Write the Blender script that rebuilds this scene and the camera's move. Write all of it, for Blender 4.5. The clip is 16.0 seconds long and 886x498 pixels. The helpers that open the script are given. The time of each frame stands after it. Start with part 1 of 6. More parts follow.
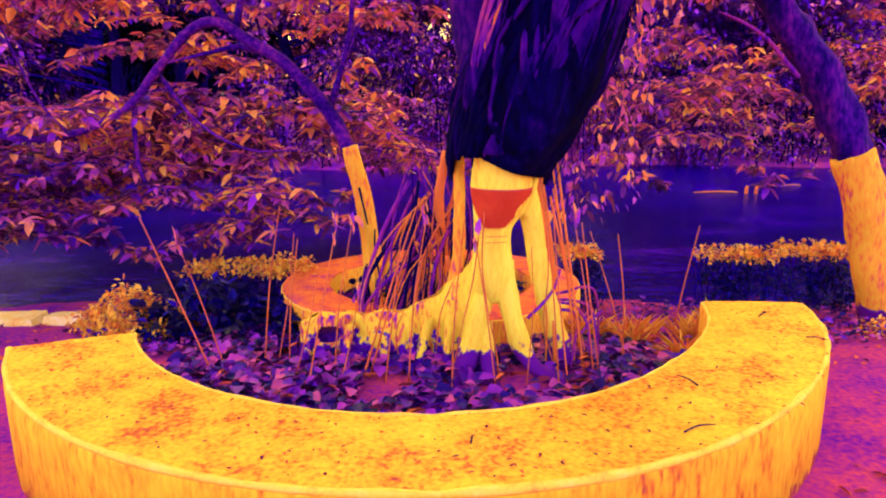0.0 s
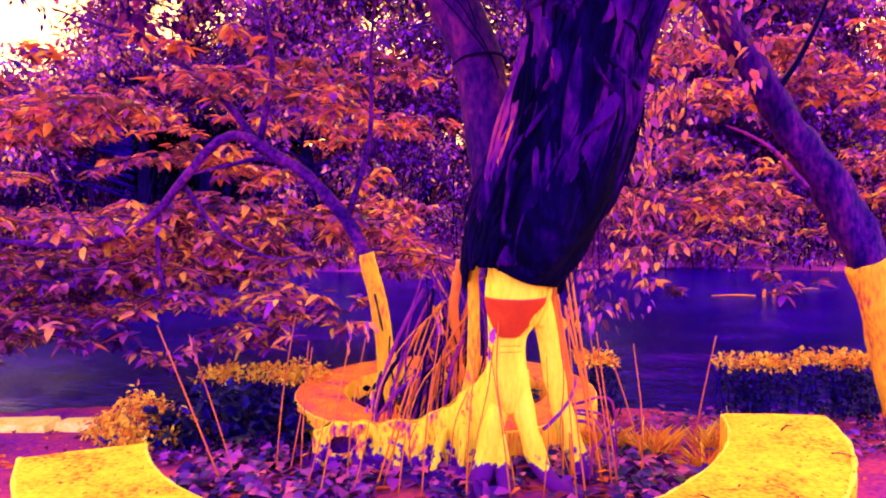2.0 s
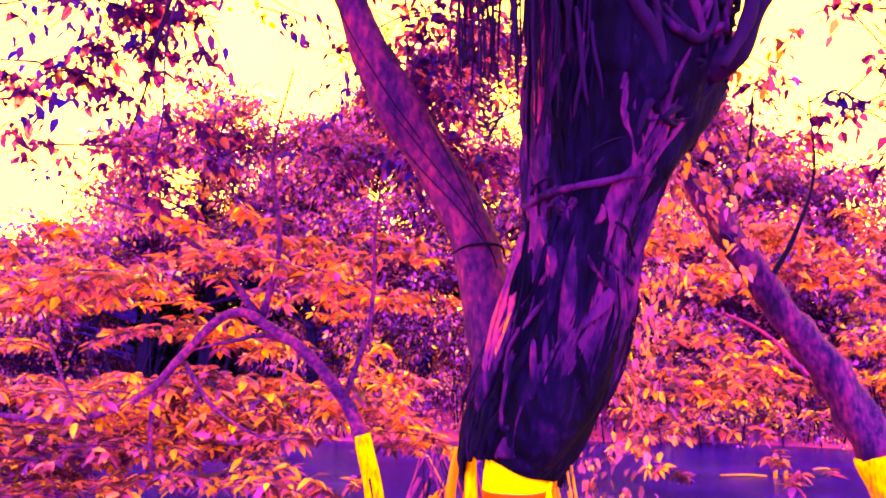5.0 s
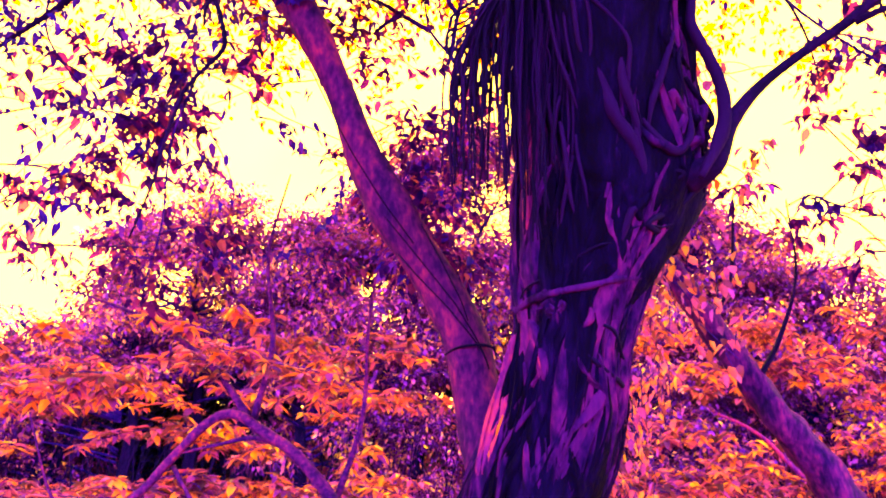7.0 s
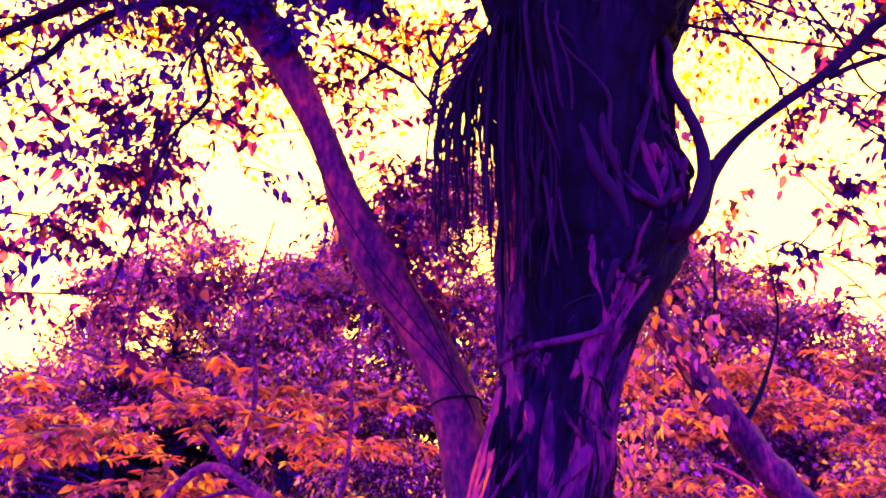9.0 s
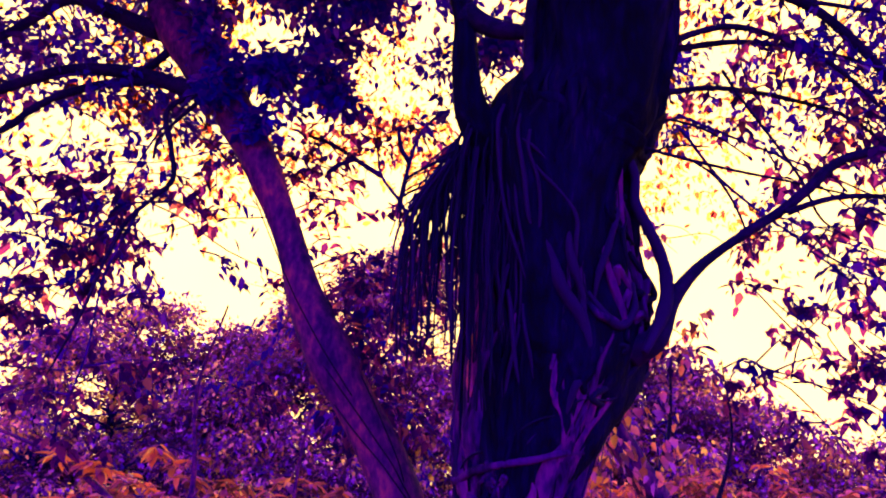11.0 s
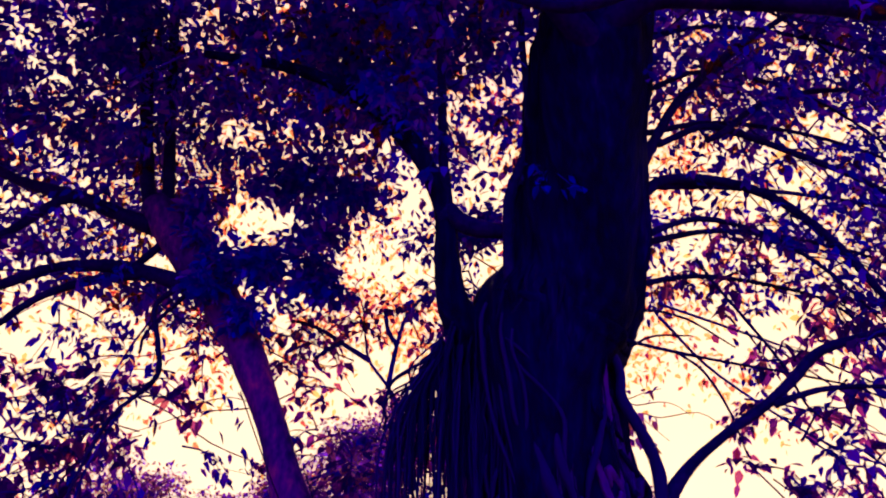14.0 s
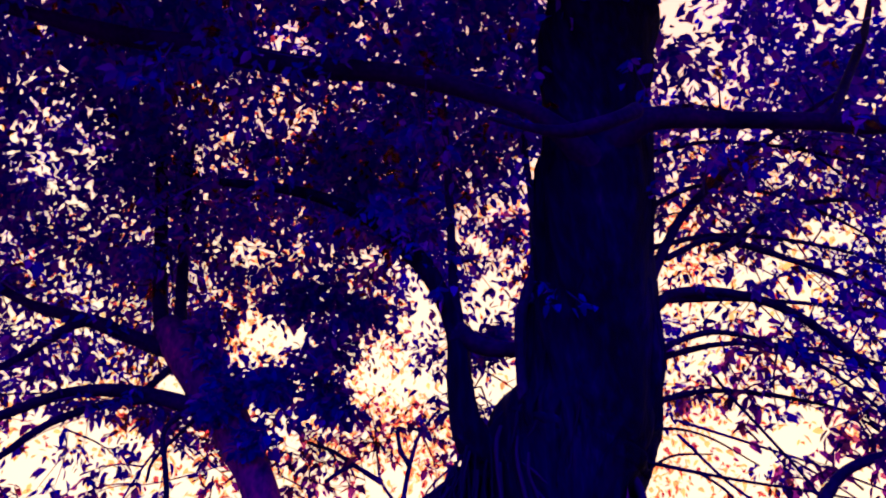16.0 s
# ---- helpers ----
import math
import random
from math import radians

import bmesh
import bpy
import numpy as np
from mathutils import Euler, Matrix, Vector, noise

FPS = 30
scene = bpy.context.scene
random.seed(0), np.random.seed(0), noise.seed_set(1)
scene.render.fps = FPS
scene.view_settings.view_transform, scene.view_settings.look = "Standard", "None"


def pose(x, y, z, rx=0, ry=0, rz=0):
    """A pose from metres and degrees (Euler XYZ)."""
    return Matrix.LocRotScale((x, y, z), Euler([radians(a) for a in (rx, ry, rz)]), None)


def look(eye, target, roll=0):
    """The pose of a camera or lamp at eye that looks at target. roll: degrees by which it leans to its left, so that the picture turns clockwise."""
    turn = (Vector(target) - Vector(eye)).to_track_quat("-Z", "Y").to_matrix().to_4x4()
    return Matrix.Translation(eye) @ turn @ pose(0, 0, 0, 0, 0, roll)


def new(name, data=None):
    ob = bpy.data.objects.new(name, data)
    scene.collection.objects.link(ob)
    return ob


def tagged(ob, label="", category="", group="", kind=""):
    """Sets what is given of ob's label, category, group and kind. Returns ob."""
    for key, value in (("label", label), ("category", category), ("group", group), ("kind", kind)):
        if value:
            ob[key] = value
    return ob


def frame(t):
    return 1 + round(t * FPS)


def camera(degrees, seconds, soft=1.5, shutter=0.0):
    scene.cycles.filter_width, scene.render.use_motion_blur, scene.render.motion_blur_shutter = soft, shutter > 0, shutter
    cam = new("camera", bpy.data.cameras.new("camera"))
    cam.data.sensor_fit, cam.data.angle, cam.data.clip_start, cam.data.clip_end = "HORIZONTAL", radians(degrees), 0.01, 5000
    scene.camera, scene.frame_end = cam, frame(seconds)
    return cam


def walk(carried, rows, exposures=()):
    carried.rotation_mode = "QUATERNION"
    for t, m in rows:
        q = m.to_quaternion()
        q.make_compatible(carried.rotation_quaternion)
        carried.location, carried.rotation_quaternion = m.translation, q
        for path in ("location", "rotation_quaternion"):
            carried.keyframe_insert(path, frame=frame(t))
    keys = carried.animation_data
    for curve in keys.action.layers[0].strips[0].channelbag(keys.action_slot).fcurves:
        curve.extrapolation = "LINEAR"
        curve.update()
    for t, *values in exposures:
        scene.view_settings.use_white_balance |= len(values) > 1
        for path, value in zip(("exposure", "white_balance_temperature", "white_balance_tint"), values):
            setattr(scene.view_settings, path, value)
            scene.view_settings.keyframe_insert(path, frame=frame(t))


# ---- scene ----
cam = camera(62.6, 16.0, soft=2.0)
PATH = [
    (0, (0.017, -0.108, 1.636), (0.007, 1.85, 1.227), -0.3),
    (0.5, (0.019, -0.112, 1.649), (0.017, 1.856, 1.292), -0.3),
    (1, (0.024, -0.116, 1.665), (0.01, 1.863, 1.375), -0.2),
    (1.5, (0.025, -0.123, 1.675), (-0.003, 1.865, 1.455), -0.3),
    (2, (0.029, -0.131, 1.691), (-0.025, 1.864, 1.554), -0.3),
    (2.5, (0.033, -0.136, 1.711), (-0.033, 1.861, 1.647), -0.2),
    (3, (0.034, -0.146, 1.734), (-0.049, 1.852, 1.763), -0.1),
    (3.5, (0.034, -0.151, 1.758), (-0.053, 1.845, 1.859), -0.1),
    (4, (0.038, -0.164, 1.785), (-0.042, 1.827, 1.959), 0.1),
    (4.5, (0.042, -0.171, 1.81), (-0.043, 1.813, 2.053), 0.1),
    (5, (0.048, -0.177, 1.832), (-0.012, 1.799, 2.137), 0.7),
    (5.2, (0.051, -0.18, 1.835), (-0.009, 1.791, 2.17), 0.8),
    (7.3, (0.04, -0.295, 1.857), (0.004, 1.623, 2.423), 0.4),
    (7.5, (0.036, -0.3, 1.86), (-0.019, 1.622, 2.411), 0.6),
    (8, (0.033, -0.304, 1.88), (0.0, 1.606, 2.472), 0.6),
    (8.5, (0.032, -0.305, 1.902), (0.032, 1.586, 2.552), 0.2),
    (9, (0.035, -0.308, 1.923), (0.044, 1.58, 2.582), -0.4),
    (9.2, (0.033, -0.31, 1.93), (0.057, 1.573, 2.605), -0.3),
    (11.3, (-0.006, -0.31, 2.124), (0.125, 1.472, 3.022), 1.5),
    (11.5, (-0.01, -0.317, 2.134), (0.12, 1.449, 3.064), 1.1),
    (12, (-0.014, -0.363, 2.183), (0.114, 1.361, 3.19), 1.0),
    (12.5, (-0.007, -0.398, 2.223), (0.124, 1.293, 3.282), 0.2),
    (13, (0.007, -0.426, 2.26), (0.142, 1.237, 3.363), -0.3),
    (13.5, (0.026, -0.448, 2.299), (0.167, 1.179, 3.453), -0.4),
    (14, (0.03, -0.474, 2.329), (0.152, 1.12, 3.531), -0.2),
    (14.5, (0.024, -0.498, 2.354), (0.129, 1.055, 3.61), 0.0),
    (15, (0.025, -0.52, 2.371), (0.114, 0.979, 3.692), -0.8),
    (15.5, (0.02, -0.531, 2.387), (0.107, 0.927, 3.753), -0.9),
    (16, (0.013, -0.552, 2.397), (0.102, 0.859, 3.811), -1.1),
]
EXPOSURES = [
    (0.0, -0.46, 4900, 15.0), (1.0, -0.60, 4650, 27.0), (2.0, -0.06, 5400, 33.0), (3.5, 0.86, 8600, 15.0), (5.0, 1.2, 11600, 8.0),
    (7.5, 0.7, 8200, 14.0), (9.0, 0.36, 7000, 24.0), (11.5, -1.25, 4500, 43.0), (12.5, -1.88, 4300, 60.0),
    (16.0, -1.82, 4080, 63.0),
]
walk(cam, [(t, look(eye, target, roll)) for t, eye, target, roll in PATH], EXPOSURES)

# ---- sky and sun: a bright veiled evening sky, the sun low behind the trees ----
SUN_AZ, SUN_EL = radians(-8), radians(31)
world = bpy.data.worlds.new("sky")
scene.world = world
world.use_nodes = True
wn, wl = world.node_tree.nodes, world.node_tree.links
bg = wn["Background"]
bg.inputs["Strength"].default_value = 5.0
tc = wn.new("ShaderNodeTexCoord")
cloud = wn.new("ShaderNodeTexNoise")
cloud.inputs["Scale"].default_value = 2.5
cloud.inputs["Detail"].default_value = 4
wr = wn.new("ShaderNodeValToRGB")
wr.color_ramp.elements[0].position, wr.color_ramp.elements[0].color = 0.3, (1.42, 0.83, 0.12, 1)
wr.color_ramp.elements[1].position, wr.color_ramp.elements[1].color = 0.7, (1.48, 0.88, 0.15, 1)
# away from the sun the sky turns from cream to a pale violet
side = wn.new("ShaderNodeSeparateXYZ")
turn_away = wn.new("ShaderNodeMapRange")
turn_away.inputs["From Min"].default_value, turn_away.inputs["From Max"].default_value = 0.15, -0.7
east = wn.new("ShaderNodeMix")
east.data_type = "RGBA"
east.inputs["B"].default_value = (0.72, 0.48, 1.55, 1)
wl.new(tc.outputs["Generated"], cloud.inputs["Vector"])
wl.new(tc.outputs["Generated"], side.inputs["Vector"])
wl.new(side.outputs["Y"], turn_away.inputs["Value"])
wl.new(turn_away.outputs["Result"], east.inputs["Factor"])
wl.new(cloud.outputs["Fac"], wr.inputs["Fac"])
# and towards the zenith it deepens to amber
high = wn.new("ShaderNodeMapRange")
high.inputs["From Min"].default_value, high.inputs["From Max"].default_value = 0.60, 0.92
zenith = wn.new("ShaderNodeMix")
zenith.data_type = "RGBA"
zenith.inputs["B"].default_value = (1.35, 0.60, 0.12, 1)
wl.new(side.outputs["Z"], high.inputs["Value"])
wl.new(high.outputs["Result"], zenith.inputs["Factor"])
wl.new(wr.outputs["Color"], zenith.inputs["A"])
wl.new(zenith.outputs["Result"], east.inputs["A"])
wl.new(east.outputs["Result"], bg.inputs["Color"])

sun = new("sun", bpy.data.lights.new("sun", "SUN"))
sun.data.energy, sun.data.angle, sun.data.color = 3.4, radians(14), (1.0, 0.66, 0.28)
sun_dir = Vector((math.sin(SUN_AZ) * math.cos(SUN_EL), math.cos(SUN_AZ) * math.cos(SUN_EL), math.sin(SUN_EL)))
sun.matrix_world = look(sun_dir * 60, (0, 0, 0))


# ---- materials ----
def material(name, stops, scale=3.0, detail=6.0, rough=0.8, bump=0.3, bump_scale=40.0, island=0.0, through_light=0.0,
             through_colour=(0.8, 0.25, 0.04), stretch=(1, 1, 1), spec=0.3, distance=0.02, fine=0.25, through_stops=None, clear_stops=None, clear=0.5):
    """A rough surface: a colour ramp over coarse and fine noise (and, for leaves, a value per leaf), with bump."""
    m = bpy.data.materials.new(name)
    m.use_nodes = True
    n, l = m.node_tree.nodes, m.node_tree.links
    b = n["Principled BSDF"]
    b.inputs["Roughness"].default_value = rough
    b.inputs["Specular IOR Level"].default_value = spec
    co = n.new("ShaderNodeTexCoord")
    mp = n.new("ShaderNodeMapping")
    mp.inputs["Scale"].default_value = stretch
    l.new(co.outputs["Object"], mp.inputs["Vector"])
    big = n.new("ShaderNodeTexNoise")
    big.inputs["Scale"].default_value, big.inputs["Detail"].default_value = scale, detail
    big.inputs["Roughness"].default_value = 0.65
    small = n.new("ShaderNodeTexNoise")
    small.inputs["Scale"].default_value, small.inputs["Detail"].default_value = bump_scale, 5
    l.new(mp.outputs["Vector"], big.inputs["Vector"])
    l.new(mp.outputs["Vector"], small.inputs["Vector"])
    mix = n.new("ShaderNodeMix")
    mix.inputs["Factor"].default_value = fine
    l.new(big.outputs["Fac"], mix.inputs["A"])
    l.new(small.outputs["Fac"], mix.inputs["B"])
    value = mix.outputs["Result"]
    if island > 0:
        geo = n.new("ShaderNodeNewGeometry")
        mix2 = n.new("ShaderNodeMix")
        mix2.inputs["Factor"].default_value = island
        l.new(value, mix2.inputs["A"])
        l.new(geo.outputs["Random Per Island"], mix2.inputs["B"])
        value = mix2.outputs["Result"]
    ramp = n.new("ShaderNodeValToRGB")
    els = ramp.color_ramp.elements
    while len(els) < len(stops):
        els.new(0.5)
    for e, (p, c) in zip(els, stops):
        e.position, e.color = p, (*c, 1)
    l.new(value, ramp.inputs["Fac"])
    l.new(ramp.outputs["Color"], b.inputs["Base Color"])
    if bump > 0:
        bp = n.new("ShaderNodeBump")
        bp.inputs["Strength"].default_value, bp.inputs["Distance"].default_value = bump, distance
        l.new(mix.outputs["Result"], bp.inputs["Height"])
        l.new(bp.outputs["Normal"], b.inputs["Normal"])
    if through_light > 0:
        tr = n.new("ShaderNodeBsdfTranslucent")
        tr.inputs["Color"].default_value = (*through_colour, 1)
        if through_stops:
            glow = n.new("ShaderNodeValToRGB")
            while len(glow.color_ramp.elements) < len(through_stops):
                glow.color_ramp.elements.new(0.5)
            for e, (p, c) in zip(glow.color_ramp.elements, through_stops):
                e.position, e.color = p, (*c, 1)
            l.new(geo.outputs["Random Per Island"], glow.inputs["Fac"])
            l.new(glow.outputs["Color"], tr.inputs["Color"])
        ms = n.new("ShaderNodeMixShader")
        ms.inputs["Fac"].default_value = through_light
        l.new(b.outputs["BSDF"], ms.inputs[1])
        l.new(tr.outputs["BSDF"], ms.inputs[2])
        last = ms
        if clear_stops:
            sheer = n.new("ShaderNodeBsdfTransparent")
            tint = n.new("ShaderNodeValToRGB")
            while len(tint.color_ramp.elements) < len(clear_stops):
                tint.color_ramp.elements.new(0.5)
            for e, (p, c) in zip(tint.color_ramp.elements, clear_stops):
                e.position, e.color = p, (*c, 1)
            l.new(geo.outputs["Random Per Island"], tint.inputs["Fac"])
            l.new(tint.outputs["Color"], sheer.inputs["Color"])
            last = n.new("ShaderNodeMixShader")
            last.inputs["Fac"].default_value = clear
            l.new(ms.outputs["Shader"], last.inputs[1])
            l.new(sheer.outputs["BSDF"], last.inputs[2])
        l.new(last.outputs["Shader"], n["Material Output"].inputs["Surface"])
    return m


NAVY, INDIGO, PURPLE = (0.0015, 0.0001, 0.03), (0.012, 0.0006, 0.14), (0.13, 0.006, 0.36)
MAGENTA, CORAL, ORANGE = (0.30, 0.016, 0.30), (0.56, 0.075, 0.08), (0.76, 0.21, 0.02)
AMBER, YELLOW = (0.78, 0.32, 0.018), (0.80, 0.50, 0.05)
DUSK = (0.06, 0.003, 0.22)

M_RIM = material("pale_edge", [(0.3, AMBER), (0.48, (0.9, 0.62, 0.012)), (0.75, (0.95, 0.80, 0.06))], 9, 6, 0.85, 0.3, 70, spec=0.1)
M_PLANTER = material("planter_coping", [(0.36, (0.20, 0.012, 0.18)), (0.42, CORAL), (0.48, (0.70, 0.15, 0.02)), (0.56, (0.74, 0.21, 0.012)), (0.66, (0.78, 0.36, 0.008)), (0.8, (0.85, 0.58, 0.01))], 5, 8, 0.9, 0.45, 50, spec=0.06, fine=0.35)
M_SOIL = material("trodden_soil", [(0.28, DUSK), (0.38, (0.12, 0.006, 0.20)), (0.48, (0.27, 0.02, 0.15)), (0.58, (0.42, 0.045, 0.09)), (0.68, (0.56, 0.09, 0.04)), (0.85, ORANGE)], 1.7, 10, 0.95, 0.6, 30, fine=0.45, spec=0.05)
# near-black base, purple ridges: the trunk's shade and light put into its bark colours
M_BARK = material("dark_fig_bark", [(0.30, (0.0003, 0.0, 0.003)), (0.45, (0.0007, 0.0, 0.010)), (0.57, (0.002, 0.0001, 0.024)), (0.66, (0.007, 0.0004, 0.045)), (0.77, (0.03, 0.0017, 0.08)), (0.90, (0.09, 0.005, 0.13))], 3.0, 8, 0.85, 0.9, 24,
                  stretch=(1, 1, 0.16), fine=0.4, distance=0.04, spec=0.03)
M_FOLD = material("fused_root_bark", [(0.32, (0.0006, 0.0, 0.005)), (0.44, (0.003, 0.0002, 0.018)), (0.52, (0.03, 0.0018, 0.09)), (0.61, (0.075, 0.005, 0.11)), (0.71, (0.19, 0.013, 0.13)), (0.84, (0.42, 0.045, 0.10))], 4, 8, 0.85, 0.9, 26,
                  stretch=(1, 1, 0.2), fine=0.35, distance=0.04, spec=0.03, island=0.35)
M_DRAPE = material("draped_root_bark", [(0.25, (0.001, 0.0001, 0.012)), (0.45, (0.004, 0.0003, 0.030)), (0.62, (0.012, 0.0008, 0.05)), (0.80, (0.045, 0.003, 0.07)), (0.94, (0.16, 0.016, 0.07))], 4, 5, 0.8, 0.4, 60,
                   island=0.6, stretch=(1, 1, 0.3), spec=0.04)
# purple of the bark ridges that catch light, put into the colour
M_PANEL = material("lit_bark_panel", [(0.34, (0.001, 0.0001, 0.012)), (0.43, (0.006, 0.0004, 0.042)), (0.51, (0.030, 0.0018, 0.085)), (0.60, (0.09, 0.006, 0.12)), (0.73, (0.22, 0.018, 0.11)), (0.9, (0.45, 0.05, 0.07))], 5, 8, 0.85, 0.6, 24, stretch=(1, 1, 0.3), fine=0.4, distance=0.03, spec=0.03)
M_STRIPPED = material("stripped_root_wood", [(0.34, (0.02, 0.001, 0.09)), (0.45, (0.12, 0.008, 0.15)), (0.55, (0.28, 0.022, 0.12)), (0.68, (0.52, 0.09, 0.05)), (0.85, (0.76, 0.26, 0.01))], 9, 7, 0.8, 0.5, 40, stretch=(1, 1, 0.3), fine=0.4, spec=0.05)
M_STRAND = material("aerial_root_bark", [(0.25, (0.0005, 0.0, 0.004)), (0.42, (0.001, 0.0001, 0.010)), (0.62, (0.004, 0.0002, 0.032)), (0.78, (0.02, 0.001, 0.07)), (0.94, (0.08, 0.005, 0.12))], 4, 5, 0.8, 0.4, 60,
                    island=0.6, stretch=(1, 1, 0.3), spec=0.05)
M_STRAND_PALE = material("pale_aerial_root_bark", [(0.25, (0.10, 0.006, 0.16)), (0.36, (0.40, 0.04, 0.10)), (0.46, (0.66, 0.15, 0.02)), (0.60, (0.76, 0.27, 0.01)), (0.85, (0.8, 0.40, 0.01))], 5, 5, 0.8, 0.4, 60, island=0.5,
                         stretch=(1, 1, 0.3), spec=0.05)
M_BARK_ROUGH = material("rough_purple_bark", [(0.3, (0.002, 0.0001, 0.02)), (0.42, (0.012, 0.0007, 0.06)), (0.52, (0.05, 0.003, 0.10)), (0.60, (0.12, 0.008, 0.12)), (0.70, (0.27, 0.024, 0.11)), (0.84, (0.60, 0.11, 0.04))], 7, 8, 0.85, 0.9, 30, stretch=(1, 1, 0.4), fine=0.45, spec=0.05, distance=0.03)
M_BARK_WARM = material("warm_purple_bark", [(0.3, (0.006, 0.0004, 0.04)), (0.45, (0.028, 0.002, 0.085)), (0.56, (0.10, 0.008, 0.125)), (0.66, (0.26, 0.026, 0.12)), (0.82, (0.55, 0.10, 0.05))], 4, 8, 0.85, 0.7, 30, fine=0.45, spec=0.04)
M_LIMB = material("smooth_limb_bark", [(0.3, (0.001, 0.0001, 0.012)), (0.45, (0.003, 0.0002, 0.026)), (0.58, (0.010, 0.0006, 0.045)), (0.70, (0.03, 0.002, 0.06)), (0.85, (0.12, 0.012, 0.07))], 3.2, 9, 0.85, 0.6, 30, fine=0.42, spec=0.05)
# lighter and redder than the other limbs: the sun's glare put into the colour
M_LIMB_LEAN = material("leaning_limb_bark", [(0.32, (0.005, 0.0003, 0.032)), (0.44, (0.022, 0.0014, 0.065)), (0.54, (0.065, 0.0045, 0.09)), (0.64, (0.17, 0.014, 0.09)), (0.82, (0.42, 0.06, 0.04))], 5, 9, 0.85, 0.8, 26, fine=0.45, spec=0.04, stretch=(1, 1, 0.5))
M_TWIG = material("twig_bark", [(0.3, NAVY), (0.5, INDIGO), (0.8, PURPLE)], 5, 4, 0.85, 0.2, 60, spec=0.05)
M_STICK = material("dry_stalk", [(0.25, (0.20, 0.013, 0.12)), (0.42, (0.48, 0.075, 0.03)), (0.62, (0.62, 0.18, 0.008)), (0.85, (0.74, 0.27, 0.008))], 4, 4, 0.8, 0.2, 60, island=0.4, spec=0.1)
M_RED = material("red_paint", [(0.3, (0.42, 0.030, 0.004)), (0.6, (0.52, 0.048, 0.004)), (0.8, (0.58, 0.08, 0.006))], 7, 5, 0.7, 0.15, 50, spec=0.1)
M_LINE = material("dark_outline_paint", [(0.3, (0.4, 0.05, 0.03)), (0.7, (0.6, 0.12, 0.02))], 9, 4, 0.7, 0.1, 50)
# orange lit tiers and navy shaded hollows are put into the colour by noise
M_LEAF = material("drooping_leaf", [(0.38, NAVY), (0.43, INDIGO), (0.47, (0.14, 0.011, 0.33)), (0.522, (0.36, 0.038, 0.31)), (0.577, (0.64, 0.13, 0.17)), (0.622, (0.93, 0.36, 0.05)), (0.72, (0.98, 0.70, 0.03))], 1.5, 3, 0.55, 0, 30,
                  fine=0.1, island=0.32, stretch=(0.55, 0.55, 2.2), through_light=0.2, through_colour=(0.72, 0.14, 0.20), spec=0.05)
M_LITTER = material("dry_litter", [(0.2, (0.05, 0.003, 0.03)), (0.45, (0.25, 0.03, 0.03)), (0.7, (0.5, 0.09, 0.015)), (0.9, ORANGE)], 3, 4, 0.8, 0, 30, island=0.7, spec=0.05)
M_KERB = material("pale_kerb", [(0.3, AMBER), (0.45, (0.9, 0.72, 0.06)), (0.7, (0.95, 0.9, 0.25))], 6, 8, 0.85, 0.5, 40, spec=0.1)
# crown leaves in dark, glowing and amber copies: backlight put into their colours
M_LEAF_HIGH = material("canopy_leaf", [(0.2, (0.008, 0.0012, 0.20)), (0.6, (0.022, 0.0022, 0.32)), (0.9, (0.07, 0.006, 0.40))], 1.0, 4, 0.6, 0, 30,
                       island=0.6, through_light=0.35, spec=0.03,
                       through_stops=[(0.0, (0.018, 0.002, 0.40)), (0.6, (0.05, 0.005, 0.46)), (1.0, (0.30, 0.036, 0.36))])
M_LEAF_THIN = material("tinted_sheer_leaf", [(0.2, INDIGO), (0.6, DUSK), (0.9, PURPLE)], 1.0, 4, 0.6, 0, 30,
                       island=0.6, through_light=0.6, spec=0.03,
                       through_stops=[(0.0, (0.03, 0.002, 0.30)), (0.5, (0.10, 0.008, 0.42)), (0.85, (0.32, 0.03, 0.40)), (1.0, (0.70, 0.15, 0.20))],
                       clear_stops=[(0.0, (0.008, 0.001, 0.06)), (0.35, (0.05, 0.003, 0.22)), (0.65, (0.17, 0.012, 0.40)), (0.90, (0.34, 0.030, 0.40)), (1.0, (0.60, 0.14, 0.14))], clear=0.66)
# the amber tint imitates orange light at the rims of sky gaps
M_LEAF_AMBER = material("amber_fringe_leaf", [(0.2, MAGENTA), (0.6, CORAL), (0.9, ORANGE)], 1.0, 4, 0.6, 0, 30,
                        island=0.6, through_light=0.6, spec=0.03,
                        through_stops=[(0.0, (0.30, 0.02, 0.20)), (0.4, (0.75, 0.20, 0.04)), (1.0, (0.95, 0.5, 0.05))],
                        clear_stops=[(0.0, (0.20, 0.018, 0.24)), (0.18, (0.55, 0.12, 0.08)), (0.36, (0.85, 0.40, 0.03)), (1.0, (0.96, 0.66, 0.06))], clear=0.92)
# large navy patches are painted shade, orange ones painted light
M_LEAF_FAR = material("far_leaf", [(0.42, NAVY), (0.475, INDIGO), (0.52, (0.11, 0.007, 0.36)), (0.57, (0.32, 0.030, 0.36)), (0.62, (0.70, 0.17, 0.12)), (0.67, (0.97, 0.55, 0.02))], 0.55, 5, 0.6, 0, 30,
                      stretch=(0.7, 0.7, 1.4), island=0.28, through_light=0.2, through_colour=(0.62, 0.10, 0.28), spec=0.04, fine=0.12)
M_LEAF_GROUND = material("ground_cover_leaf", [(0.22, NAVY), (0.38, (0.02, 0.0012, 0.10)), (0.50, (0.10, 0.006, 0.20)), (0.64, (0.28, 0.020, 0.24)), (0.84, (0.58, 0.09, 0.12))], 1.6, 4, 0.5, 0, 30, island=0.55, spec=0.12)
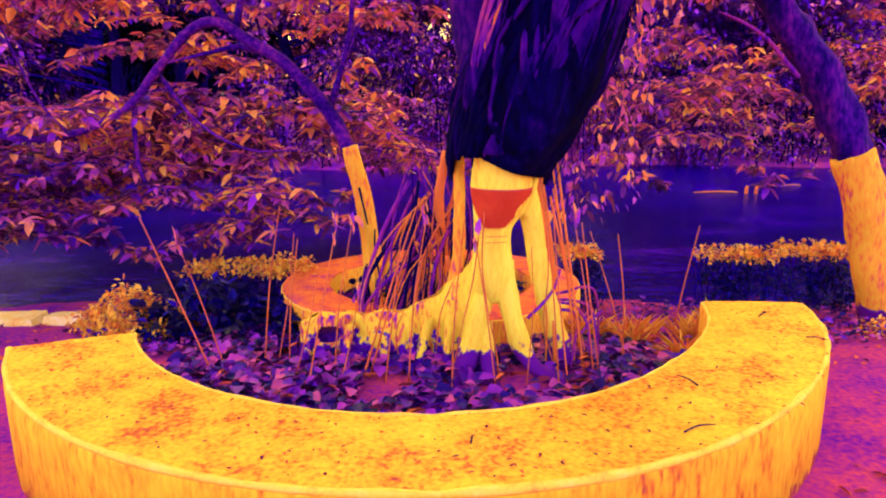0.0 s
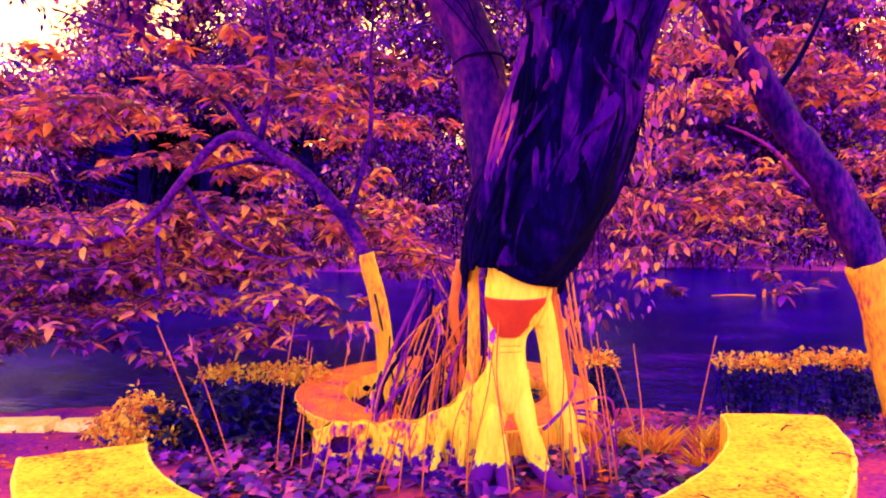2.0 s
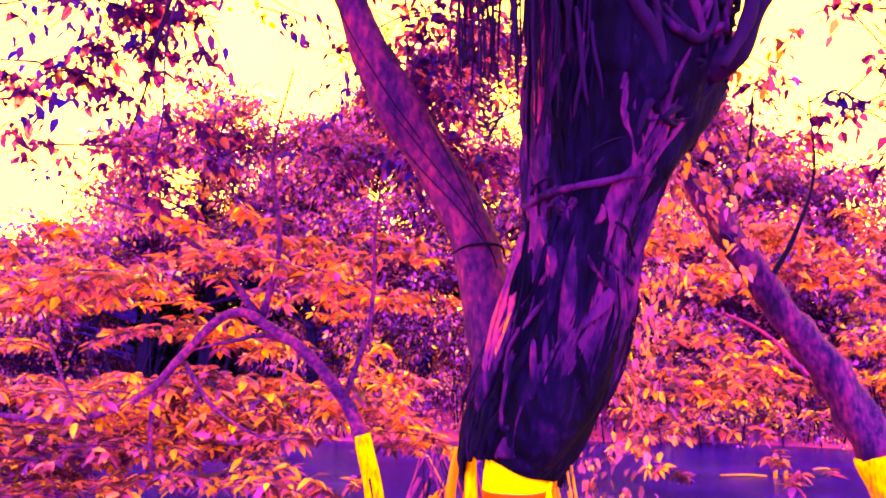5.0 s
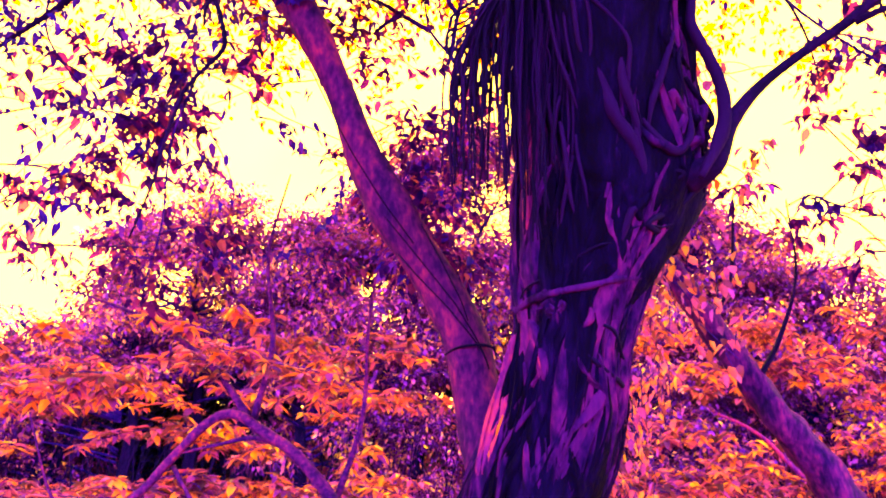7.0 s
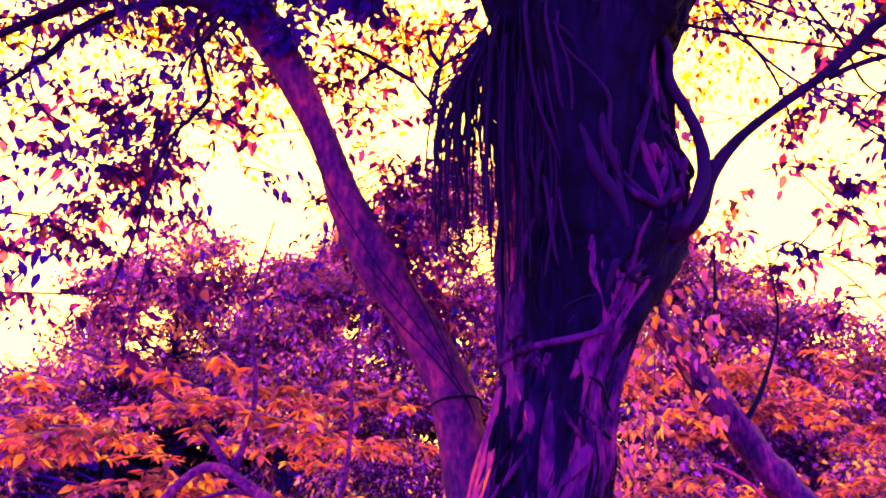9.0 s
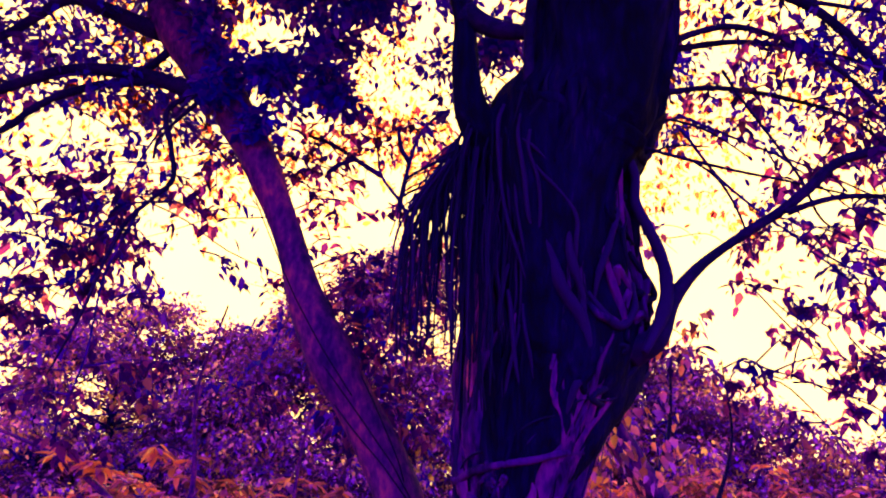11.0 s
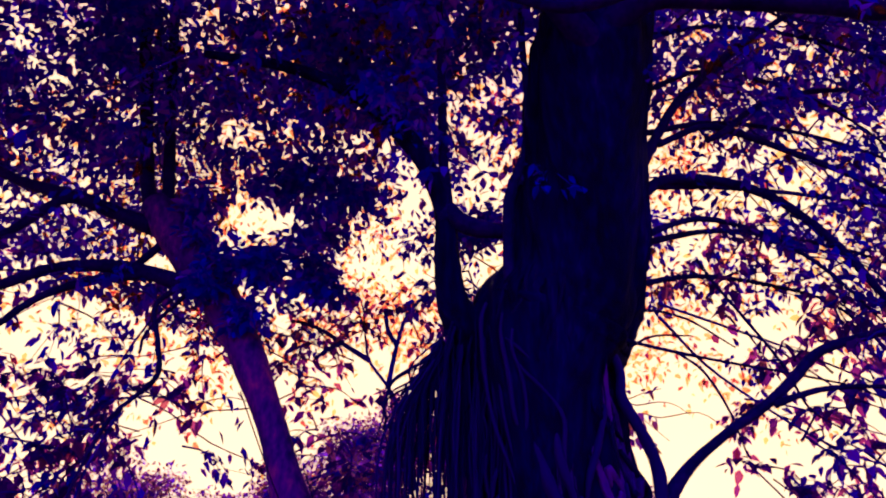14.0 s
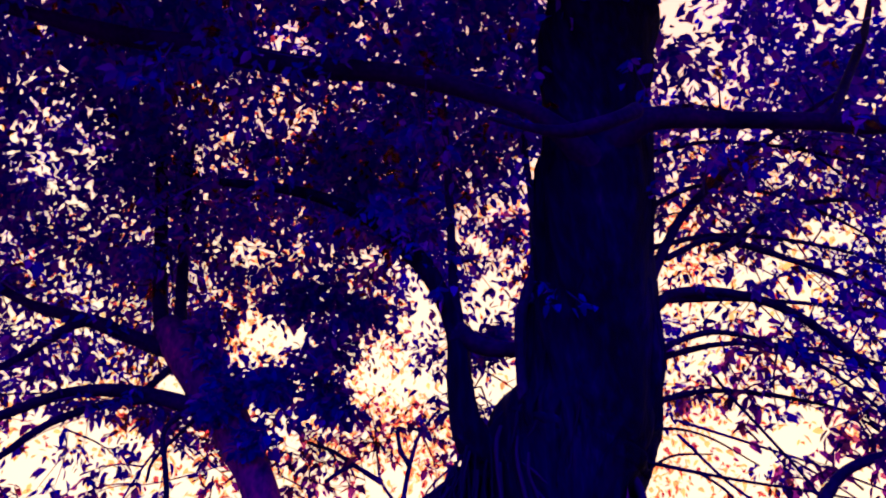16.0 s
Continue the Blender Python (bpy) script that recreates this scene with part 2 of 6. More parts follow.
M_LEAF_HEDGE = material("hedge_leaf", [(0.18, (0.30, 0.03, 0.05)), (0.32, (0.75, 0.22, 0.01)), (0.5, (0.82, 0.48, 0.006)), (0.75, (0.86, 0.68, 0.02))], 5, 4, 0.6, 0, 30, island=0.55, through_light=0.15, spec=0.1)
# dark shrubs; also puts shade into the colour of hedge sides and deep wood
M_LEAF_DARK = material("dark_and_shaded_leaf", [(0.25, (0.0006, 0.0, 0.012)), (0.5, NAVY), (0.75, INDIGO), (0.95, PURPLE)], 3, 4, 0.5, 0, 30, island=0.5, spec=0.1)


def limewash(name, low, stops, foot, foot_noise, coarse=5.0, fine=0.45):
    """Limewashed bark: pale paint down to a ragged lower edge at height foot, flaked in places, dark bark below."""
    m = material(name, stops, coarse, 10, 0.85, 0.7, 45, stretch=(1, 1, 0.28), fine=fine, spec=0.06)
    n, l = m.node_tree.nodes, m.node_tree.links
    b = n["Principled BSDF"]
    ramp = next(x for x in n if x.type == "VALTORGB")
    co = next(x for x in n if x.type == "TEX_COORD")
    sep = n.new("ShaderNodeSeparateXYZ")
    l.new(co.outputs["Object"], sep.inputs["Vector"])
    noise2 = n.new("ShaderNodeTexNoise")
    noise2.inputs["Scale"].default_value, noise2.inputs["Detail"].default_value = 14, 4
    l.new(co.outputs["Object"], noise2.inputs["Vector"])
    mul = n.new("ShaderNodeMath")
    mul.operation = "MULTIPLY_ADD"
    mul.inputs[1].default_value, mul.inputs[2].default_value = foot_noise, -foot_noise * 0.5 - foot
    l.new(noise2.outputs["Fac"], mul.inputs[0])
    add = n.new("ShaderNodeMath")
    l.new(sep.outputs["Z"], add.inputs[0])
    l.new(mul.outputs[0], add.inputs[1])
    edge = n.new("ShaderNodeMapRange")
    edge.inputs["From Min"].default_value, edge.inputs["From Max"].default_value = -0.015, 0.015
    l.new(add.outputs[0], edge.inputs["Value"])
    mix = n.new("ShaderNodeMix")
    mix.data_type = "RGBA"
    mix.inputs["A"].default_value = (*low, 1)
    l.new(edge.outputs["Result"], mix.inputs["Factor"])
    l.new(ramp.outputs["Color"], mix.inputs["B"])
    l.new(mix.outputs["Result"], b.inputs["Base Color"])
    return m


M_CONCRETE = limewash("bench_concrete", (0.42, 0.06, 0.05), [(0.33, (0.22, 0.03, 0.03)), (0.395, (0.58, 0.14, 0.006)), (0.455, (0.80, 0.37, 0.001)), (0.55, (0.86, 0.54, 0.001)), (0.72, (0.92, 0.74, 0.004))], 0.03, 0.22, 4.2, 0.42)
M_LIME = limewash("limewashed_root", (0.11, 0.007, 0.15), [(0.24, CORAL), (0.32, (0.82, 0.36, 0.01)), (0.40, (0.90, 0.70, 0.01)), (0.55, (0.95, 0.88, 0.02)), (0.8, (0.96, 0.94, 0.06))], 0.16, 0.34)
M_LIME_OLD = limewash("worn_limewash", (0.11, 0.007, 0.15), [(0.30, MAGENTA), (0.38, CORAL), (0.44, (0.8, 0.26, 0.015)), (0.50, (0.82, 0.44, 0.006)), (0.62, (0.84, 0.60, 0.008)), (0.8, (0.88, 0.72, 0.015))], 0.02, 0.22)
M_LIME_PATCHY = limewash("flaking_limewash", (0.09, 0.005, 0.17), [(0.37, (0.10, 0.006, 0.16)), (0.405, CORAL), (0.44, ORANGE), (0.475, (0.86, 0.62, 0.008)), (0.58, (0.90, 0.78, 0.01)), (0.8, (0.94, 0.88, 0.04))], 0.13, 0.55, 5.5)

# purple patches in the base colour stand in for reflections of the trees
M_WATER = material("pond_water", [(0.38, (0.0004, 0.0001, 0.045)), (0.49, (0.0015, 0.0002, 0.10)), (0.57, (0.008, 0.0006, 0.17)), (0.65, (0.05, 0.0035, 0.23)), (0.76, (0.22, 0.016, 0.26))], 0.9, 10, 0.2, 0.6, 9.0,
                   stretch=(0.5, 1.4, 1), spec=0.06, distance=0.035, fine=0.40)


# ---- building helpers ----
def mesh_object(name, verts, faces, mat, parent=None, label="", smooth=True):
    me = bpy.data.meshes.new(name)
    me.from_pydata(verts, [], faces)
    me.materials.append(mat)
    if smooth:
        me.polygons.foreach_set("use_smooth", [True] * len(me.polygons))
    me.update()
    ob = new(name, me)
    if parent is not None:
        ob.parent = parent
    return tagged(ob, label)


def thing(name, label, category, group="", kind=""):
    return tagged(new(name), label, category, group, kind)


def smooth_path(points, steps):
    """Catmull-Rom through rows of (x, y, z, radius)."""
    p = np.array(points, float)
    q = np.vstack([2 * p[0] - p[1], p, 2 * p[-1] - p[-2]])
    out = []
    for i in range(1, len(q) - 2):
        for u in np.linspace(0, 1, steps, endpoint=False):
            a, b, c, d = q[i - 1], q[i], q[i + 1], q[i + 2]
            out.append(0.5 * ((2 * b) + (c - a) * u + (2 * a - 5 * b + 4 * c - d) * u * u + (3 * b - a - 3 * c + d) * u ** 3))
    out.append(p[-1])
    return np.array(out)


class Tubes:
    """Gathers tubes into one mesh."""

    def __init__(self):
        self.v, self.f = [], []

    def add(self, points, steps=4, seg=8, lump=0.0, freq=3.0, grain=1.0, flute=0.0, ribs=5, squash=None):
        path = smooth_path(points, steps) if len(points) > 1 and steps > 1 else np.array(points, float)
        base = len(self.v)
        n = len(path)
        tangents = np.gradient(path[:, :3], axis=0)
        ref = np.array((0.31, 0.87, 0.12))
        for i in range(n):
            t = tangents[i] / (np.linalg.norm(tangents[i]) + 1e-9)
            a = np.cross(t, ref)
            a /= np.linalg.norm(a) + 1e-9
            b = np.cross(t, a)
            for k in range(seg):
                w = 2 * math.pi * k / seg
                d = a * math.cos(w) + b * math.sin(w)
                r = path[i, 3]
                if flute:
                    r *= 1 + flute * math.cos(ribs * w + path[i, 2] * 1.3)
                if lump:
                    r *= 1 + lump * noise.noise(Vector((path[i, :3] + d * r) * (1, 1, grain)) * freq)
                off = d * r
                if squash is not None:
                    off = off * np.array(squash)
                self.v.append(tuple(path[i, :3] + off))
        for i in range(n - 1):
            for k in range(seg):
                k2 = (k + 1) % seg
                self.f.append((base + i * seg + k, base + i * seg + k2, base + (i + 1) * seg + k2, base + (i + 1) * seg + k))
        self.f.append(tuple(base + k for k in range(seg))[::-1])
        self.f.append(tuple(base + (n - 1) * seg + k for k in range(seg)))

    def object(self, name, mat, parent=None, label=""):
        return mesh_object(name, self.v, self.f, mat, parent, label)


def tube(name, points, mat, parent=None, label="", **kw):
    t = Tubes()
    t.add(points, **kw)
    return t.object(name, mat, parent, label)


class Leaves:
    """Gathers leaves, each a folded pointed blade of two faces on either side of its rib."""

    def __init__(self, seed):
        self.rng = np.random.default_rng(seed)
        self.parts = []

    def add(self, pos, way, up, length, width):
        """pos, way, up: n x 3; length, width: n."""
        way = way / (np.linalg.norm(way, axis=1, keepdims=True) + 1e-9)
        side = np.cross(way, up)
        side /= np.linalg.norm(side, axis=1, keepdims=True) + 1e-9
        nor = np.cross(side, way)
        L, W = length[:, None], width[:, None]
        v = np.empty((len(pos), 6, 3))
        v[:, 0] = pos
        v[:, 1] = pos + way * L * 0.32 + side * W * 0.5 + nor * W * 0.16
        v[:, 2] = pos + way * L * 0.68 + side * W * 0.36 + nor * W * 0.08 - nor * L * 0.04
        v[:, 3] = pos + way * L - nor * L * 0.14
        v[:, 4] = pos + way * L * 0.68 - side * W * 0.36 + nor * W * 0.08 - nor * L * 0.04
        v[:, 5] = pos + way * L * 0.32 - side * W * 0.5 + nor * W * 0.16
        self.parts.append(v)

    def cloud(self, centre, radius, count, length, aspect=0.45, droop=0.5, spread=0.35):
        """A clump of leaves, thicker towards its rim, the blades hanging outwards."""
        r = self.rng
        d = r.normal(size=(count, 3))
        d /= np.linalg.norm(d, axis=1, keepdims=True)
        rad = r.random(count) ** 0.45
        pos = np.array(centre) + d * rad[:, None] * np.array(radius)
        way = d * 0.7 + r.normal(size=(count, 3)) * spread + np.array((0, 0, -droop))
        up = np.array((0, 0, 1.0)) + r.normal(size=(count, 3)) * 0.45
        ln = length * r.uniform(0.6, 1.25, count)
        self.add(pos, way, up, ln, ln * aspect * r.uniform(0.75, 1.25, count))

    def spray(self, base, tip, count, length, aspect=0.48, droop=0.8, jitter=0.05):
        """Leaves set alternately along a twig from base to tip, hanging from it."""
        r = self.rng
        base, tip = np.array(base), np.array(tip)
        u = np.sort(r.random(count) ** 0.7)
        pos = base + (tip - base) * u[:, None] + r.normal(size=(count, 3)) * jitter
        fwd = (tip - base) / (np.linalg.norm(tip - base) + 1e-9)
        sd = np.cross(fwd, (0, 0, 1.0))
        sd /= np.linalg.norm(sd) + 1e-9
        sign = np.where(np.arange(count) % 2, 1.0, -1.0)[:, None]
        way = fwd * r.uniform(0.2, 0.9, (count, 1)) + sd * sign * r.uniform(0.3, 1.0, (count, 1)) + np.array((0, 0, -droop)) * r.uniform(0.4, 1.3, (count, 1))
        up = np.array((0, 0, 1.0)) + r.normal(size=(count, 3)) * 0.35
        ln = length * r.uniform(0.65, 1.2, count)
        self.add(pos, way, up, ln, ln * aspect * r.uniform(0.8, 1.2, count))

    def rosette(self, tip, count, length, aspect=0.32, droop=0.45):
        """A whorl of leaves at a twig's end, spreading and drooping all round."""
        r = self.rng
        a = r.uniform(0, 2 * math.pi) + np.arange(count) * 2.4
        way = np.stack([np.cos(a), np.sin(a), -droop + r.normal(size=count) * 0.3], axis=1)
        pos = np.array(tip) + r.normal(size=(count, 3)) * length * 0.10
        up = np.array((0, 0, 1.0)) + r.normal(size=(count, 3)) * 0.25
        ln = length * r.uniform(0.6, 1.2, count)
        self.add(pos, way, up, ln, ln * aspect * r.uniform(0.8, 1.25, count))

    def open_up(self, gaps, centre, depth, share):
        """Thins the leaves in openings that fan out from a centre near the camera, fitted to its view; each opening is
        given at one depth.
        """
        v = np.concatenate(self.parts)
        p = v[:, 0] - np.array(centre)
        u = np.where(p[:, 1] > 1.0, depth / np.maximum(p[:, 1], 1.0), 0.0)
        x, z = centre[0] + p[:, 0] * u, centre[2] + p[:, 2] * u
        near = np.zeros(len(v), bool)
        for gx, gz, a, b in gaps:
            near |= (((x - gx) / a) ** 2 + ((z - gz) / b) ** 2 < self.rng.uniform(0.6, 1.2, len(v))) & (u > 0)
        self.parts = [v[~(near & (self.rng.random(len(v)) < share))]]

    def object(self, name, mat, parent=None, label="", kind=""):
        v = np.concatenate(self.parts)
        n = len(v)
        idx = (np.arange(n) * 6)[:, None]
        quads = np.concatenate([idx + np.array((0, 1, 2, 3)), idx + np.array((0, 3, 4, 5))], axis=1).reshape(-1)
        me = bpy.data.meshes.new(name)
        me.vertices.add(n * 6)
        me.vertices.foreach_set("co", v.reshape(-1))
        me.loops.add(len(quads))
        me.loops.foreach_set("vertex_index", quads.astype(np.int32))
        me.polygons.add(n * 2)
        me.polygons.foreach_set("loop_start", np.arange(0, n * 8, 4, dtype=np.int32))
        me.materials.append(mat)
        me.update(calc_edges=True)
        me.validate()
        ob = new(name, me)
        if parent is not None:
            ob.parent = parent
        return tagged(ob, label, kind=kind)


# ---- ground, pond ----
def ground_height(x, y):
    """Level near the bench, falling to the pond, rising again on the far bank."""
    near = min(max((y - 4.0) / 2.0, 0.0), 1.0)
    z = -0.16 * near
    edge = 6.15 + 0.12 * math.sin(x * 1.7) + 0.05 * math.sin(x * 5.1)
    far = 20.8 + 0.6 * math.sin(x * 0.35) + 0.25 * math.sin(x * 1.1)
    inside = min(max((y - edge) / 0.7, 0.0), 1.0) * min(max((far - y) / 1.2, 0.0), 1.0) * min(max((70 - abs(x)) / 4, 0.0), 1.0)
    z -= 0.75 * inside
    # beyond y = 28 an added hill closes sky holes in the wood
    if y > far:
        z += min((y - far) * 0.22, 1.3) + min(max(y - 28.0, 0.0) * 0.45, 3.2)
    z += 0.012 * noise.noise(Vector((x * 2.2, y * 2.2, 0))) + 0.006 * noise.noise(Vector((x * 9, y * 9, 3)))
    return z


def build_ground():
    xs = np.concatenate([np.linspace(-400, -30, 12), np.linspace(-26, -6, 24), np.linspace(-5.5, 5.5, 111), np.linspace(6, 26, 24), np.linspace(30, 400, 12)])
    ys = np.concatenate([np.linspace(-300, -10, 12), np.linspace(-8, 0.5, 14), np.linspace(0.6, 7.4, 86), np.linspace(7.8, 32, 60), np.linspace(36, 500, 16)])
    verts = [(x, y, ground_height(x, y)) for y in ys for x in xs]
    w = len(xs)
    faces = [(j * w + i, j * w + i + 1, (j + 1) * w + i + 1, (j + 1) * w + i) for j in range(len(ys) - 1) for i in range(w - 1)]
    ob = mesh_object("ground", verts, faces, M_SOIL)
    tagged(ob, "trodden bare soil with leaf litter round the bench", "ground", kind="structure")
    water = mesh_object("water", [(-72, 5.4, -0.33), (72, 5.4, -0.33), (72, 22.6, -0.33), (-72, 22.6, -0.33)], [(0, 1, 2, 3)], M_WATER)
    tagged(water, "still dark pond water, tree reflections put into its colour as patches", "water", kind="structure")


build_ground()


# ---- ring bench and planter ----
def ring_wall(name, centre, r_in, r_out, z0, z1, a0, a1, mat, parent, bevel, closed=False, step=2.0, wob=0.006, dent=0.0):
    """A curved block between two radii, its top edges rounded; angles in degrees."""
    prof = [(r_out, z0), (r_out + 0.004, z1 - 0.05), (r_out, z1 - bevel), (r_out - bevel * 0.35, z1 - bevel * 0.3), (r_out - bevel, z1),
            ((r_out + r_in) / 2, z1 + 0.004), (r_in + bevel, z1), (r_in + bevel * 0.35, z1 - bevel * 0.3), (r_in, z1 - bevel), (r_in, z0)]
    n = int((a1 - a0) / step)
    verts, faces = [], []
    for i in range(n + (0 if closed else 1)):
        a = radians(a0 + (a1 - a0) * i / n)
        for r, z in prof:
            q = Vector((math.cos(a) * 3, math.sin(a) * 3, z * 4))
            rr = r - dent * math.exp(-((math.degrees(a) - 322) / 26) ** 2) + wob * noise.noise(q * 3) + wob * 0.5 * noise.noise(q * 11)
            zz = z + (wob * 0.7 * noise.noise(q * 5 + Vector((9, 0, 0))) if z > z0 else 0)
            verts.append((centre[0] + rr * math.cos(a), centre[1] + rr * math.sin(a), zz))
    m, rows = len(prof), n + (0 if closed else 1)
    for i in range(n):
        j = (i + 1) % rows
        for k in range(m):
            k2 = (k + 1) % m
            faces.append((i * m + k, i * m + k2, j * m + k2, j * m + k))
    if not closed:
        faces.append(tuple(range(m))[::-1])
        faces.append(tuple((rows - 1) * m + k for k in range(m)))
    return mesh_object(name, verts, faces, mat, parent, smooth=True)


def rim_strip(name, centre, r, z, a0, a1, width, mat, parent):
    """The pale, slightly proud rounded lip along a top edge."""
    pts = []
    for a in np.arange(a0, a1 + 0.01, 1.5):
        w = radians(a)
        k = noise.noise(Vector((math.cos(w) * 14, math.sin(w) * 14, 0)))
        rr = r - 0.065 * math.exp(-((a - 322) / 26) ** 2)
        pts.append((centre[0] + rr * math.cos(w), centre[1] + rr * math.sin(w), z + 0.003 * k, width * (1 + 0.6 * k)))
    return tube(name, pts, mat, parent, "pale lip", steps=1, seg=8)


BENCH = (-0.10, 4.12)
PLANTER = (-0.11, 5.58)


def build_bench():
    t = thing("curved_bench", "curved ochre concrete bench, stained and weathered, round the tree", "bench")
    ring_wall("body", BENCH, 1.62, 2.20, -0.05, 0.45, 203, 357, M_CONCRETE, t, 0.025, dent=0.065)
    rim_strip("rim", BENCH, 2.19, 0.440, 203.3, 356.7, 0.015, M_RIM, t)
    rim_strip("rim", BENCH, 1.628, 0.441, 203.3, 356.7, 0.010, M_RIM, t)
    p = thing("ring_planter", "low round ochre concrete planter behind the tree roots", "planter")
    ring_wall("body", PLANTER, 0.80, 1.18, -0.95, 0.19, 0, 360, M_LIME_OLD, p, 0.010, closed=True, step=4)
    tagged(ring_wall("coping", PLANTER, 0.805, 1.17, 0.17, 0.203, 0, 360, M_PLANTER, p, 0.010, closed=True, step=4, wob=0.010), "worn orange coping")
    tube("rim", [(PLANTER[0] + 1.17 * math.cos(radians(a)), PLANTER[1] + 1.17 * math.sin(radians(a)), 0.184 + 0.004 * math.sin(a * 0.31), 0.010) for a in range(0, 361, 5)], M_RIM, p, "pale lip", steps=1, seg=7)
    k = thing("pond_kerb", "low broken pale concrete kerb at the pond edge", "kerb")
    rng = np.random.default_rng(5)
    x = -7.0
    while x < -2.6:
        ln = rng.uniform(0.45, 0.9)
        h = rng.uniform(0.05, 0.11)
        y = 5.38 + 0.03 * (x + 2.7) + rng.normal() * 0.02
        verts, faces = [], []
        for (dx, dy, dz) in ((0, 0, 0), (1, 0, 0), (1, 1, 0), (0, 1, 0), (0.02, 0.08, 1), (0.97, 0.05, 0.9), (0.98, 0.95, 1), (0.03, 0.9, 0.92)):
            verts.append((x + dx * ln + rng.normal() * 0.01, y + dy * 0.22 + rng.normal() * 0.012, -0.22 + dz * (0.08 + h)))
        faces = [(0, 3, 2, 1), (4, 5, 6, 7), (0, 1, 5, 4), (1, 2, 6, 5), (2, 3, 7, 6), (3, 0, 4, 7)]
        mesh_object("kerb_stone", verts, faces, M_KERB, k, smooth=False)
        x += ln + rng.uniform(0.01, 0.05)


build_bench()


# ---- the strangler fig ----
def front_y(z):
    """The trunk leans towards the bench as it rises."""
    return 4.22 - 0.33 * z + 0.09 * min(max((1.7 - z) / 0.45, 0.0), 1.0)


# height, middle, half width of the trunk
TRUNK = [(1.305, 0.33, 0.29), (1.45, 0.39, 0.34), (1.65, 0.46, 0.36), (1.8, 0.51, 0.365), (1.96, 0.56, 0.35), (2.11, 0.605, 0.335), (2.26, 0.63, 0.305),
         (2.4, 0.65, 0.285), (2.55, 0.685, 0.29), (2.7, 0.70, 0.325), (2.85, 0.74, 0.365), (3.0, 0.80, 0.42), (3.15, 0.845, 0.475), (3.3, 0.885, 0.505),
         (3.45, 0.90, 0.51), (3.6, 0.885, 0.495), (3.78, 0.86, 0.45), (4.05, 0.845, 0.435), (4.25, 0.85, 0.44), (4.41, 0.905, 0.475), (4.55, 0.955, 0.50),
         (4.7, 1.05, 0.41), (4.9, 1.095, 0.395), (5.2, 1.125, 0.39), (5.6, 1.175, 0.38), (6.0, 1.225, 0.37), (6.35, 1.245, 0.375), (6.7, 1.28, 0.39)]
TRUNK += [(7.2, 1.33, 0.43), (7.7, 1.45, 0.43), (8.5, 1.5, 0.42), (9.5, 1.6, 0.36), (11.0, 1.7, 0.26)]


def trunk_at(z):
    zs = [r[0] for r in TRUNK]
    x, h = np.interp(z, zs, [r[1] for r in TRUNK]), np.interp(z, zs, [r[2] for r in TRUNK])
    return np.array((x, front_y(z) + h * 0.85, z)), h


def on_trunk(z, angle, lift=1.0):
    """A point of the trunk's skin; angle 0 is the side towards the bench, 90 its right."""
    c, h = trunk_at(z)
    w = radians(angle)
    return c + np.array((math.sin(w) * h * lift, -math.cos(w) * h * 0.9 * lift, 0))


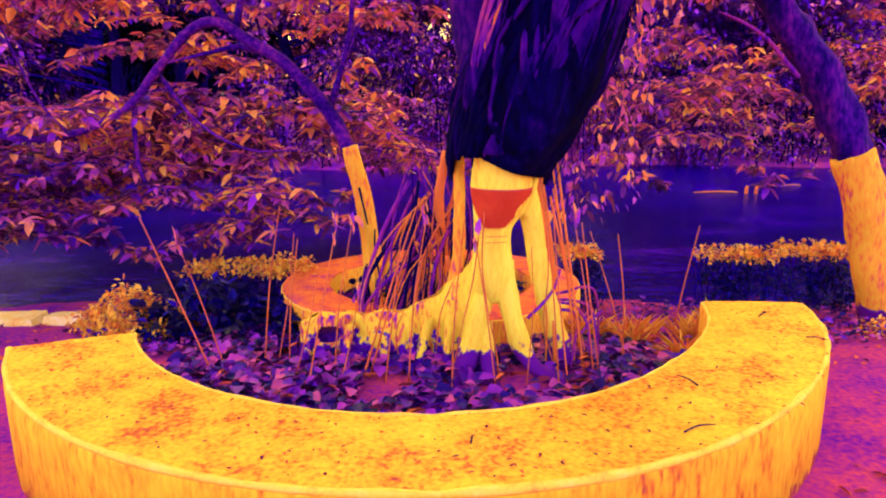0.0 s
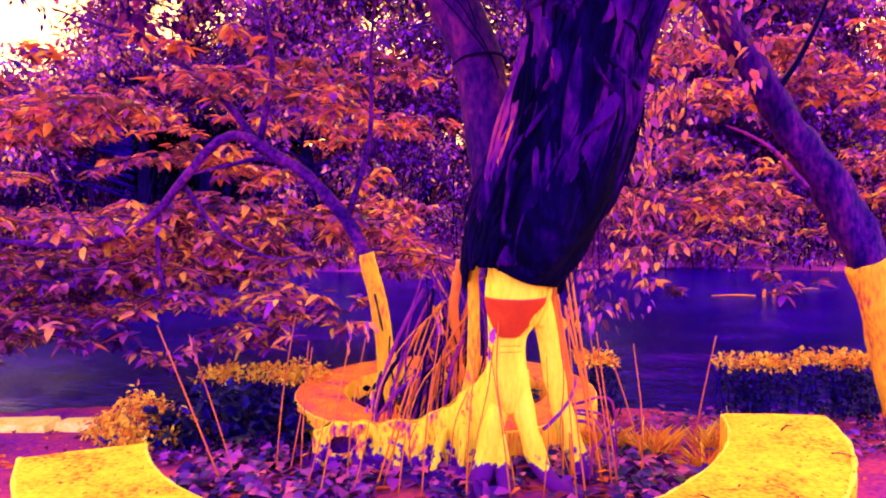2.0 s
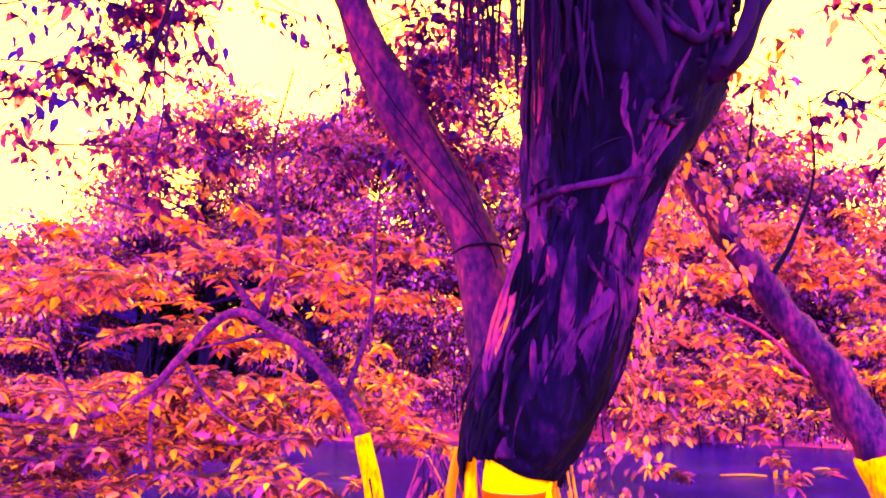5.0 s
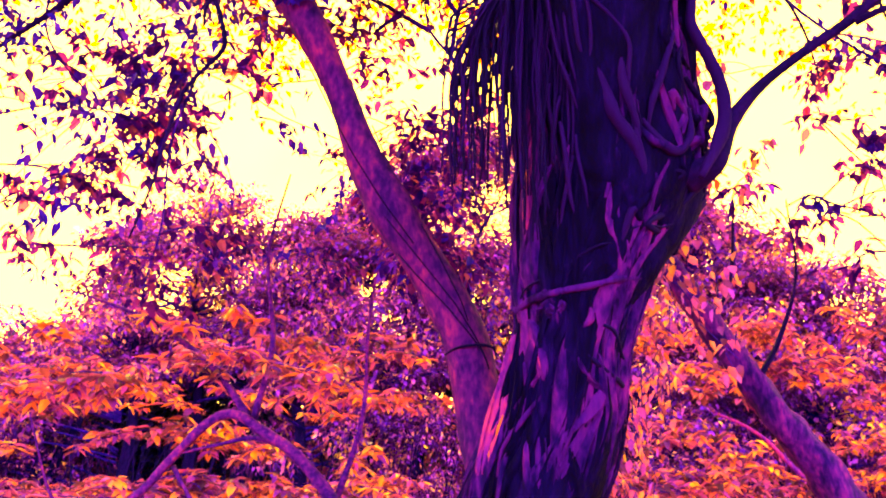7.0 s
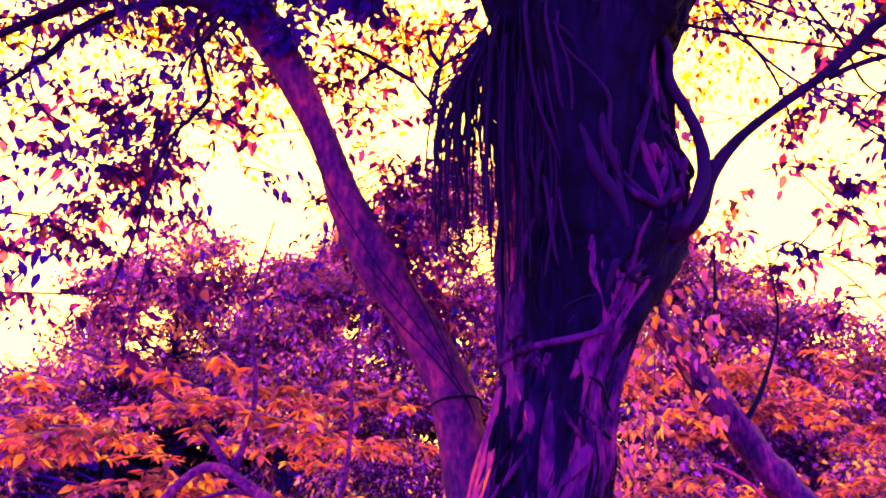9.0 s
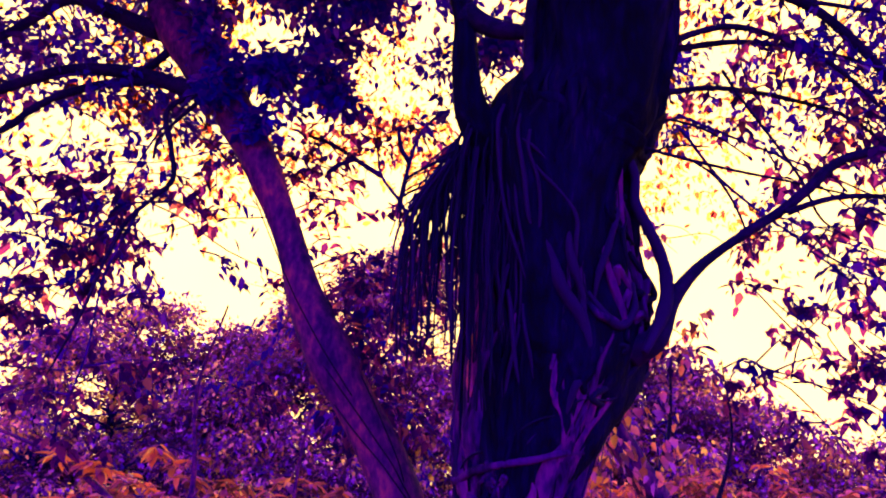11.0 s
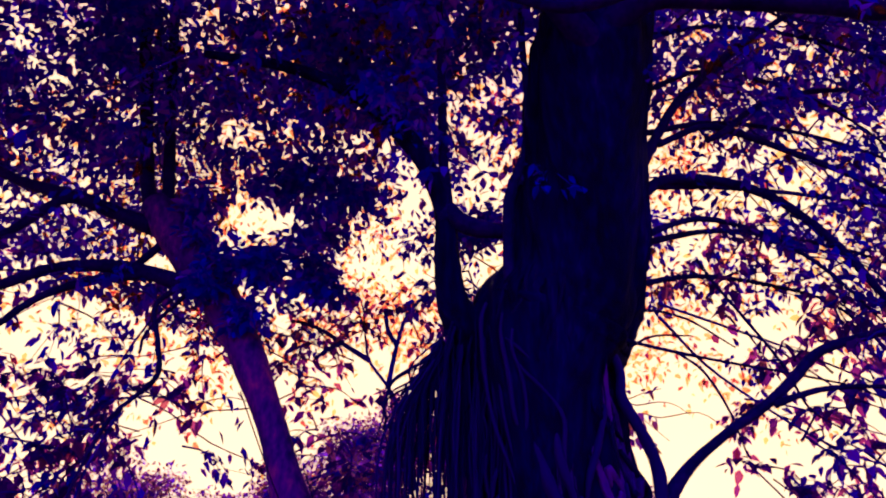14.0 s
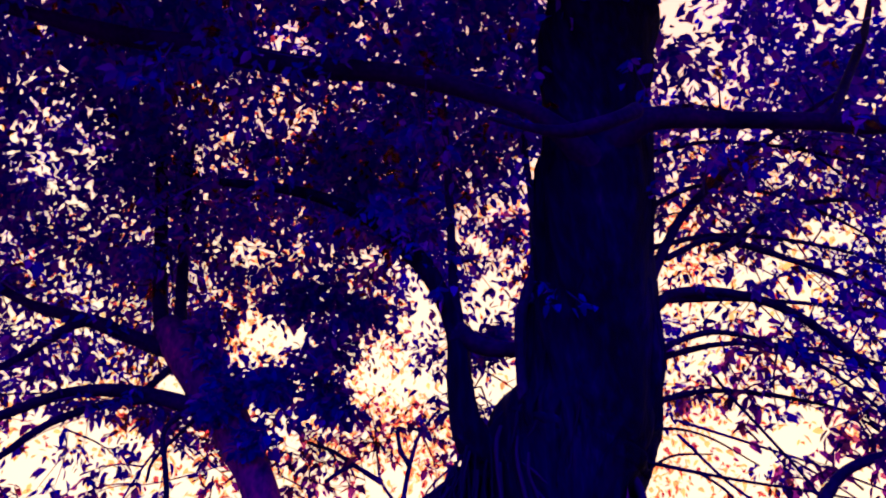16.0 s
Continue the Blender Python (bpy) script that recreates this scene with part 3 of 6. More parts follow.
def build_fig():
    fig = thing("strangler_fig", "great strangler fig, dark fluted trunk and limewashed roots, beside the pond", "tree")
    rows = []
    for z, *_ in TRUNK:
        c, h = trunk_at(z)
        rows.append((*c, h * (0.88 if z < 1.3 else 0.93 if z < 4.6 else 0.98)))
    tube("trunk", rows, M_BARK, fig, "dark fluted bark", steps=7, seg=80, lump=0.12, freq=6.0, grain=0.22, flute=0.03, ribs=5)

    # limewashed root columns and the painted patch
    column = [(0.332, 4.06, 1.34, 0.170), (0.332, 4.07, 1.10, 0.166), (0.29, 4.09, 0.92, 0.122), (0.285, 4.10, 0.74, 0.114), (0.29, 4.12, 0.58, 0.128), (0.30, 4.15, 0.46, 0.10)]
    main_column = tube("root_column", column, M_LIME, fig, "limewashed root column", steps=6, seg=24, lump=0.10, freq=5)
    tube("root_leg", [(0.28, 4.12, 0.66, 0.085), (0.24, 4.10, 0.48, 0.068), (0.195, 4.08, 0.30, 0.064), (0.15, 4.05, 0.14, 0.066), (0.11, 3.98, 0.04, 0.062), (0.05, 3.86, -0.01, 0.045), (-0.03, 3.72, -0.04, 0.028)],
         M_LIME, fig, "limewashed root leg", steps=5, seg=18, lump=0.25, freq=6)
    tube("root_leg", [(0.25, 4.10, 0.30, 0.04), (0.255, 4.04, 0.14, 0.045), (0.27, 3.94, 0.03, 0.045), (0.30, 3.82, 0.0, 0.035), (0.34, 3.70, -0.03, 0.025)], M_LIME, fig, "limewashed root leg", steps=5, seg=14, lump=0.2, freq=7)
    tube("root_leg", [(0.33, 4.12, 0.66, 0.085), (0.375, 4.10, 0.48, 0.068), (0.42, 4.08, 0.30, 0.060), (0.47, 4.05, 0.15, 0.056), (0.54, 3.97, 0.06, 0.046), (0.66, 3.88, 0.015, 0.036), (0.82, 3.78, -0.03, 0.022)],
         M_LIME, fig, "limewashed root leg", steps=5, seg=18, lump=0.25, freq=6)
    tube("root_column", [(0.46, 4.12, 1.22, 0.05), (0.50, 4.13, 1.0, 0.062), (0.555, 4.16, 0.74, 0.062), (0.61, 4.18, 0.48, 0.064), (0.67, 4.2, 0.26, 0.066), (0.72, 4.2, 0.1, 0.075), (0.78, 4.18, -0.08, 0.09)],
         M_LIME, fig, "limewashed root column", steps=5, seg=18, lump=0.2, freq=5)
    tube("root_column", [(0.53, 4.05, 1.18, 0.016), (0.50, 4.05, 1.05, 0.02), (0.47, 4.06, 0.95, 0.02)], M_LIME, fig, "limewashed root", steps=4, seg=10)
    tube("root_column", [(0.09, 4.2, 1.3, 0.035), (0.095, 4.22, 1.0, 0.036), (0.09, 4.25, 0.7, 0.04), (0.05, 4.3, 0.4, 0.05), (0.0, 4.32, 0.1, 0.06)], M_LIME_OLD, fig, "worn limewashed root column", steps=5, seg=12, lump=0.2, freq=6)
    tube("root_column", [(0.02, 4.5, 1.3, 0.03), (-0.03, 4.52, 1.0, 0.032), (-0.01, 4.55, 0.6, 0.035), (-0.06, 4.6, 0.1, 0.05)], M_STRAND_PALE, fig, "bare ochre root column", steps=5, seg=12, lump=0.25, freq=6)

    # the long buttress running off along the ground, and its props
    def web(name, crest, thick, mat, label, holes=()):
        """A sheet-like root: a lumpy wall from a falling crest down into the soil."""
        nu, nv = 110, 24
        cx = [c[0] for c in crest]
        verts, faces = [], []
        for sidewise in (-1, 1):
            for i in range(nu + 1):
                x = cx[0] + (cx[-1] - cx[0]) * i / nu
                top = np.interp(-x, [-c for c in cx], [c[2] for c in crest])
                y = np.interp(-x, [-c for c in cx], [c[1] for c in crest])
                for j in range(nv + 1):
                    v = j / nv
                    z = -0.08 + (top + 0.08) * (1 - (1 - v) ** 1.5)
                    q = Vector((x * 5, z * 3, sidewise * 2.0))
                    w = thick * (0.35 + 0.65 * math.sqrt(max(0.0, 1 - v * v)) + 0.5 * (1 - v) ** 2)
                    w *= 0.8 + 0.9 * noise.noise(q) + 0.35 * noise.noise(q * 3)
                    if j == nv:
                        w = 0.004
                    verts.append((x + 0.03 * noise.noise(q * 2), y + sidewise * w, z + 0.025 * noise.noise(Vector((x * 9, 3, 0))) * v))
        half = (nu + 1) * (nv + 1)
        for s_ in (0, 1):
            for i in range(nu):
                for j in range(nv):
                    a = s_ * half + i * (nv + 1) + j
                    mx, mz = verts[a][0], verts[a][2]
                    if any(((mx - hx) / hr) ** 2 + ((mz - hz) / (hr * 0.7)) ** 2 < 1 for hx, hz, hr in holes):
                        continue
                    f = (a, a + nv + 1, a + nv + 2, a + 1)
                    faces.append(f if s_ == 0 else f[::-1])
        return mesh_object(name, verts, faces, mat, fig, label)

    web("buttress_root", [(0.24, 4.16, 0.82), (0.17, 4.20, 0.67), (0.05, 4.25, 0.54), (-0.04, 4.28, 0.44), (-0.165, 4.31, 0.355), (-0.31, 4.33, 0.315), (-0.49, 4.34, 0.295), (-0.67, 4.34, 0.30), (-0.81, 4.35, 0.30), (-0.90, 4.36, 0.24), (-0.95, 4.37, 0.03)],
        0.085, M_LIME_PATCHY, "flaking limewashed buttress root", holes=((-0.72, 0.17, 0.082), (-0.74, 0.0, 0.10), (-0.48, -0.06, 0.10)))
    # added backing, so that the holes show dark and not the planter wall
    tube("hole_backing", [(-1.02, 4.52, -0.08, 0.05), (-0.85, 4.50, 0.05, 0.10), (-0.6, 4.43, 0.08, 0.115), (-0.3, 4.38, 0.10, 0.115), (0.0, 4.36, 0.14, 0.11), (0.2, 4.28, 0.2, 0.08)], M_BARK_WARM, fig, "purple root-like backing added to darken the buttress holes", steps=5, seg=14, lump=0.3, freq=7)
    for x, y, z, dx, r in ((-0.60, 4.29, 0.16, -0.02, 0.036), (-0.86, 4.32, 0.14, -0.02, 0.034), (-0.34, 4.26, 0.18, -0.06, 0.03), (-0.10, 4.2, 0.24, -0.06, 0.035), (0.04, 4.16, 0.36, -0.03, 0.03), (-0.22, 4.22, 0.2, 0.04, 0.026)):
        tube("prop_root", [(x, y + 0.03, z + 0.06, r), (x + dx * 0.5, y - 0.03, z * 0.6, r * 0.9), (x + dx, y - 0.07, 0.02, r * 1.05), (x + dx * 1.6, y - 0.12, -0.1, r * 1.2)],
             M_LIME_PATCHY, fig, "flaking prop root", steps=4, seg=12, lump=0.4, freq=8)

    for pts in ([(0.64, 4.20, 0.40), (0.77, 4.18, 0.395), (0.83, 4.18, 0.35), (0.88, 4.17, 0.25), (0.90, 4.15, 0.06)], [(0.66, 4.18, 0.36), (0.78, 4.17, 0.35), (0.816, 4.16, 0.276), (0.80, 4.14, 0.19), (0.77, 4.1, 0.0)],
                [(0.62, 4.2, 0.42), (0.80, 4.19, 0.412), (0.89, 4.19, 0.367), (0.925, 4.18, 0.27), (0.95, 4.15, 0.05)], [(0.58, 4.2, 0.43), (0.75, 4.2, 0.468), (0.85, 4.22, 0.49), (0.95, 4.3, 0.42), (0.99, 4.35, 0.1)],
                [(0.50, 4.1, 0.33), (0.59, 4.1, 0.42), (0.66, 4.12, 0.51), (0.70, 4.15, 0.62)], [(0.70, 4.15, 0.13), (0.83, 4.16, 0.21), (0.91, 4.2, 0.29), (0.98, 4.25, 0.33)]):
        tube("bowed_root", [(*p, 0.011 - 0.001 * k) for k, p in enumerate(pts)], M_STRIPPED, fig, "thin bowed root beside the column", steps=5, seg=8, lump=0.3, freq=12)

    # thin dark creepers and cracks down the painted column and buttress
    for pts in ([(0.20, 3.97, 0.86), (0.17, 3.99, 0.6), (0.11, 3.98, 0.34), (0.06, 3.97, 0.1)], [(0.23, 3.95, 1.0), (0.22, 3.97, 0.7), (0.25, 4.0, 0.45), (0.30, 3.97, 0.2), (0.33, 3.93, 0.0)],
                [(0.60, 4.09, 0.9), (0.62, 4.1, 0.6), (0.60, 4.1, 0.3), (0.66, 4.08, 0.05)], [(0.05, 4.1, 0.55), (-0.02, 4.12, 0.36), (-0.05, 4.14, 0.12)], [(-0.25, 4.2, 0.34), (-0.3, 4.22, 0.2), (-0.28, 4.2, 0.02)]):
        tube("creeper", [(*p, 0.004) for p in pts], M_STICK, fig, "thin creeper on the painted root", steps=5, seg=5, lump=0.3, freq=20)
    for z in (0.85, 0.815):
        tube("bark_crack", [(0.30 + 0.12 * math.sin(radians(w)), 4.10 - 0.121 * math.cos(radians(w)), z + 0.003 * math.sin(w * 0.05 + z * 9), 0.0018) for w in range(-50, 31, 10)], M_STICK, main_column, "dark crack in the limewash", steps=2, seg=5)

    # the painted patch lies on the column's face
    def face(z, w):
        r = np.interp(z, [0.74, 0.92, 1.10, 1.34], [0.114, 0.122, 0.166, 0.170])
        x = np.interp(z, [0.74, 0.92, 1.10, 1.34], [0.285, 0.29, 0.332, 0.332])
        y = np.interp(z, [0.74, 0.92, 1.12, 1.30], [4.10, 4.09, 4.07, 4.06])
        return x + math.sin(w) * (r + 0.012), y - math.cos(w) * (r + 0.012), z

    def patch(name, top, low_z, spread, mat, label, extra=0.0):
        verts, faces, nu, nv = [], [], 20, 8
        for j in range(nv + 1):
            v = j / nv
            for i in range(nu + 1):
                w = -spread + 2 * spread * i / nu
                e = abs(i / nu * 2 - 1)
                low = low_z + max(0.0, (e - 0.28) / 0.72) ** 1.1 * (top - low_z) * 0.93
                z = low + (top - low) * v
                x, y, z = face(z, w)
                verts.append((x, y - extra, z))
        for j in range(nv):
            for i in range(nu):
                a = j * (nu + 1) + i
                faces.append((a, a + 1, a + nu + 2, a + nu + 1))
        return mesh_object(name, verts, faces, mat, main_column, label)

    patch("painted_patch", 1.125, 0.905, radians(88), M_RED, "red painted shield-shaped patch", 0.004)
    band = Tubes()
    band.add([(*face(1.128, radians(w)), 0.004) for w in range(-88, 89, 11)], steps=1, seg=6)
    band.object("painted_line", M_LINE, main_column, "dark line above the red patch")

    # aerial roots lying on the trunk
    rng = np.random.default_rng(3)
    for _ in range(80):
        z0 = rng.uniform(1.25, 4.4)
        ln = rng.uniform(0.4, 1.5)
        a = rng.uniform(-105, 105)
        drift = rng.normal() * 18
        r = rng.uniform(0.004, 0.016)
        pts = []
        for u in np.linspace(0, 1, 7):
            z = z0 + ln * u
            p = on_trunk(z, a + drift * u + 6 * math.sin(u * 7 + a), 0.97 + 0.03 * math.sin(u * 5 + a))
            pts.append((*p, r * (0.15 + 1.0 * math.sin(math.pi * (0.04 + 0.92 * u)) ** 0.7)))
        tube("aerial_root", pts, M_STRAND, fig, "dark aerial root", steps=3, seg=7, lump=0.2, freq=12)

    def run(name, rows, mat, label, seg=10, lump=0.3, freq=9, lift=0.0):
        """A root laid along the skin: rows of height, angle and radius; it swells out of the bark and sinks back into it."""
        n = len(rows) - 1
        pts = [(*on_trunk(z, a, 1.0 + lift - (0.05 if i in (0, n) else 0.0)), r) for i, (z, a, r) in enumerate(rows)]
        return tube(name, pts, mat, fig, label, steps=6, seg=seg, lump=lump, freq=freq)

    def ridge(name, rows, mat, label, seed=0.0, lift=0.0):
        """A fused root that swells out of the bark and sinks back into it: rows of height, angle, half width and swell."""
        path = smooth_path(rows, 7)
        nu, verts, faces = 14, [], []
        for i, (z, a, w, h) in enumerate(path):
            _, half = trunk_at(z)
            end = min(1.0, 6.0 * min(i, len(path) - 1 - i) / len(path))
            for k in range(nu + 1):
                u = k / nu * 2 - 1
                q = Vector((u * 1.6 + seed, seed * 0.7, z * 2.2))
                ang = a + math.degrees(w * u / half) + 5 * noise.noise(q) * end
                dome = max(0.0, 1 - u * u) ** 0.6
                groove = 1 + 0.40 * noise.noise(Vector((u * 3.2 + seed, 3.0, z * 1.1))) + 0.22 * noise.noise(Vector((u * 7.0, seed, z * 4.0)))
                r = 1.0 + lift - 0.045 + (h * dome * groove * (0.25 + 0.75 * end)) / half - 0.05 * (abs(u) > 0.97) - 0.06 * (1 - end)
                verts.append(tuple(on_trunk(z, ang, r)))
        for i in range(len(path) - 1):
            for k in range(nu):
                b = i * (nu + 1) + k
                faces.append((b, b + 1, b + nu + 2, b + nu + 1))
        return mesh_object(name, verts, faces, mat, fig, label)

    # panels of bark on either side of the dark hollow, the light on them put into the colour
    upper = ([(3.9, -66, 0.05, 0.03), (3.62, -66, 0.07, 0.05), (3.32, -62, 0.09, 0.06), (3.02, -56, 0.10, 0.06), (2.82, -54, 0.10, 0.06), (2.60, -54, 0.06, 0.03)],
             [(3.6, -84, 0.04, 0.03), (3.13, -80, 0.05, 0.05), (2.86, -78, 0.05, 0.05), (2.62, -72, 0.03, 0.03)],
             [(3.5, -8, 0.04, 0.03), (3.25, -6, 0.05, 0.05), (3.02, 2, 0.06, 0.05), (2.90, 15, 0.07, 0.055), (2.75, 28, 0.06, 0.05), (2.55, 34, 0.03, 0.03)],
             [(3.10, 26, 0.04, 0.03), (2.96, 32, 0.05, 0.05), (2.80, 42, 0.05, 0.04), (2.6, 52, 0.03, 0.02)])
    lower = ([(2.6, 30, 0.03, 0.02), (2.40, 34, 0.05, 0.045), (2.18, 40, 0.07, 0.05), (2.02, 48, 0.07, 0.05), (1.82, 58, 0.05, 0.04), (1.68, 62, 0.03, 0.02)],
             [(2.5, -88, 0.05, 0.03), (2.20, -86, 0.07, 0.05), (1.96, -80, 0.08, 0.05), (1.71, -66, 0.06, 0.05), (1.42, -54, 0.04, 0.03)],
             [(1.95, -20, 0.04, 0.02), (1.70, -12, 0.06, 0.04), (1.5, -8, 0.10, 0.05), (1.36, -4, 0.13, 0.05), (1.29, -2, 0.12, 0.03)],
             [(1.7, 28, 0.05, 0.03), (1.5, 26, 0.09, 0.04), (1.36, 24, 0.10, 0.04), (1.29, 22, 0.09, 0.02)])
    for panels, seed in ((upper, 0.0), (lower, 12.4)):
        for k, rows in enumerate(panels):
            ridge("bark_panel", rows, M_PANEL, "purple panel of bark, coloured as lit", seed + k * 3.1)
    # fused roots, fluting the whole trunk; shade put into the colour higher up and in the hollow
    for k in range(190):
        z0 = rng.uniform(1.32, 5.6) if k % 2 else rng.uniform(1.32, 2.6)
        ln = rng.uniform(0.35, 1.3)
        a = rng.uniform(-108, 108)
        drift = rng.normal() * 20
        w, h = rng.uniform(0.018, 0.065), rng.uniform(0.025, 0.055)
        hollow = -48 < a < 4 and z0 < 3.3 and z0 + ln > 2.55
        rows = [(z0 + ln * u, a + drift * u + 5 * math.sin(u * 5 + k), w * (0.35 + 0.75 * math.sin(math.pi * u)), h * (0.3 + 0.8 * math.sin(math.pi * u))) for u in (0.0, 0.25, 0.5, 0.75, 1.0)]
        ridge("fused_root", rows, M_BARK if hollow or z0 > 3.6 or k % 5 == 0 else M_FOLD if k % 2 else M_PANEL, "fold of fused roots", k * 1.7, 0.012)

    # stripped, bright roots
    run("stripped_root", [(2.31, -80, 0.012), (2.16, -66, 0.028), (2.01, -59, 0.026), (1.87, -54, 0.022), (1.69, -50, 0.006)], M_STRIPPED, "stripped coral root", lump=0.5, freq=14, lift=0.02)
    ridge("stripped_root", [(2.62, -84, 0.02, 0.03), (2.45, -84, 0.04, 0.05), (2.25, -80, 0.05, 0.06), (2.05, -72, 0.05, 0.06), (1.85, -62, 0.04, 0.05), (1.65, -54, 0.02, 0.03)], M_STRIPPED, "coral flank root", 5.5, 0.05)
    for rows in ([(2.12, -61, 0.003), (2.03, -56, 0.011), (1.97, -59, 0.004)], [(1.94, -59, 0.002), (1.89, -56, 0.008), (1.86, -55, 0.002)]):
        run("stripped_root", rows, M_STICK, "bright chip of stripped root", lump=0.6, freq=30, lift=0.09)
    run("stripped_root", [(3.52, -60, 0.004), (3.40, -59, 0.013), (3.32, -58, 0.012), (3.19, -59, 0.014), (3.06, -57, 0.020), (3.0, -57, 0.004)], M_STRIPPED, "stripped orange root", lump=0.6, freq=16, lift=0.08)
    run("stripped_root", [(3.40, -58, 0.002), (3.30, -58, 0.007), (3.18, -58, 0.007), (3.10, -57, 0.002)], M_STICK, "bright heart of the stripped root", lump=0.6, freq=30, lift=0.11)
    for rows in ([(3.40, -7, 0.003), (3.32, -5, 0.014), (3.24, 0, 0.003)], [(3.42, -33, 0.003), (3.33, -32, 0.009), (3.27, -30, 0.003)], [(3.46, 6, 0.012), (3.39, 13, 0.022), (3.37, 24, 0.022), (3.36, 33, 0.010)]):
        run("stripped_root", rows, M_PANEL, "stripped coral root", lump=0.5, freq=14, lift=0.06)

    # knot of contorted roots over an old branch scar
    for k in range(10):
        a, z = rng.uniform(-36, -20), rng.uniform(2.58, 2.68)
        r = rng.uniform(0.006, 0.011)
        tube("knot_root", [(*on_trunk(z, a, 1.04), r), (*on_trunk(z + rng.uniform(-0.05, 0.05), a + rng.uniform(-12, 12), 1.12), r), (*on_trunk(z + rng.uniform(-0.08, 0.03), a + rng.uniform(-12, 12), 1.05), r * 0.7)],
             M_FOLD, fig, "contorted root knot", steps=5, seg=8, lump=0.3, freq=14)
    # only the lit side of the scar's edge, in the lit bark colour
    ring = [(2.565 + 0.07 * math.cos(radians(w)), -8 + 14 * math.sin(radians(w)), 0.006 + 0.016 * math.sin(radians(w - 20)) ** 2) for w in range(20, 201, 20)]
    run("scar_ring", ring, M_PANEL, "crescent of bark round a branch scar, coloured as lit", lump=0.6, freq=16, lift=0.03)

    # roots crossing and wrapping the trunk
    run("twisted_root", [(2.74, -88, 0.012), (2.63, -78, 0.024), (2.655, -51, 0.021), (2.68, -24, 0.020), (2.70, 0, 0.019), (2.74, 23, 0.017), (2.78, 56, 0.015), (2.84, 75, 0.008)], M_FOLD, "broad root strapped across the trunk", seg=14, lift=0.09)
    ridge("twisted_root", [(2.60, -68, 0.03, 0.03), (2.53, -52, 0.06, 0.05), (2.43, -40, 0.055, 0.05), (2.32, -30, 0.04, 0.045), (2.16, -20, 0.02, 0.02)], M_PANEL, "broad twisted root", 4.4, 0.02)
    run("twisted_root", [(2.50, -56, 0.004), (2.45, -44, 0.012), (2.34, -32, 0.010), (2.22, -22, 0.004)], M_STRIPPED, "bright ridge of twisted root", lift=0.09)
    ridge("twisted_root", [(2.43, -63, 0.02, 0.02), (2.29, -47, 0.026, 0.04), (2.15, -38, 0.028, 0.04), (1.97, -34, 0.015, 0.02)], M_PANEL, "twisted root", 8.0, 0.02)
    ridge("twisted_root", [(2.50, -22, 0.02, 0.02), (2.37, 0, 0.03, 0.04), (2.26, 17, 0.035, 0.045), (2.18, 39, 0.03, 0.04), (2.14, 62, 0.022, 0.03), (2.17, 84, 0.012, 0.02)], M_PANEL, "broad twisted root", 6.1, 0.03)
    run("crossing_root", [(2.44, -4, 0.012), (2.34, 20, 0.012), (2.26, 50, 0.013), (2.20, 80, 0.014), (2.09, 88, 0.011), (2.0, 86, 0.006)], M_STRAND, "dark crossing root", lift=0.08)
    run("crossing_root", [(2.24, -18, 0.008), (2.11, -31, 0.014), (2.0, -40, 0.016), (1.91, -45, 0.012), (1.76, -42, 0.005)], M_FOLD, "root crossing the trunk", lift=0.05)
    run("hooked_root", [(1.97, -26, 0.012), (1.89, -22, 0.018), (1.72, -12, 0.020), (1.61, -9, 0.018), (1.545, -5, 0.018), (1.51, -16, 0.016), (1.49, -24, 0.015), (1.56, -30, 0.015), (1.68, -34, 0.016), (1.84, -39, 0.016), (1.97, -40, 0.008)], M_PANEL, "hooked purple root", seg=12, lump=0.35, lift=0.03)
    run("hooked_root", [(1.99, -18, 0.010), (1.78, -6, 0.023), (1.64, 4, 0.020), (1.47, 20, 0.010)], M_FOLD, "purple root fold", seg=12, lump=0.35, lift=0.0)
    for rows in ([(2.70, -12, 0.006), (2.78, -6, 0.006), (2.87, 3, 0.004)], [(2.96, 2, 0.005), (2.99, 20, 0.005), (3.06, 37, 0.004)], [(1.97, -11, 0.005), (1.84, -2, 0.005), (1.74, 5, 0.003)], [(1.98, 8, 0.004), (1.90, 26, 0.005), (1.81, 40, 0.003)],
                 [(1.93, 33, 0.004), (1.84, 50, 0.005), (1.80, 66, 0.003)], [(1.74, 49, 0.006), (1.62, 66, 0.006), (1.53, 76, 0.004)], [(1.72, 34, 0.005), (1.61, 42, 0.005), (1.45, 56, 0.004)]):
        run("thin_root", rows, M_DRAPE, "thin pale root on dark bark", seg=7, lift=0.06)
    for z0, z1, a0, a1, r in ((2.66, 2.90, -70, 8, 0.006), (2.94, 3.12, 10, 72, 0.006), (2.52, 2.28, 20, 95, 0.009)):
        pts = [(*on_trunk(z0 + (z1 - z0) * u + 0.02 * math.sin(u * 9), a0 + (a1 - a0) * u, 1.08), r) for u in np.linspace(0, 1, 10)]
        tube("binding_vine", pts, M_STRAND, fig, "vine bound round the trunk", steps=3, seg=8, lump=0.25, freq=9)

    # thick strands that make the skirt above the limewash
    for a in np.linspace(-110, 110, 52):
        top = rng.uniform(1.5, 2.2)
        low = 1.285 + 0.045 * max(0.0, math.cos(radians(a * 1.3))) + rng.uniform(-0.012, 0.02) - 0.12 * max(0.0, abs(a) - 62) / 35
        r = rng.uniform(0.012, 0.032)
        pts = [(*on_trunk(z, a + rng.normal() * 3 - 10 * u, 0.96 + 0.03 * u), r * (0.2 + 0.9 * math.sin(math.pi * (0.05 + 0.8 * u)))) for u, z in zip(np.linspace(0, 1, 7), np.linspace(top, low, 7))]
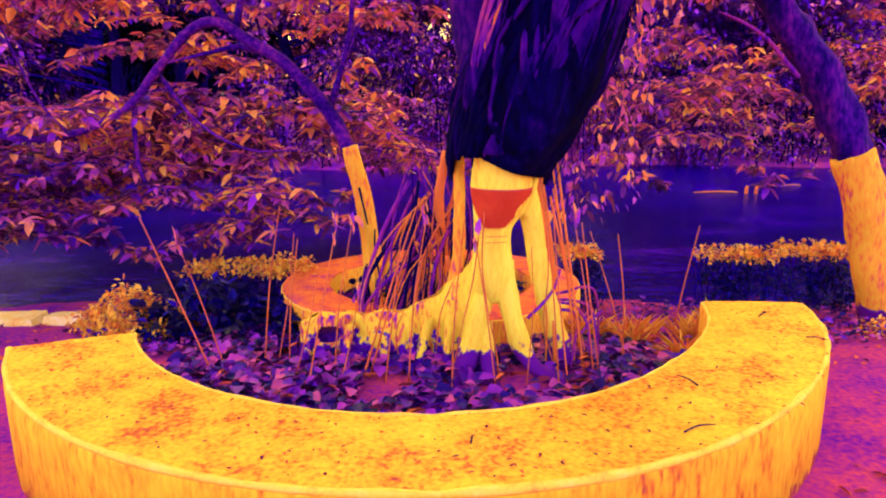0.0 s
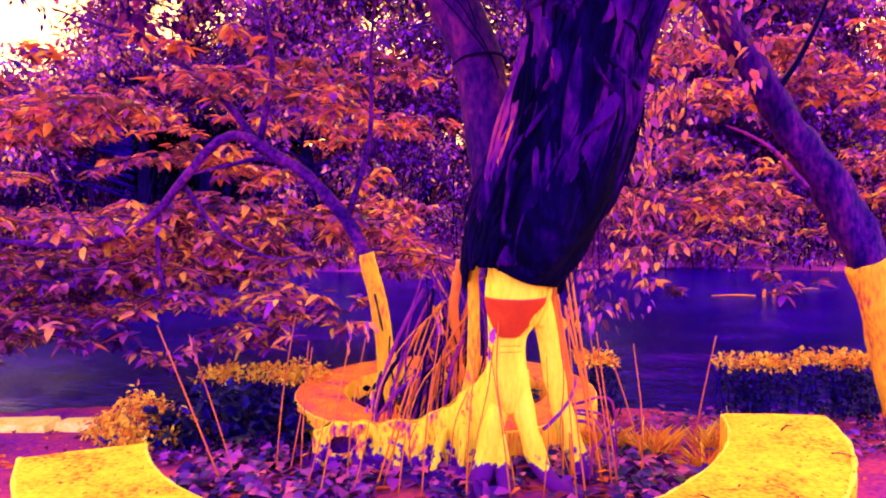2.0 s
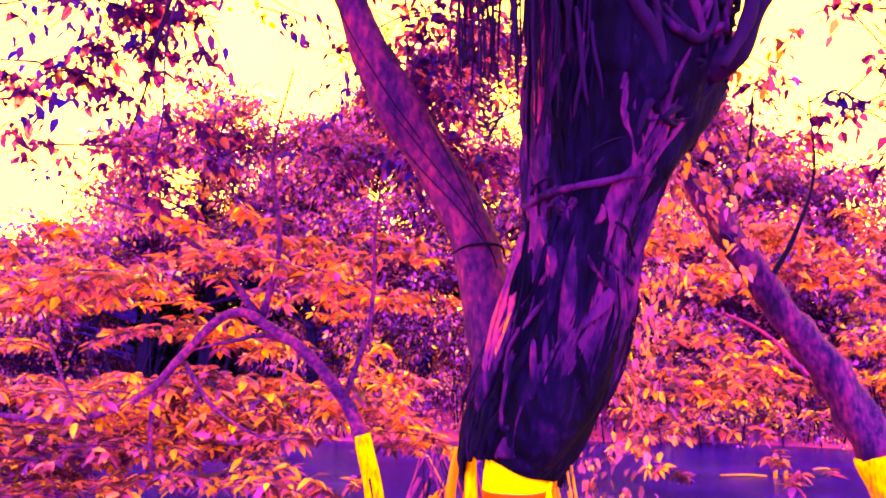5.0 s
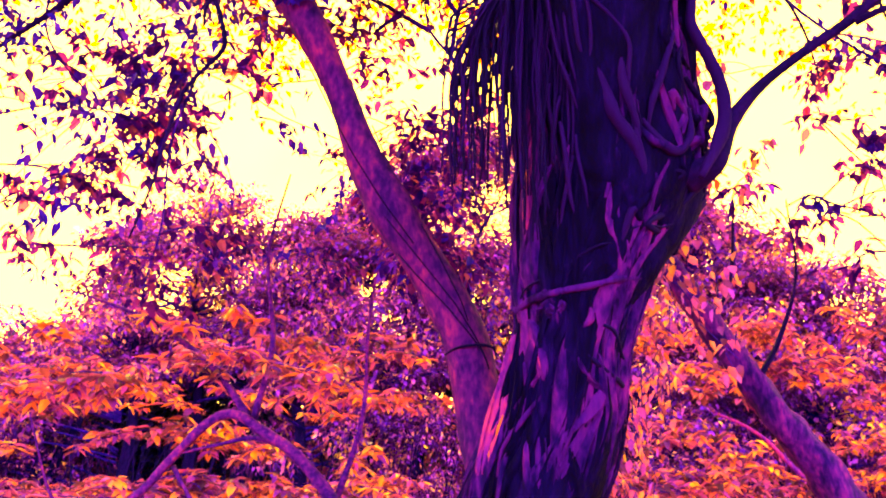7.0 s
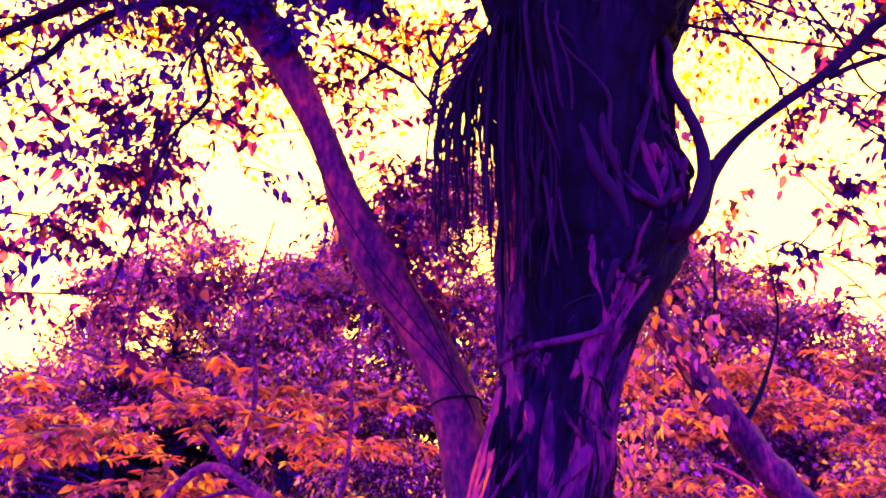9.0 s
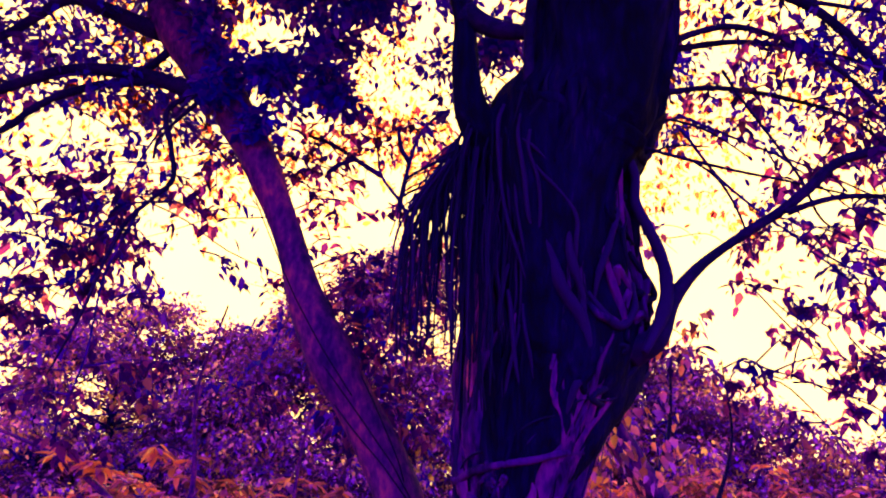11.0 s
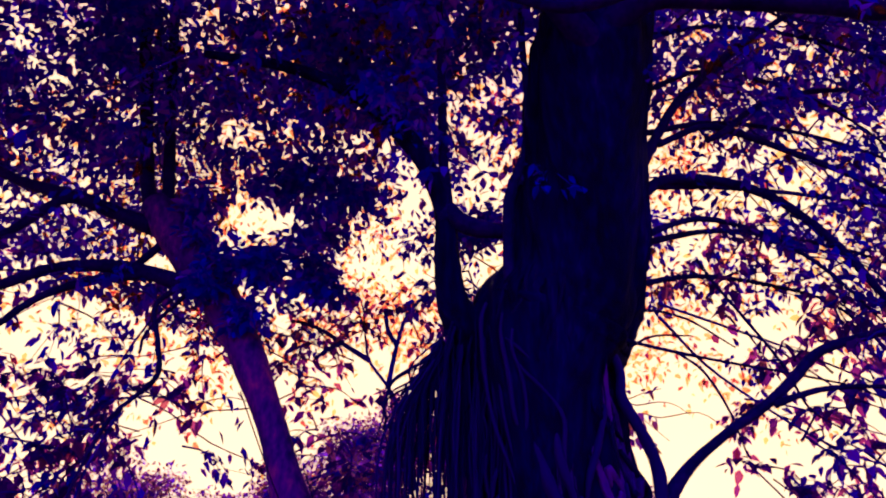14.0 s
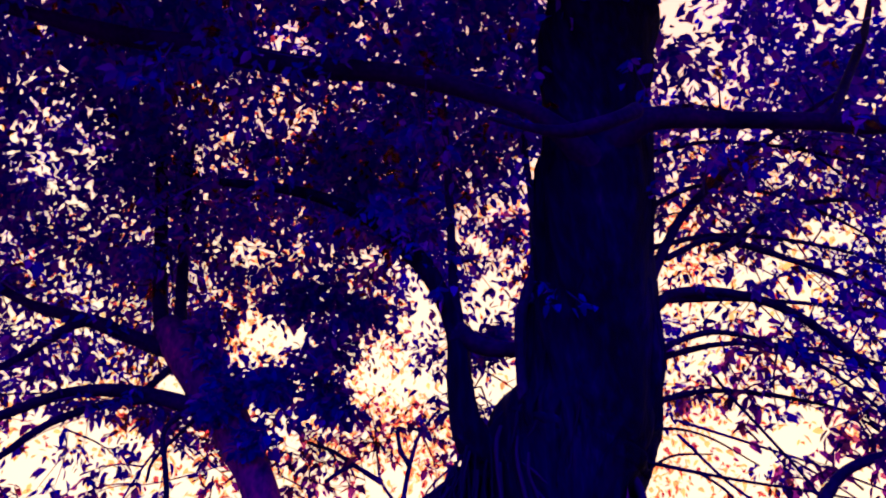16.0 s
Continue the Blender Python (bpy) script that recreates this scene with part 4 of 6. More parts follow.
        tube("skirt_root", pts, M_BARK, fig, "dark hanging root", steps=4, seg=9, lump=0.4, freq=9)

    # fine root hair hanging off both flanks
    for _ in range(120):
        z0 = rng.uniform(1.45, 3.0)
        a = rng.choice([-1, 1, 1]) * rng.uniform(62, 112)
        ln = rng.uniform(0.2, 0.6)
        lift = rng.uniform(1.02, 1.16)
        p = on_trunk(z0, a, 1.0)
        q = on_trunk(z0 - ln * 0.5, a + rng.normal() * 6, lift)
        e = on_trunk(max(z0 - ln, 1.12), a + rng.normal() * 8, lift - 0.02)
        r = rng.uniform(0.002, 0.006)
        tube("root_hair", [(*p, r), (*q, r), (*e, r * 0.5)], M_STRAND if _ % 4 else M_DRAPE, fig, "fine hanging root", steps=4, seg=5)

    # burl with twisted knots on the flank where the bare branch springs
    for k in range(54):
        z = rng.uniform(2.95, 3.75)
        a = rng.uniform(25, 112)
        p = on_trunk(z, a, 0.98)
        q = on_trunk(z + rng.uniform(-0.25, 0.25), a + rng.uniform(-25, 15), rng.uniform(1.03, 1.12))
        e = on_trunk(z + rng.uniform(-0.2, 0.4), a + rng.uniform(-18, 18), 1.02)
        r = rng.uniform(0.008, 0.024)
        tube("burl_root", [(*p, r), (*q, r * 1.1), (*e, r * 0.7)], (M_DRAPE, M_STRAND, M_BARK, M_FOLD, M_STRAND)[k % 5], fig, "twisted knot of roots", steps=5, seg=9, lump=0.3, freq=8)
    run("stout_root", [(3.95, -22, 0.012), (3.79, -17, 0.022), (3.65, -12, 0.032), (3.51, -7, 0.034), (3.38, 3, 0.032), (3.24, 12, 0.018)], M_DRAPE, "stout twisted root", seg=14, lump=0.35, lift=0.04)
    run("stout_root", [(3.90, -3, 0.010), (3.79, -1, 0.016), (3.65, -1, 0.024), (3.51, 3, 0.018), (3.36, 10, 0.009)], M_DRAPE, "stout twisted root", seg=14, lump=0.35, lift=0.05)
    run("stout_root", [(3.55, 3, 0.014), (3.37, 6, 0.022), (3.20, 14, 0.020), (3.10, 17, 0.008)], M_DRAPE, "twisted root", seg=12, lump=0.4, lift=0.04)
    run("stout_root", [(3.50, 8, 0.014), (3.38, 19, 0.024), (3.36, 30, 0.022), (3.46, 38, 0.018), (3.6, 44, 0.012)], M_DRAPE, "worn twisted root", seg=12, lump=0.4, lift=0.06)
    run("stout_root", [(3.96, 40, 0.010), (3.91, 36, 0.014), (3.72, 24, 0.022), (3.57, 14, 0.016), (3.42, 11, 0.008)], M_DRAPE, "twisted root", seg=12, lump=0.4, lift=0.05)
    run("stout_root", [(3.34, 10, 0.010), (3.22, 20, 0.022), (3.12, 20, 0.010)], M_DRAPE, "twisted root", seg=12, lump=0.4, lift=0.04)
    tube("stout_root", [(1.18, 2.95, 4.34, 0.02), (1.25, 2.98, 4.16, 0.024), (1.25, 3.02, 4.02, 0.028), (1.32, 3.05, 3.88, 0.032), (1.39, 3.08, 3.72, 0.036), (1.40, 3.1, 3.56, 0.036), (1.36, 3.12, 3.40, 0.034), (1.26, 3.12, 3.22, 0.02)], M_DRAPE, fig, "stout bowed root standing off the trunk", steps=6, seg=14, lump=0.3, freq=8)

    # long roots draped down the face of the trunk
    for rows in ([(4.30, -50, 0.008), (4.04, -44, 0.009), (3.83, -38, 0.012), (3.68, -31, 0.011), (3.53, -26, 0.003)],
                 [(4.40, -38, 0.007), (4.27, -34, 0.010), (4.06, -28, 0.014), (3.86, -25, 0.012), (3.78, -21, 0.004)],
                 [(4.30, -28, 0.008), (4.19, -26, 0.009), (4.02, -19, 0.010), (3.82, -18, 0.009), (3.61, -24, 0.003)],
                 [(4.1, -36, 0.008), (3.93, -33, 0.009), (3.79, -30, 0.009), (3.63, -26, 0.003)],
                 [(3.72, -46, 0.007), (3.62, -44, 0.009), (3.48, -41, 0.010), (3.32, -42, 0.003)],
                 [(4.12, -22, 0.006), (4.07, -18, 0.009), (3.95, -4, 0.010), (3.84, 4, 0.013), (3.70, 2, 0.011), (3.58, 1, 0.003)]):
        run("draped_root", rows, M_DRAPE, "long thin draped root", seg=7, lump=0.15, lift=0.09)
    for rows in ([(4.5, -54, 0.01), (4.38, -52, 0.012), (4.13, -46, 0.012), (3.87, -42, 0.006)],
                 [(4.26, -32, 0.005), (4.19, -22, 0.009), (4.12, -13, 0.003)],
                 [(3.64, -38, 0.010), (3.56, -39, 0.013), (3.44, -41, 0.011), (3.33, -43, 0.003)],
                 [(3.52, -38, 0.010), (3.40, -34, 0.013), (3.16, -27, 0.012), (3.02, -21, 0.003)],
                 [(3.44, -29, 0.008), (3.31, -25, 0.010), (3.18, -19, 0.010), (3.08, -15, 0.003)],
                 [(3.34, -29, 0.008), (3.22, -29, 0.010), (3.09, -30, 0.010), (2.97, -31, 0.003)]):
        run("draped_root", rows, M_DRAPE, "long thin draped root", seg=7, lump=0.15, lift=0.09)
    for _ in range(34):
        z0 = rng.uniform(3.8, 4.4)
        ln = rng.uniform(0.4, 1.2)
        a = rng.uniform(-85, 5)
        r = rng.uniform(0.004, 0.009)
        pts = [(*on_trunk(z0 - ln * u, a + rng.normal() * 2.0, 1.01 + 0.05 * u), r * (1.1 - 0.7 * u)) for u in np.linspace(0, 1, 6)]
        tube("draped_root", pts, M_DRAPE if _ % 2 else M_STRAND, fig, "long thin draped root", steps=3, seg=6)

    # curtain of thin roots hanging from the shoulder beside the trunk
    for _ in range(150):
        u = rng.random() ** 1.15
        x = 0.50 - 0.52 * u + rng.normal() * 0.02
        top = 4.56 - 0.10 * u - 0.36 * u * u + rng.normal() * 0.03
        low = (3.25 if u > 0.35 else 3.05) + rng.uniform(-0.15, 0.75)
        y = 3.04 + rng.uniform(-0.06, 0.35)
        r = rng.uniform(0.003, 0.009)
        x0 = x + (0.46 - x) * 0.45
        pts = [(x0 + (x - x0) * min(1.0, v * 2.2) ** 0.7 + rng.normal() * 0.010, y, top + (low - top) * v, r * (1.3 - 0.6 * v)) for v in np.linspace(0, 1, 6)]
        tube("hanging_root", pts, M_STRAND if rng.random() < 0.6 else M_DRAPE, fig, "thin hanging root", steps=2, seg=5)

    # loose hanging and propping roots at the foot
    for _ in range(84):
        x0, z0 = rng.uniform(-0.22, 0.12), rng.uniform(0.55, 1.3)
        x1 = x0 - 0.05 - 0.42 * rng.random() ** 1.4
        y0 = rng.uniform(4.35, 4.9)
        r = 0.0035 + 0.011 * rng.random() ** 3
        bow = rng.normal() * 0.10
        tube("prop_root", [(x0, y0, z0, r), (x0 * 0.75 + x1 * 0.25 + bow, y0 - 0.02, z0 * 0.72, r), (x0 * 0.35 + x1 * 0.65 + bow, y0 - 0.05, z0 * 0.34, r), (x1 + rng.normal() * 0.05, y0 - 0.1, -0.12, r * 1.2)],
             (M_STRAND_PALE, M_STICK, M_STRIPPED, M_STRIPPED, M_STRAND, M_STRAND)[int(rng.integers(6))], fig, "thin prop root", steps=3, seg=6, lump=0.3, freq=14)
    for _ in range(14):
        x0 = rng.uniform(0.60, 0.80)
        y0 = rng.uniform(4.1, 4.5)
        r = rng.uniform(0.004, 0.010)
        tube("prop_root", [(x0 - 0.12, y0, rng.uniform(1.0, 1.35), r), (x0, y0 - 0.03, 0.5, r), (x0 + rng.uniform(0, 0.15), y0 - 0.05, -0.12, r)], M_STRAND_PALE, fig, "thin ochre prop root", steps=3, seg=6)

    # limbs
    def limb(points, label="dark limb", mat=M_LIMB, seg=16, lump=0.12, name="limb"):
        return tube(name, points, mat, fig, label, steps=6, seg=seg, lump=lump, freq=3)

    limb([(0.30, 4.2, 1.4, 0.14), (0.26, 4.3, 1.8, 0.16), (0.18, 4.38, 2.2, 0.156), (0.12, 4.38, 2.54, 0.150), (0.01, 4.38, 2.80, 0.145), (-0.20, 4.38, 3.16, 0.142), (-0.41, 4.38, 3.50, 0.160), (-0.60, 4.38, 3.87, 0.125),
          (-0.74, 4.38, 4.25, 0.108), (-0.84, 4.38, 4.49, 0.105), (-1.03, 4.38, 4.89, 0.128), (-1.20, 4.38, 5.19, 0.142), (-1.50, 4.38, 5.66, 0.175), (-1.74, 4.38, 5.98, 0.175), (-2.03, 4.38, 6.32, 0.135)], "leaning smooth-barked limb", M_LIMB_LEAN, seg=24)
    for z0, z1, turn in ((2.4, 3.5, 1.5), (2.7, 4.1, -1.3), (2.45, 3.2, 2.0), (3.2, 4.6, 1.0)):
        spine = [(2.0, 0.22, 4.38), (2.54, 0.12, 4.38), (2.80, 0.01, 4.38), (3.16, -0.20, 4.38), (3.5, -0.41, 4.38), (3.87, -0.60, 4.38), (4.6, -0.90, 4.38)]
        pts = []
        for u in np.linspace(0, 1, 12):
            z = z0 + (z1 - z0) * u
            x, y = np.interp(z, [q[0] for q in spine], [q[1] for q in spine]), np.interp(z, [q[0] for q in spine], [q[2] for q in spine])
            w = turn * u + z0
            pts.append((x + 0.15 * math.sin(w), y - 0.17 * math.sqrt(max(0.02, 1 - math.sin(w) ** 2)), z, 0.005))
        tube("creeper", pts, M_STRAND, fig, "thin creeper round the limb", steps=3, seg=5)
    tube("binding_vine", [(-0.03, 4.33, 2.50, 0.006), (0.05, 4.23, 2.53, 0.008), (0.17, 4.21, 2.545, 0.009), (0.27, 4.25, 2.535, 0.009), (0.30, 4.34, 2.48, 0.006)], M_STRAND, fig, "dark vine tied round the limb", steps=5, seg=7, lump=0.3, freq=12)
    limb([(-2.0, 4.36, 6.2, 0.09), (-2.09, 4.35, 6.4, 0.070), (-2.22, 4.35, 6.85, 0.064), (-2.37, 4.35, 7.5, 0.06), (-2.6, 4.3, 8.5, 0.06), (-2.9, 4.2, 10.0, 0.03)])
    limb([(-1.84, 4.36, 6.05, 0.09), (-1.90, 4.35, 6.25, 0.064), (-2.02, 4.35, 6.86, 0.052), (-2.15, 4.35, 7.52, 0.048), (-2.41, 4.35, 8.94, 0.045), (-2.5, 4.3, 10.0, 0.02)])
    limb([(-1.95, 4.4, 6.12, 0.09), (-2.08, 4.4, 6.14, 0.078), (-2.36, 4.4, 6.25, 0.065), (-2.67, 4.4, 6.38, 0.061), (-2.91, 4.4, 6.45, 0.056), (-3.21, 4.4, 6.54, 0.047), (-3.6, 4.4, 6.75, 0.04), (-4.3, 4.3, 7.2, 0.02)])
    limb([(-2.66, 4.38, 6.37, 0.045), (-2.76, 4.3, 6.26, 0.044), (-2.90, 4.3, 6.11, 0.042), (-3.08, 4.3, 5.90, 0.034), (-3.5, 4.3, 5.6, 0.02)])
    limb([(-1.45, 4.4, 5.48, 0.10), (-1.62, 4.4, 5.55, 0.075), (-1.96, 4.4, 5.65, 0.062), (-2.32, 4.4, 5.70, 0.053), (-2.69, 4.4, 5.64, 0.048), (-3.06, 4.4, 5.45, 0.039), (-3.6, 4.3, 5.05, 0.02)])
    limb([(-1.9, 4.4, 5.63, 0.04), (-2.04, 4.4, 5.61, 0.035), (-2.33, 4.4, 5.56, 0.033), (-2.63, 4.4, 5.42, 0.030), (-2.80, 4.4, 5.27, 0.030), (-2.95, 4.4, 5.09, 0.025), (-3.5, 4.3, 4.5, 0.012)])
    limb([(-2.10, 4.4, 5.62, 0.03), (-1.98, 4.4, 5.80, 0.032), (-1.86, 4.4, 5.98, 0.036)])
    limb([(-1.70, 4.4, 5.50, 0.026), (-1.81, 4.4, 5.33, 0.022), (-1.72, 4.4, 5.03, 0.021), (-1.66, 4.4, 4.77, 0.020), (-1.77, 4.4, 4.60, 0.018), (-1.91, 4.4, 4.41, 0.017), (-2.00, 4.4, 4.07, 0.014), (-2.06, 4.4, 3.71, 0.010), (-2.2, 4.45, 3.3, 0.006)], "thin hanging branch", name="branch", seg=8)
    limb([(-1.55, 4.4, 5.52, 0.018), (-1.81, 4.4, 5.13, 0.013), (-1.83, 4.4, 4.93, 0.010)], "thin hanging branch", name="branch", seg=8)
    # the stub shoulder and the forked limb that stands on it
    limb([(0.66, 3.4, 3.95, 0.20), (0.58, 3.3, 4.20, 0.19), (0.46, 3.12, 4.42, 0.13), (0.355, 3.02, 4.58, 0.094), (0.32, 3.0, 4.88, 0.077), (0.31, 2.98, 5.18, 0.068), (0.23, 2.93, 5.42, 0.060), (0.11, 2.9, 5.68, 0.068), (-0.11, 2.85, 5.93, 0.064),
          (-0.40, 2.82, 6.14, 0.052), (-0.80, 2.78, 6.27, 0.040), (-1.3, 2.7, 6.25, 0.025)], "forked upright limb", M_BARK, seg=20)
    limb([(0.31, 2.97, 5.12, 0.06), (0.31, 2.94, 5.32, 0.042), (0.29, 2.87, 5.56, 0.034), (0.28, 2.80, 6.01, 0.031), (0.26, 2.73, 6.52, 0.028), (0.24, 2.65, 7.11, 0.026), (0.15, 2.5, 8.0, 0.015)])
    limb([(0.33, 2.95, 5.22, 0.045), (0.40, 2.92, 5.10, 0.062), (0.50, 2.9, 5.04, 0.062), (0.62, 2.88, 5.01, 0.048), (0.76, 2.85, 4.99, 0.04)])
    limb([(0.70, 2.9, 4.4, 0.04), (0.66, 2.85, 4.61, 0.034), (0.65, 2.78, 4.87, 0.032), (0.67, 2.72, 5.15, 0.033), (0.77, 2.65, 5.46, 0.028), (0.80, 2.58, 5.75, 0.025), (0.79, 2.52, 6.29, 0.023), (0.80, 2.45, 6.92, 0.020)])
    # boughs on the other side
    limb([(1.25, 3.3, 3.28, 0.09), (1.36, 3.2, 3.33, 0.062), (1.44, 3.14, 3.52, 0.042), (1.58, 3.06, 3.69, 0.029), (1.80, 2.98, 3.85, 0.026), (1.98, 2.91, 3.96, 0.027), (2.13, 2.84, 4.08, 0.029), (2.28, 2.78, 4.21, 0.026), (2.56, 2.70, 4.28, 0.024), (3.3, 2.5, 4.4, 0.018)], "bare slender branch", name="branch")
    limb([(2.0, 2.88, 3.94, 0.02), (2.10, 2.80, 3.96, 0.017), (2.24, 2.75, 3.98, 0.015), (2.51, 2.75, 4.00, 0.012), (3.1, 2.7, 3.98, 0.007)], "bare slender branch", name="branch", seg=10)
    limb([(1.35, 2.85, 5.1, 0.06), (1.51, 2.8, 5.28, 0.040), (1.70, 2.8, 5.42, 0.033), (2.06, 2.8, 5.42, 0.031), (2.38, 2.8, 5.28, 0.030), (2.62, 2.8, 4.98, 0.027), (2.76, 2.8, 4.68, 0.023), (2.9, 2.8, 4.3, 0.012)])
    limb([(1.38, 2.88, 4.85, 0.035), (1.50, 2.85, 4.99, 0.024), (1.64, 2.85, 5.08, 0.020), (1.86, 2.85, 5.15, 0.019), (2.10, 2.85, 5.11, 0.017), (2.37, 2.85, 4.97, 0.015), (2.57, 2.85, 4.77, 0.012), (2.8, 2.85, 4.4, 0.006)], seg=10)
    limb([(1.42, 2.8, 5.3, 0.055), (1.57, 2.74, 5.57, 0.039), (1.66, 2.67, 5.72, 0.033), (1.81, 2.6, 5.94, 0.030), (2.18, 2.52, 6.31, 0.027), (2.73, 2.45, 6.76, 0.023), (3.3, 2.4, 7.2, 0.014)])
    limb([(1.64, 2.7, 5.62, 0.024), (1.77, 2.7, 5.70, 0.022), (1.95, 2.7, 5.80, 0.022), (2.13, 2.7, 5.79, 0.024), (2.46, 2.7, 5.64, 0.022), (2.71, 2.7, 5.51, 0.021), (2.97, 2.7, 5.35, 0.018), (3.4, 2.7, 5.0, 0.01)], seg=10)
    limb([(1.95, 2.68, 5.66, 0.022), (2.08, 2.65, 5.72, 0.022), (2.31, 2.65, 5.94, 0.021), (2.68, 2.65, 6.13, 0.019), (3.11, 2.65, 6.21, 0.015)], seg=10)
    for pts in ([(1.25, 3.0, 4.38, 0.012), (1.55, 3.0, 4.31, 0.011), (1.86, 3.0, 4.25, 0.009), (2.18, 3.0, 4.20, 0.008), (2.6, 3.0, 4.12, 0.005)], [(1.58, 3.0, 4.31, 0.008), (1.72, 3.0, 4.19, 0.008), (1.81, 3.0, 3.97, 0.007), (1.85, 3.0, 3.71, 0.005)],
                [(1.85, 3.0, 4.95, 0.011), (1.93, 3.0, 4.76, 0.010), (2.05, 3.0, 4.53, 0.010), (2.19, 3.0, 4.24, 0.009), (2.26, 3.0, 3.99, 0.007), (2.41, 3.0, 3.87, 0.005)], [(1.3, 3.0, 4.5, 0.012), (1.5, 3.05, 4.6, 0.01), (1.75, 3.1, 4.58, 0.008), (2.0, 3.1, 4.4, 0.005)],
                [(1.2, 3.05, 4.05, 0.012), (1.3, 3.1, 4.3, 0.01), (1.5, 3.1, 4.45, 0.008), (1.75, 3.1, 4.47, 0.005)]):
        limb(pts, "thin bare twig", name="twig", seg=7)
    limb([(1.2, 2.3, 6.10, 0.12), (1.46, 2.05, 6.19, 0.082), (1.87, 2.05, 6.23, 0.062), (2.24, 2.05, 6.24, 0.058), (2.61, 2.05, 6.25, 0.058), (3.05, 2.05, 6.24, 0.058), (4.2, 2.0, 6.35, 0.04)])
    limb([(1.2, 2.3, 6.0, 0.11), (0.81, 2.05, 6.20, 0.06), (0.37, 2.05, 6.47, 0.062), (-0.12, 2.05, 6.64, 0.070), (-0.68, 2.05, 6.68, 0.075), (-1.14, 2.05, 6.79, 0.076), (-1.54, 2.05, 6.91, 0.077), (-2.07, 2.05, 7.02, 0.066), (-3.2, 1.95, 7.3, 0.04)])
    limb([(1.34, 1.88, 6.05, 0.05), (1.22, 1.84, 5.92, 0.044), (1.07, 1.83, 5.82, 0.044), (0.86, 1.83, 5.74, 0.038), (0.66, 1.85, 5.80, 0.026), (0.45, 1.9, 5.95, 0.012)], "crooked low branch")
    limb([(2.60, 2.04, 6.22, 0.04), (2.70, 2.0, 6.30, 0.036), (2.96, 2.0, 6.70, 0.034), (3.36, 2.0, 7.35, 0.032), (3.7, 2.0, 8.0, 0.02)])
    limb([(1.5, 2.1, 7.5, 0.10), (2.1, 1.7, 8.3, 0.07), (3.0, 1.3, 9.2, 0.04)])
    limb([(1.4, 2.1, 7.6, 0.10), (0.6, 1.9, 8.5, 0.07), (-0.6, 1.6, 9.4, 0.04)])
    return fig


FIG = build_fig()


# heavy leaf masses beside the middle limb: place across, height, radius, leaves
LOW_MASSES = [(-0.98, 6.52, 0.26, 190), (-0.66, 6.41, 0.26, 190), (-0.34, 6.34, 0.20, 130), (-0.69, 6.02, 0.21, 140), (-1.25, 5.62, 0.18, 120), (-0.98, 5.56, 0.21, 150), (-0.73, 5.62, 0.22, 160),
              (-0.50, 5.45, 0.16, 90), (-1.58, 5.85, 0.15, 80), (-1.64, 6.29, 0.16, 70), (-1.41, 5.43, 0.17, 110), (0.75, 6.18, 0.14, 90), (0.62, 6.00, 0.13, 70), (-1.14, 5.22, 0.15, 80)]
HIGH_MASSES = [(-1.39, 8.33, 0.28, 120), (-0.83, 8.38, 0.32, 140), (-0.34, 7.89, 0.26, 130), (0.10, 8.01, 0.28, 130), (0.74, 8.71, 0.33, 140), (0.63, 7.11, 0.13, 36), (0.91, 7.43, 0.14, 40),
              (-0.85, 7.65, 0.50, 260), (-0.30, 7.55, 0.42, 210), (-1.50, 7.30, 0.50, 210), (0.10, 7.30, 0.30, 110)]


# openings in the crown, fitted to the camera's view: place across, height, half width, half height
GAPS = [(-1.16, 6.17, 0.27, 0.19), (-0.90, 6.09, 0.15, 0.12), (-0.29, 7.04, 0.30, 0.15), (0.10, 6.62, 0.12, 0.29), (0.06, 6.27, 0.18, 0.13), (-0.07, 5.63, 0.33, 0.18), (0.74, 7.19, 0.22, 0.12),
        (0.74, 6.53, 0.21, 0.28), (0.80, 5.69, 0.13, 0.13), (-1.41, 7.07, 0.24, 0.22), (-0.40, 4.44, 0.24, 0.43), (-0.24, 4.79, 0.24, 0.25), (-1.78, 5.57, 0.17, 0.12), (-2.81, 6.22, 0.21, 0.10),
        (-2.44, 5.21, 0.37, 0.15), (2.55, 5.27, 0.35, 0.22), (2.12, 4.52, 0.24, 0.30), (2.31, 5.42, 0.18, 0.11)]


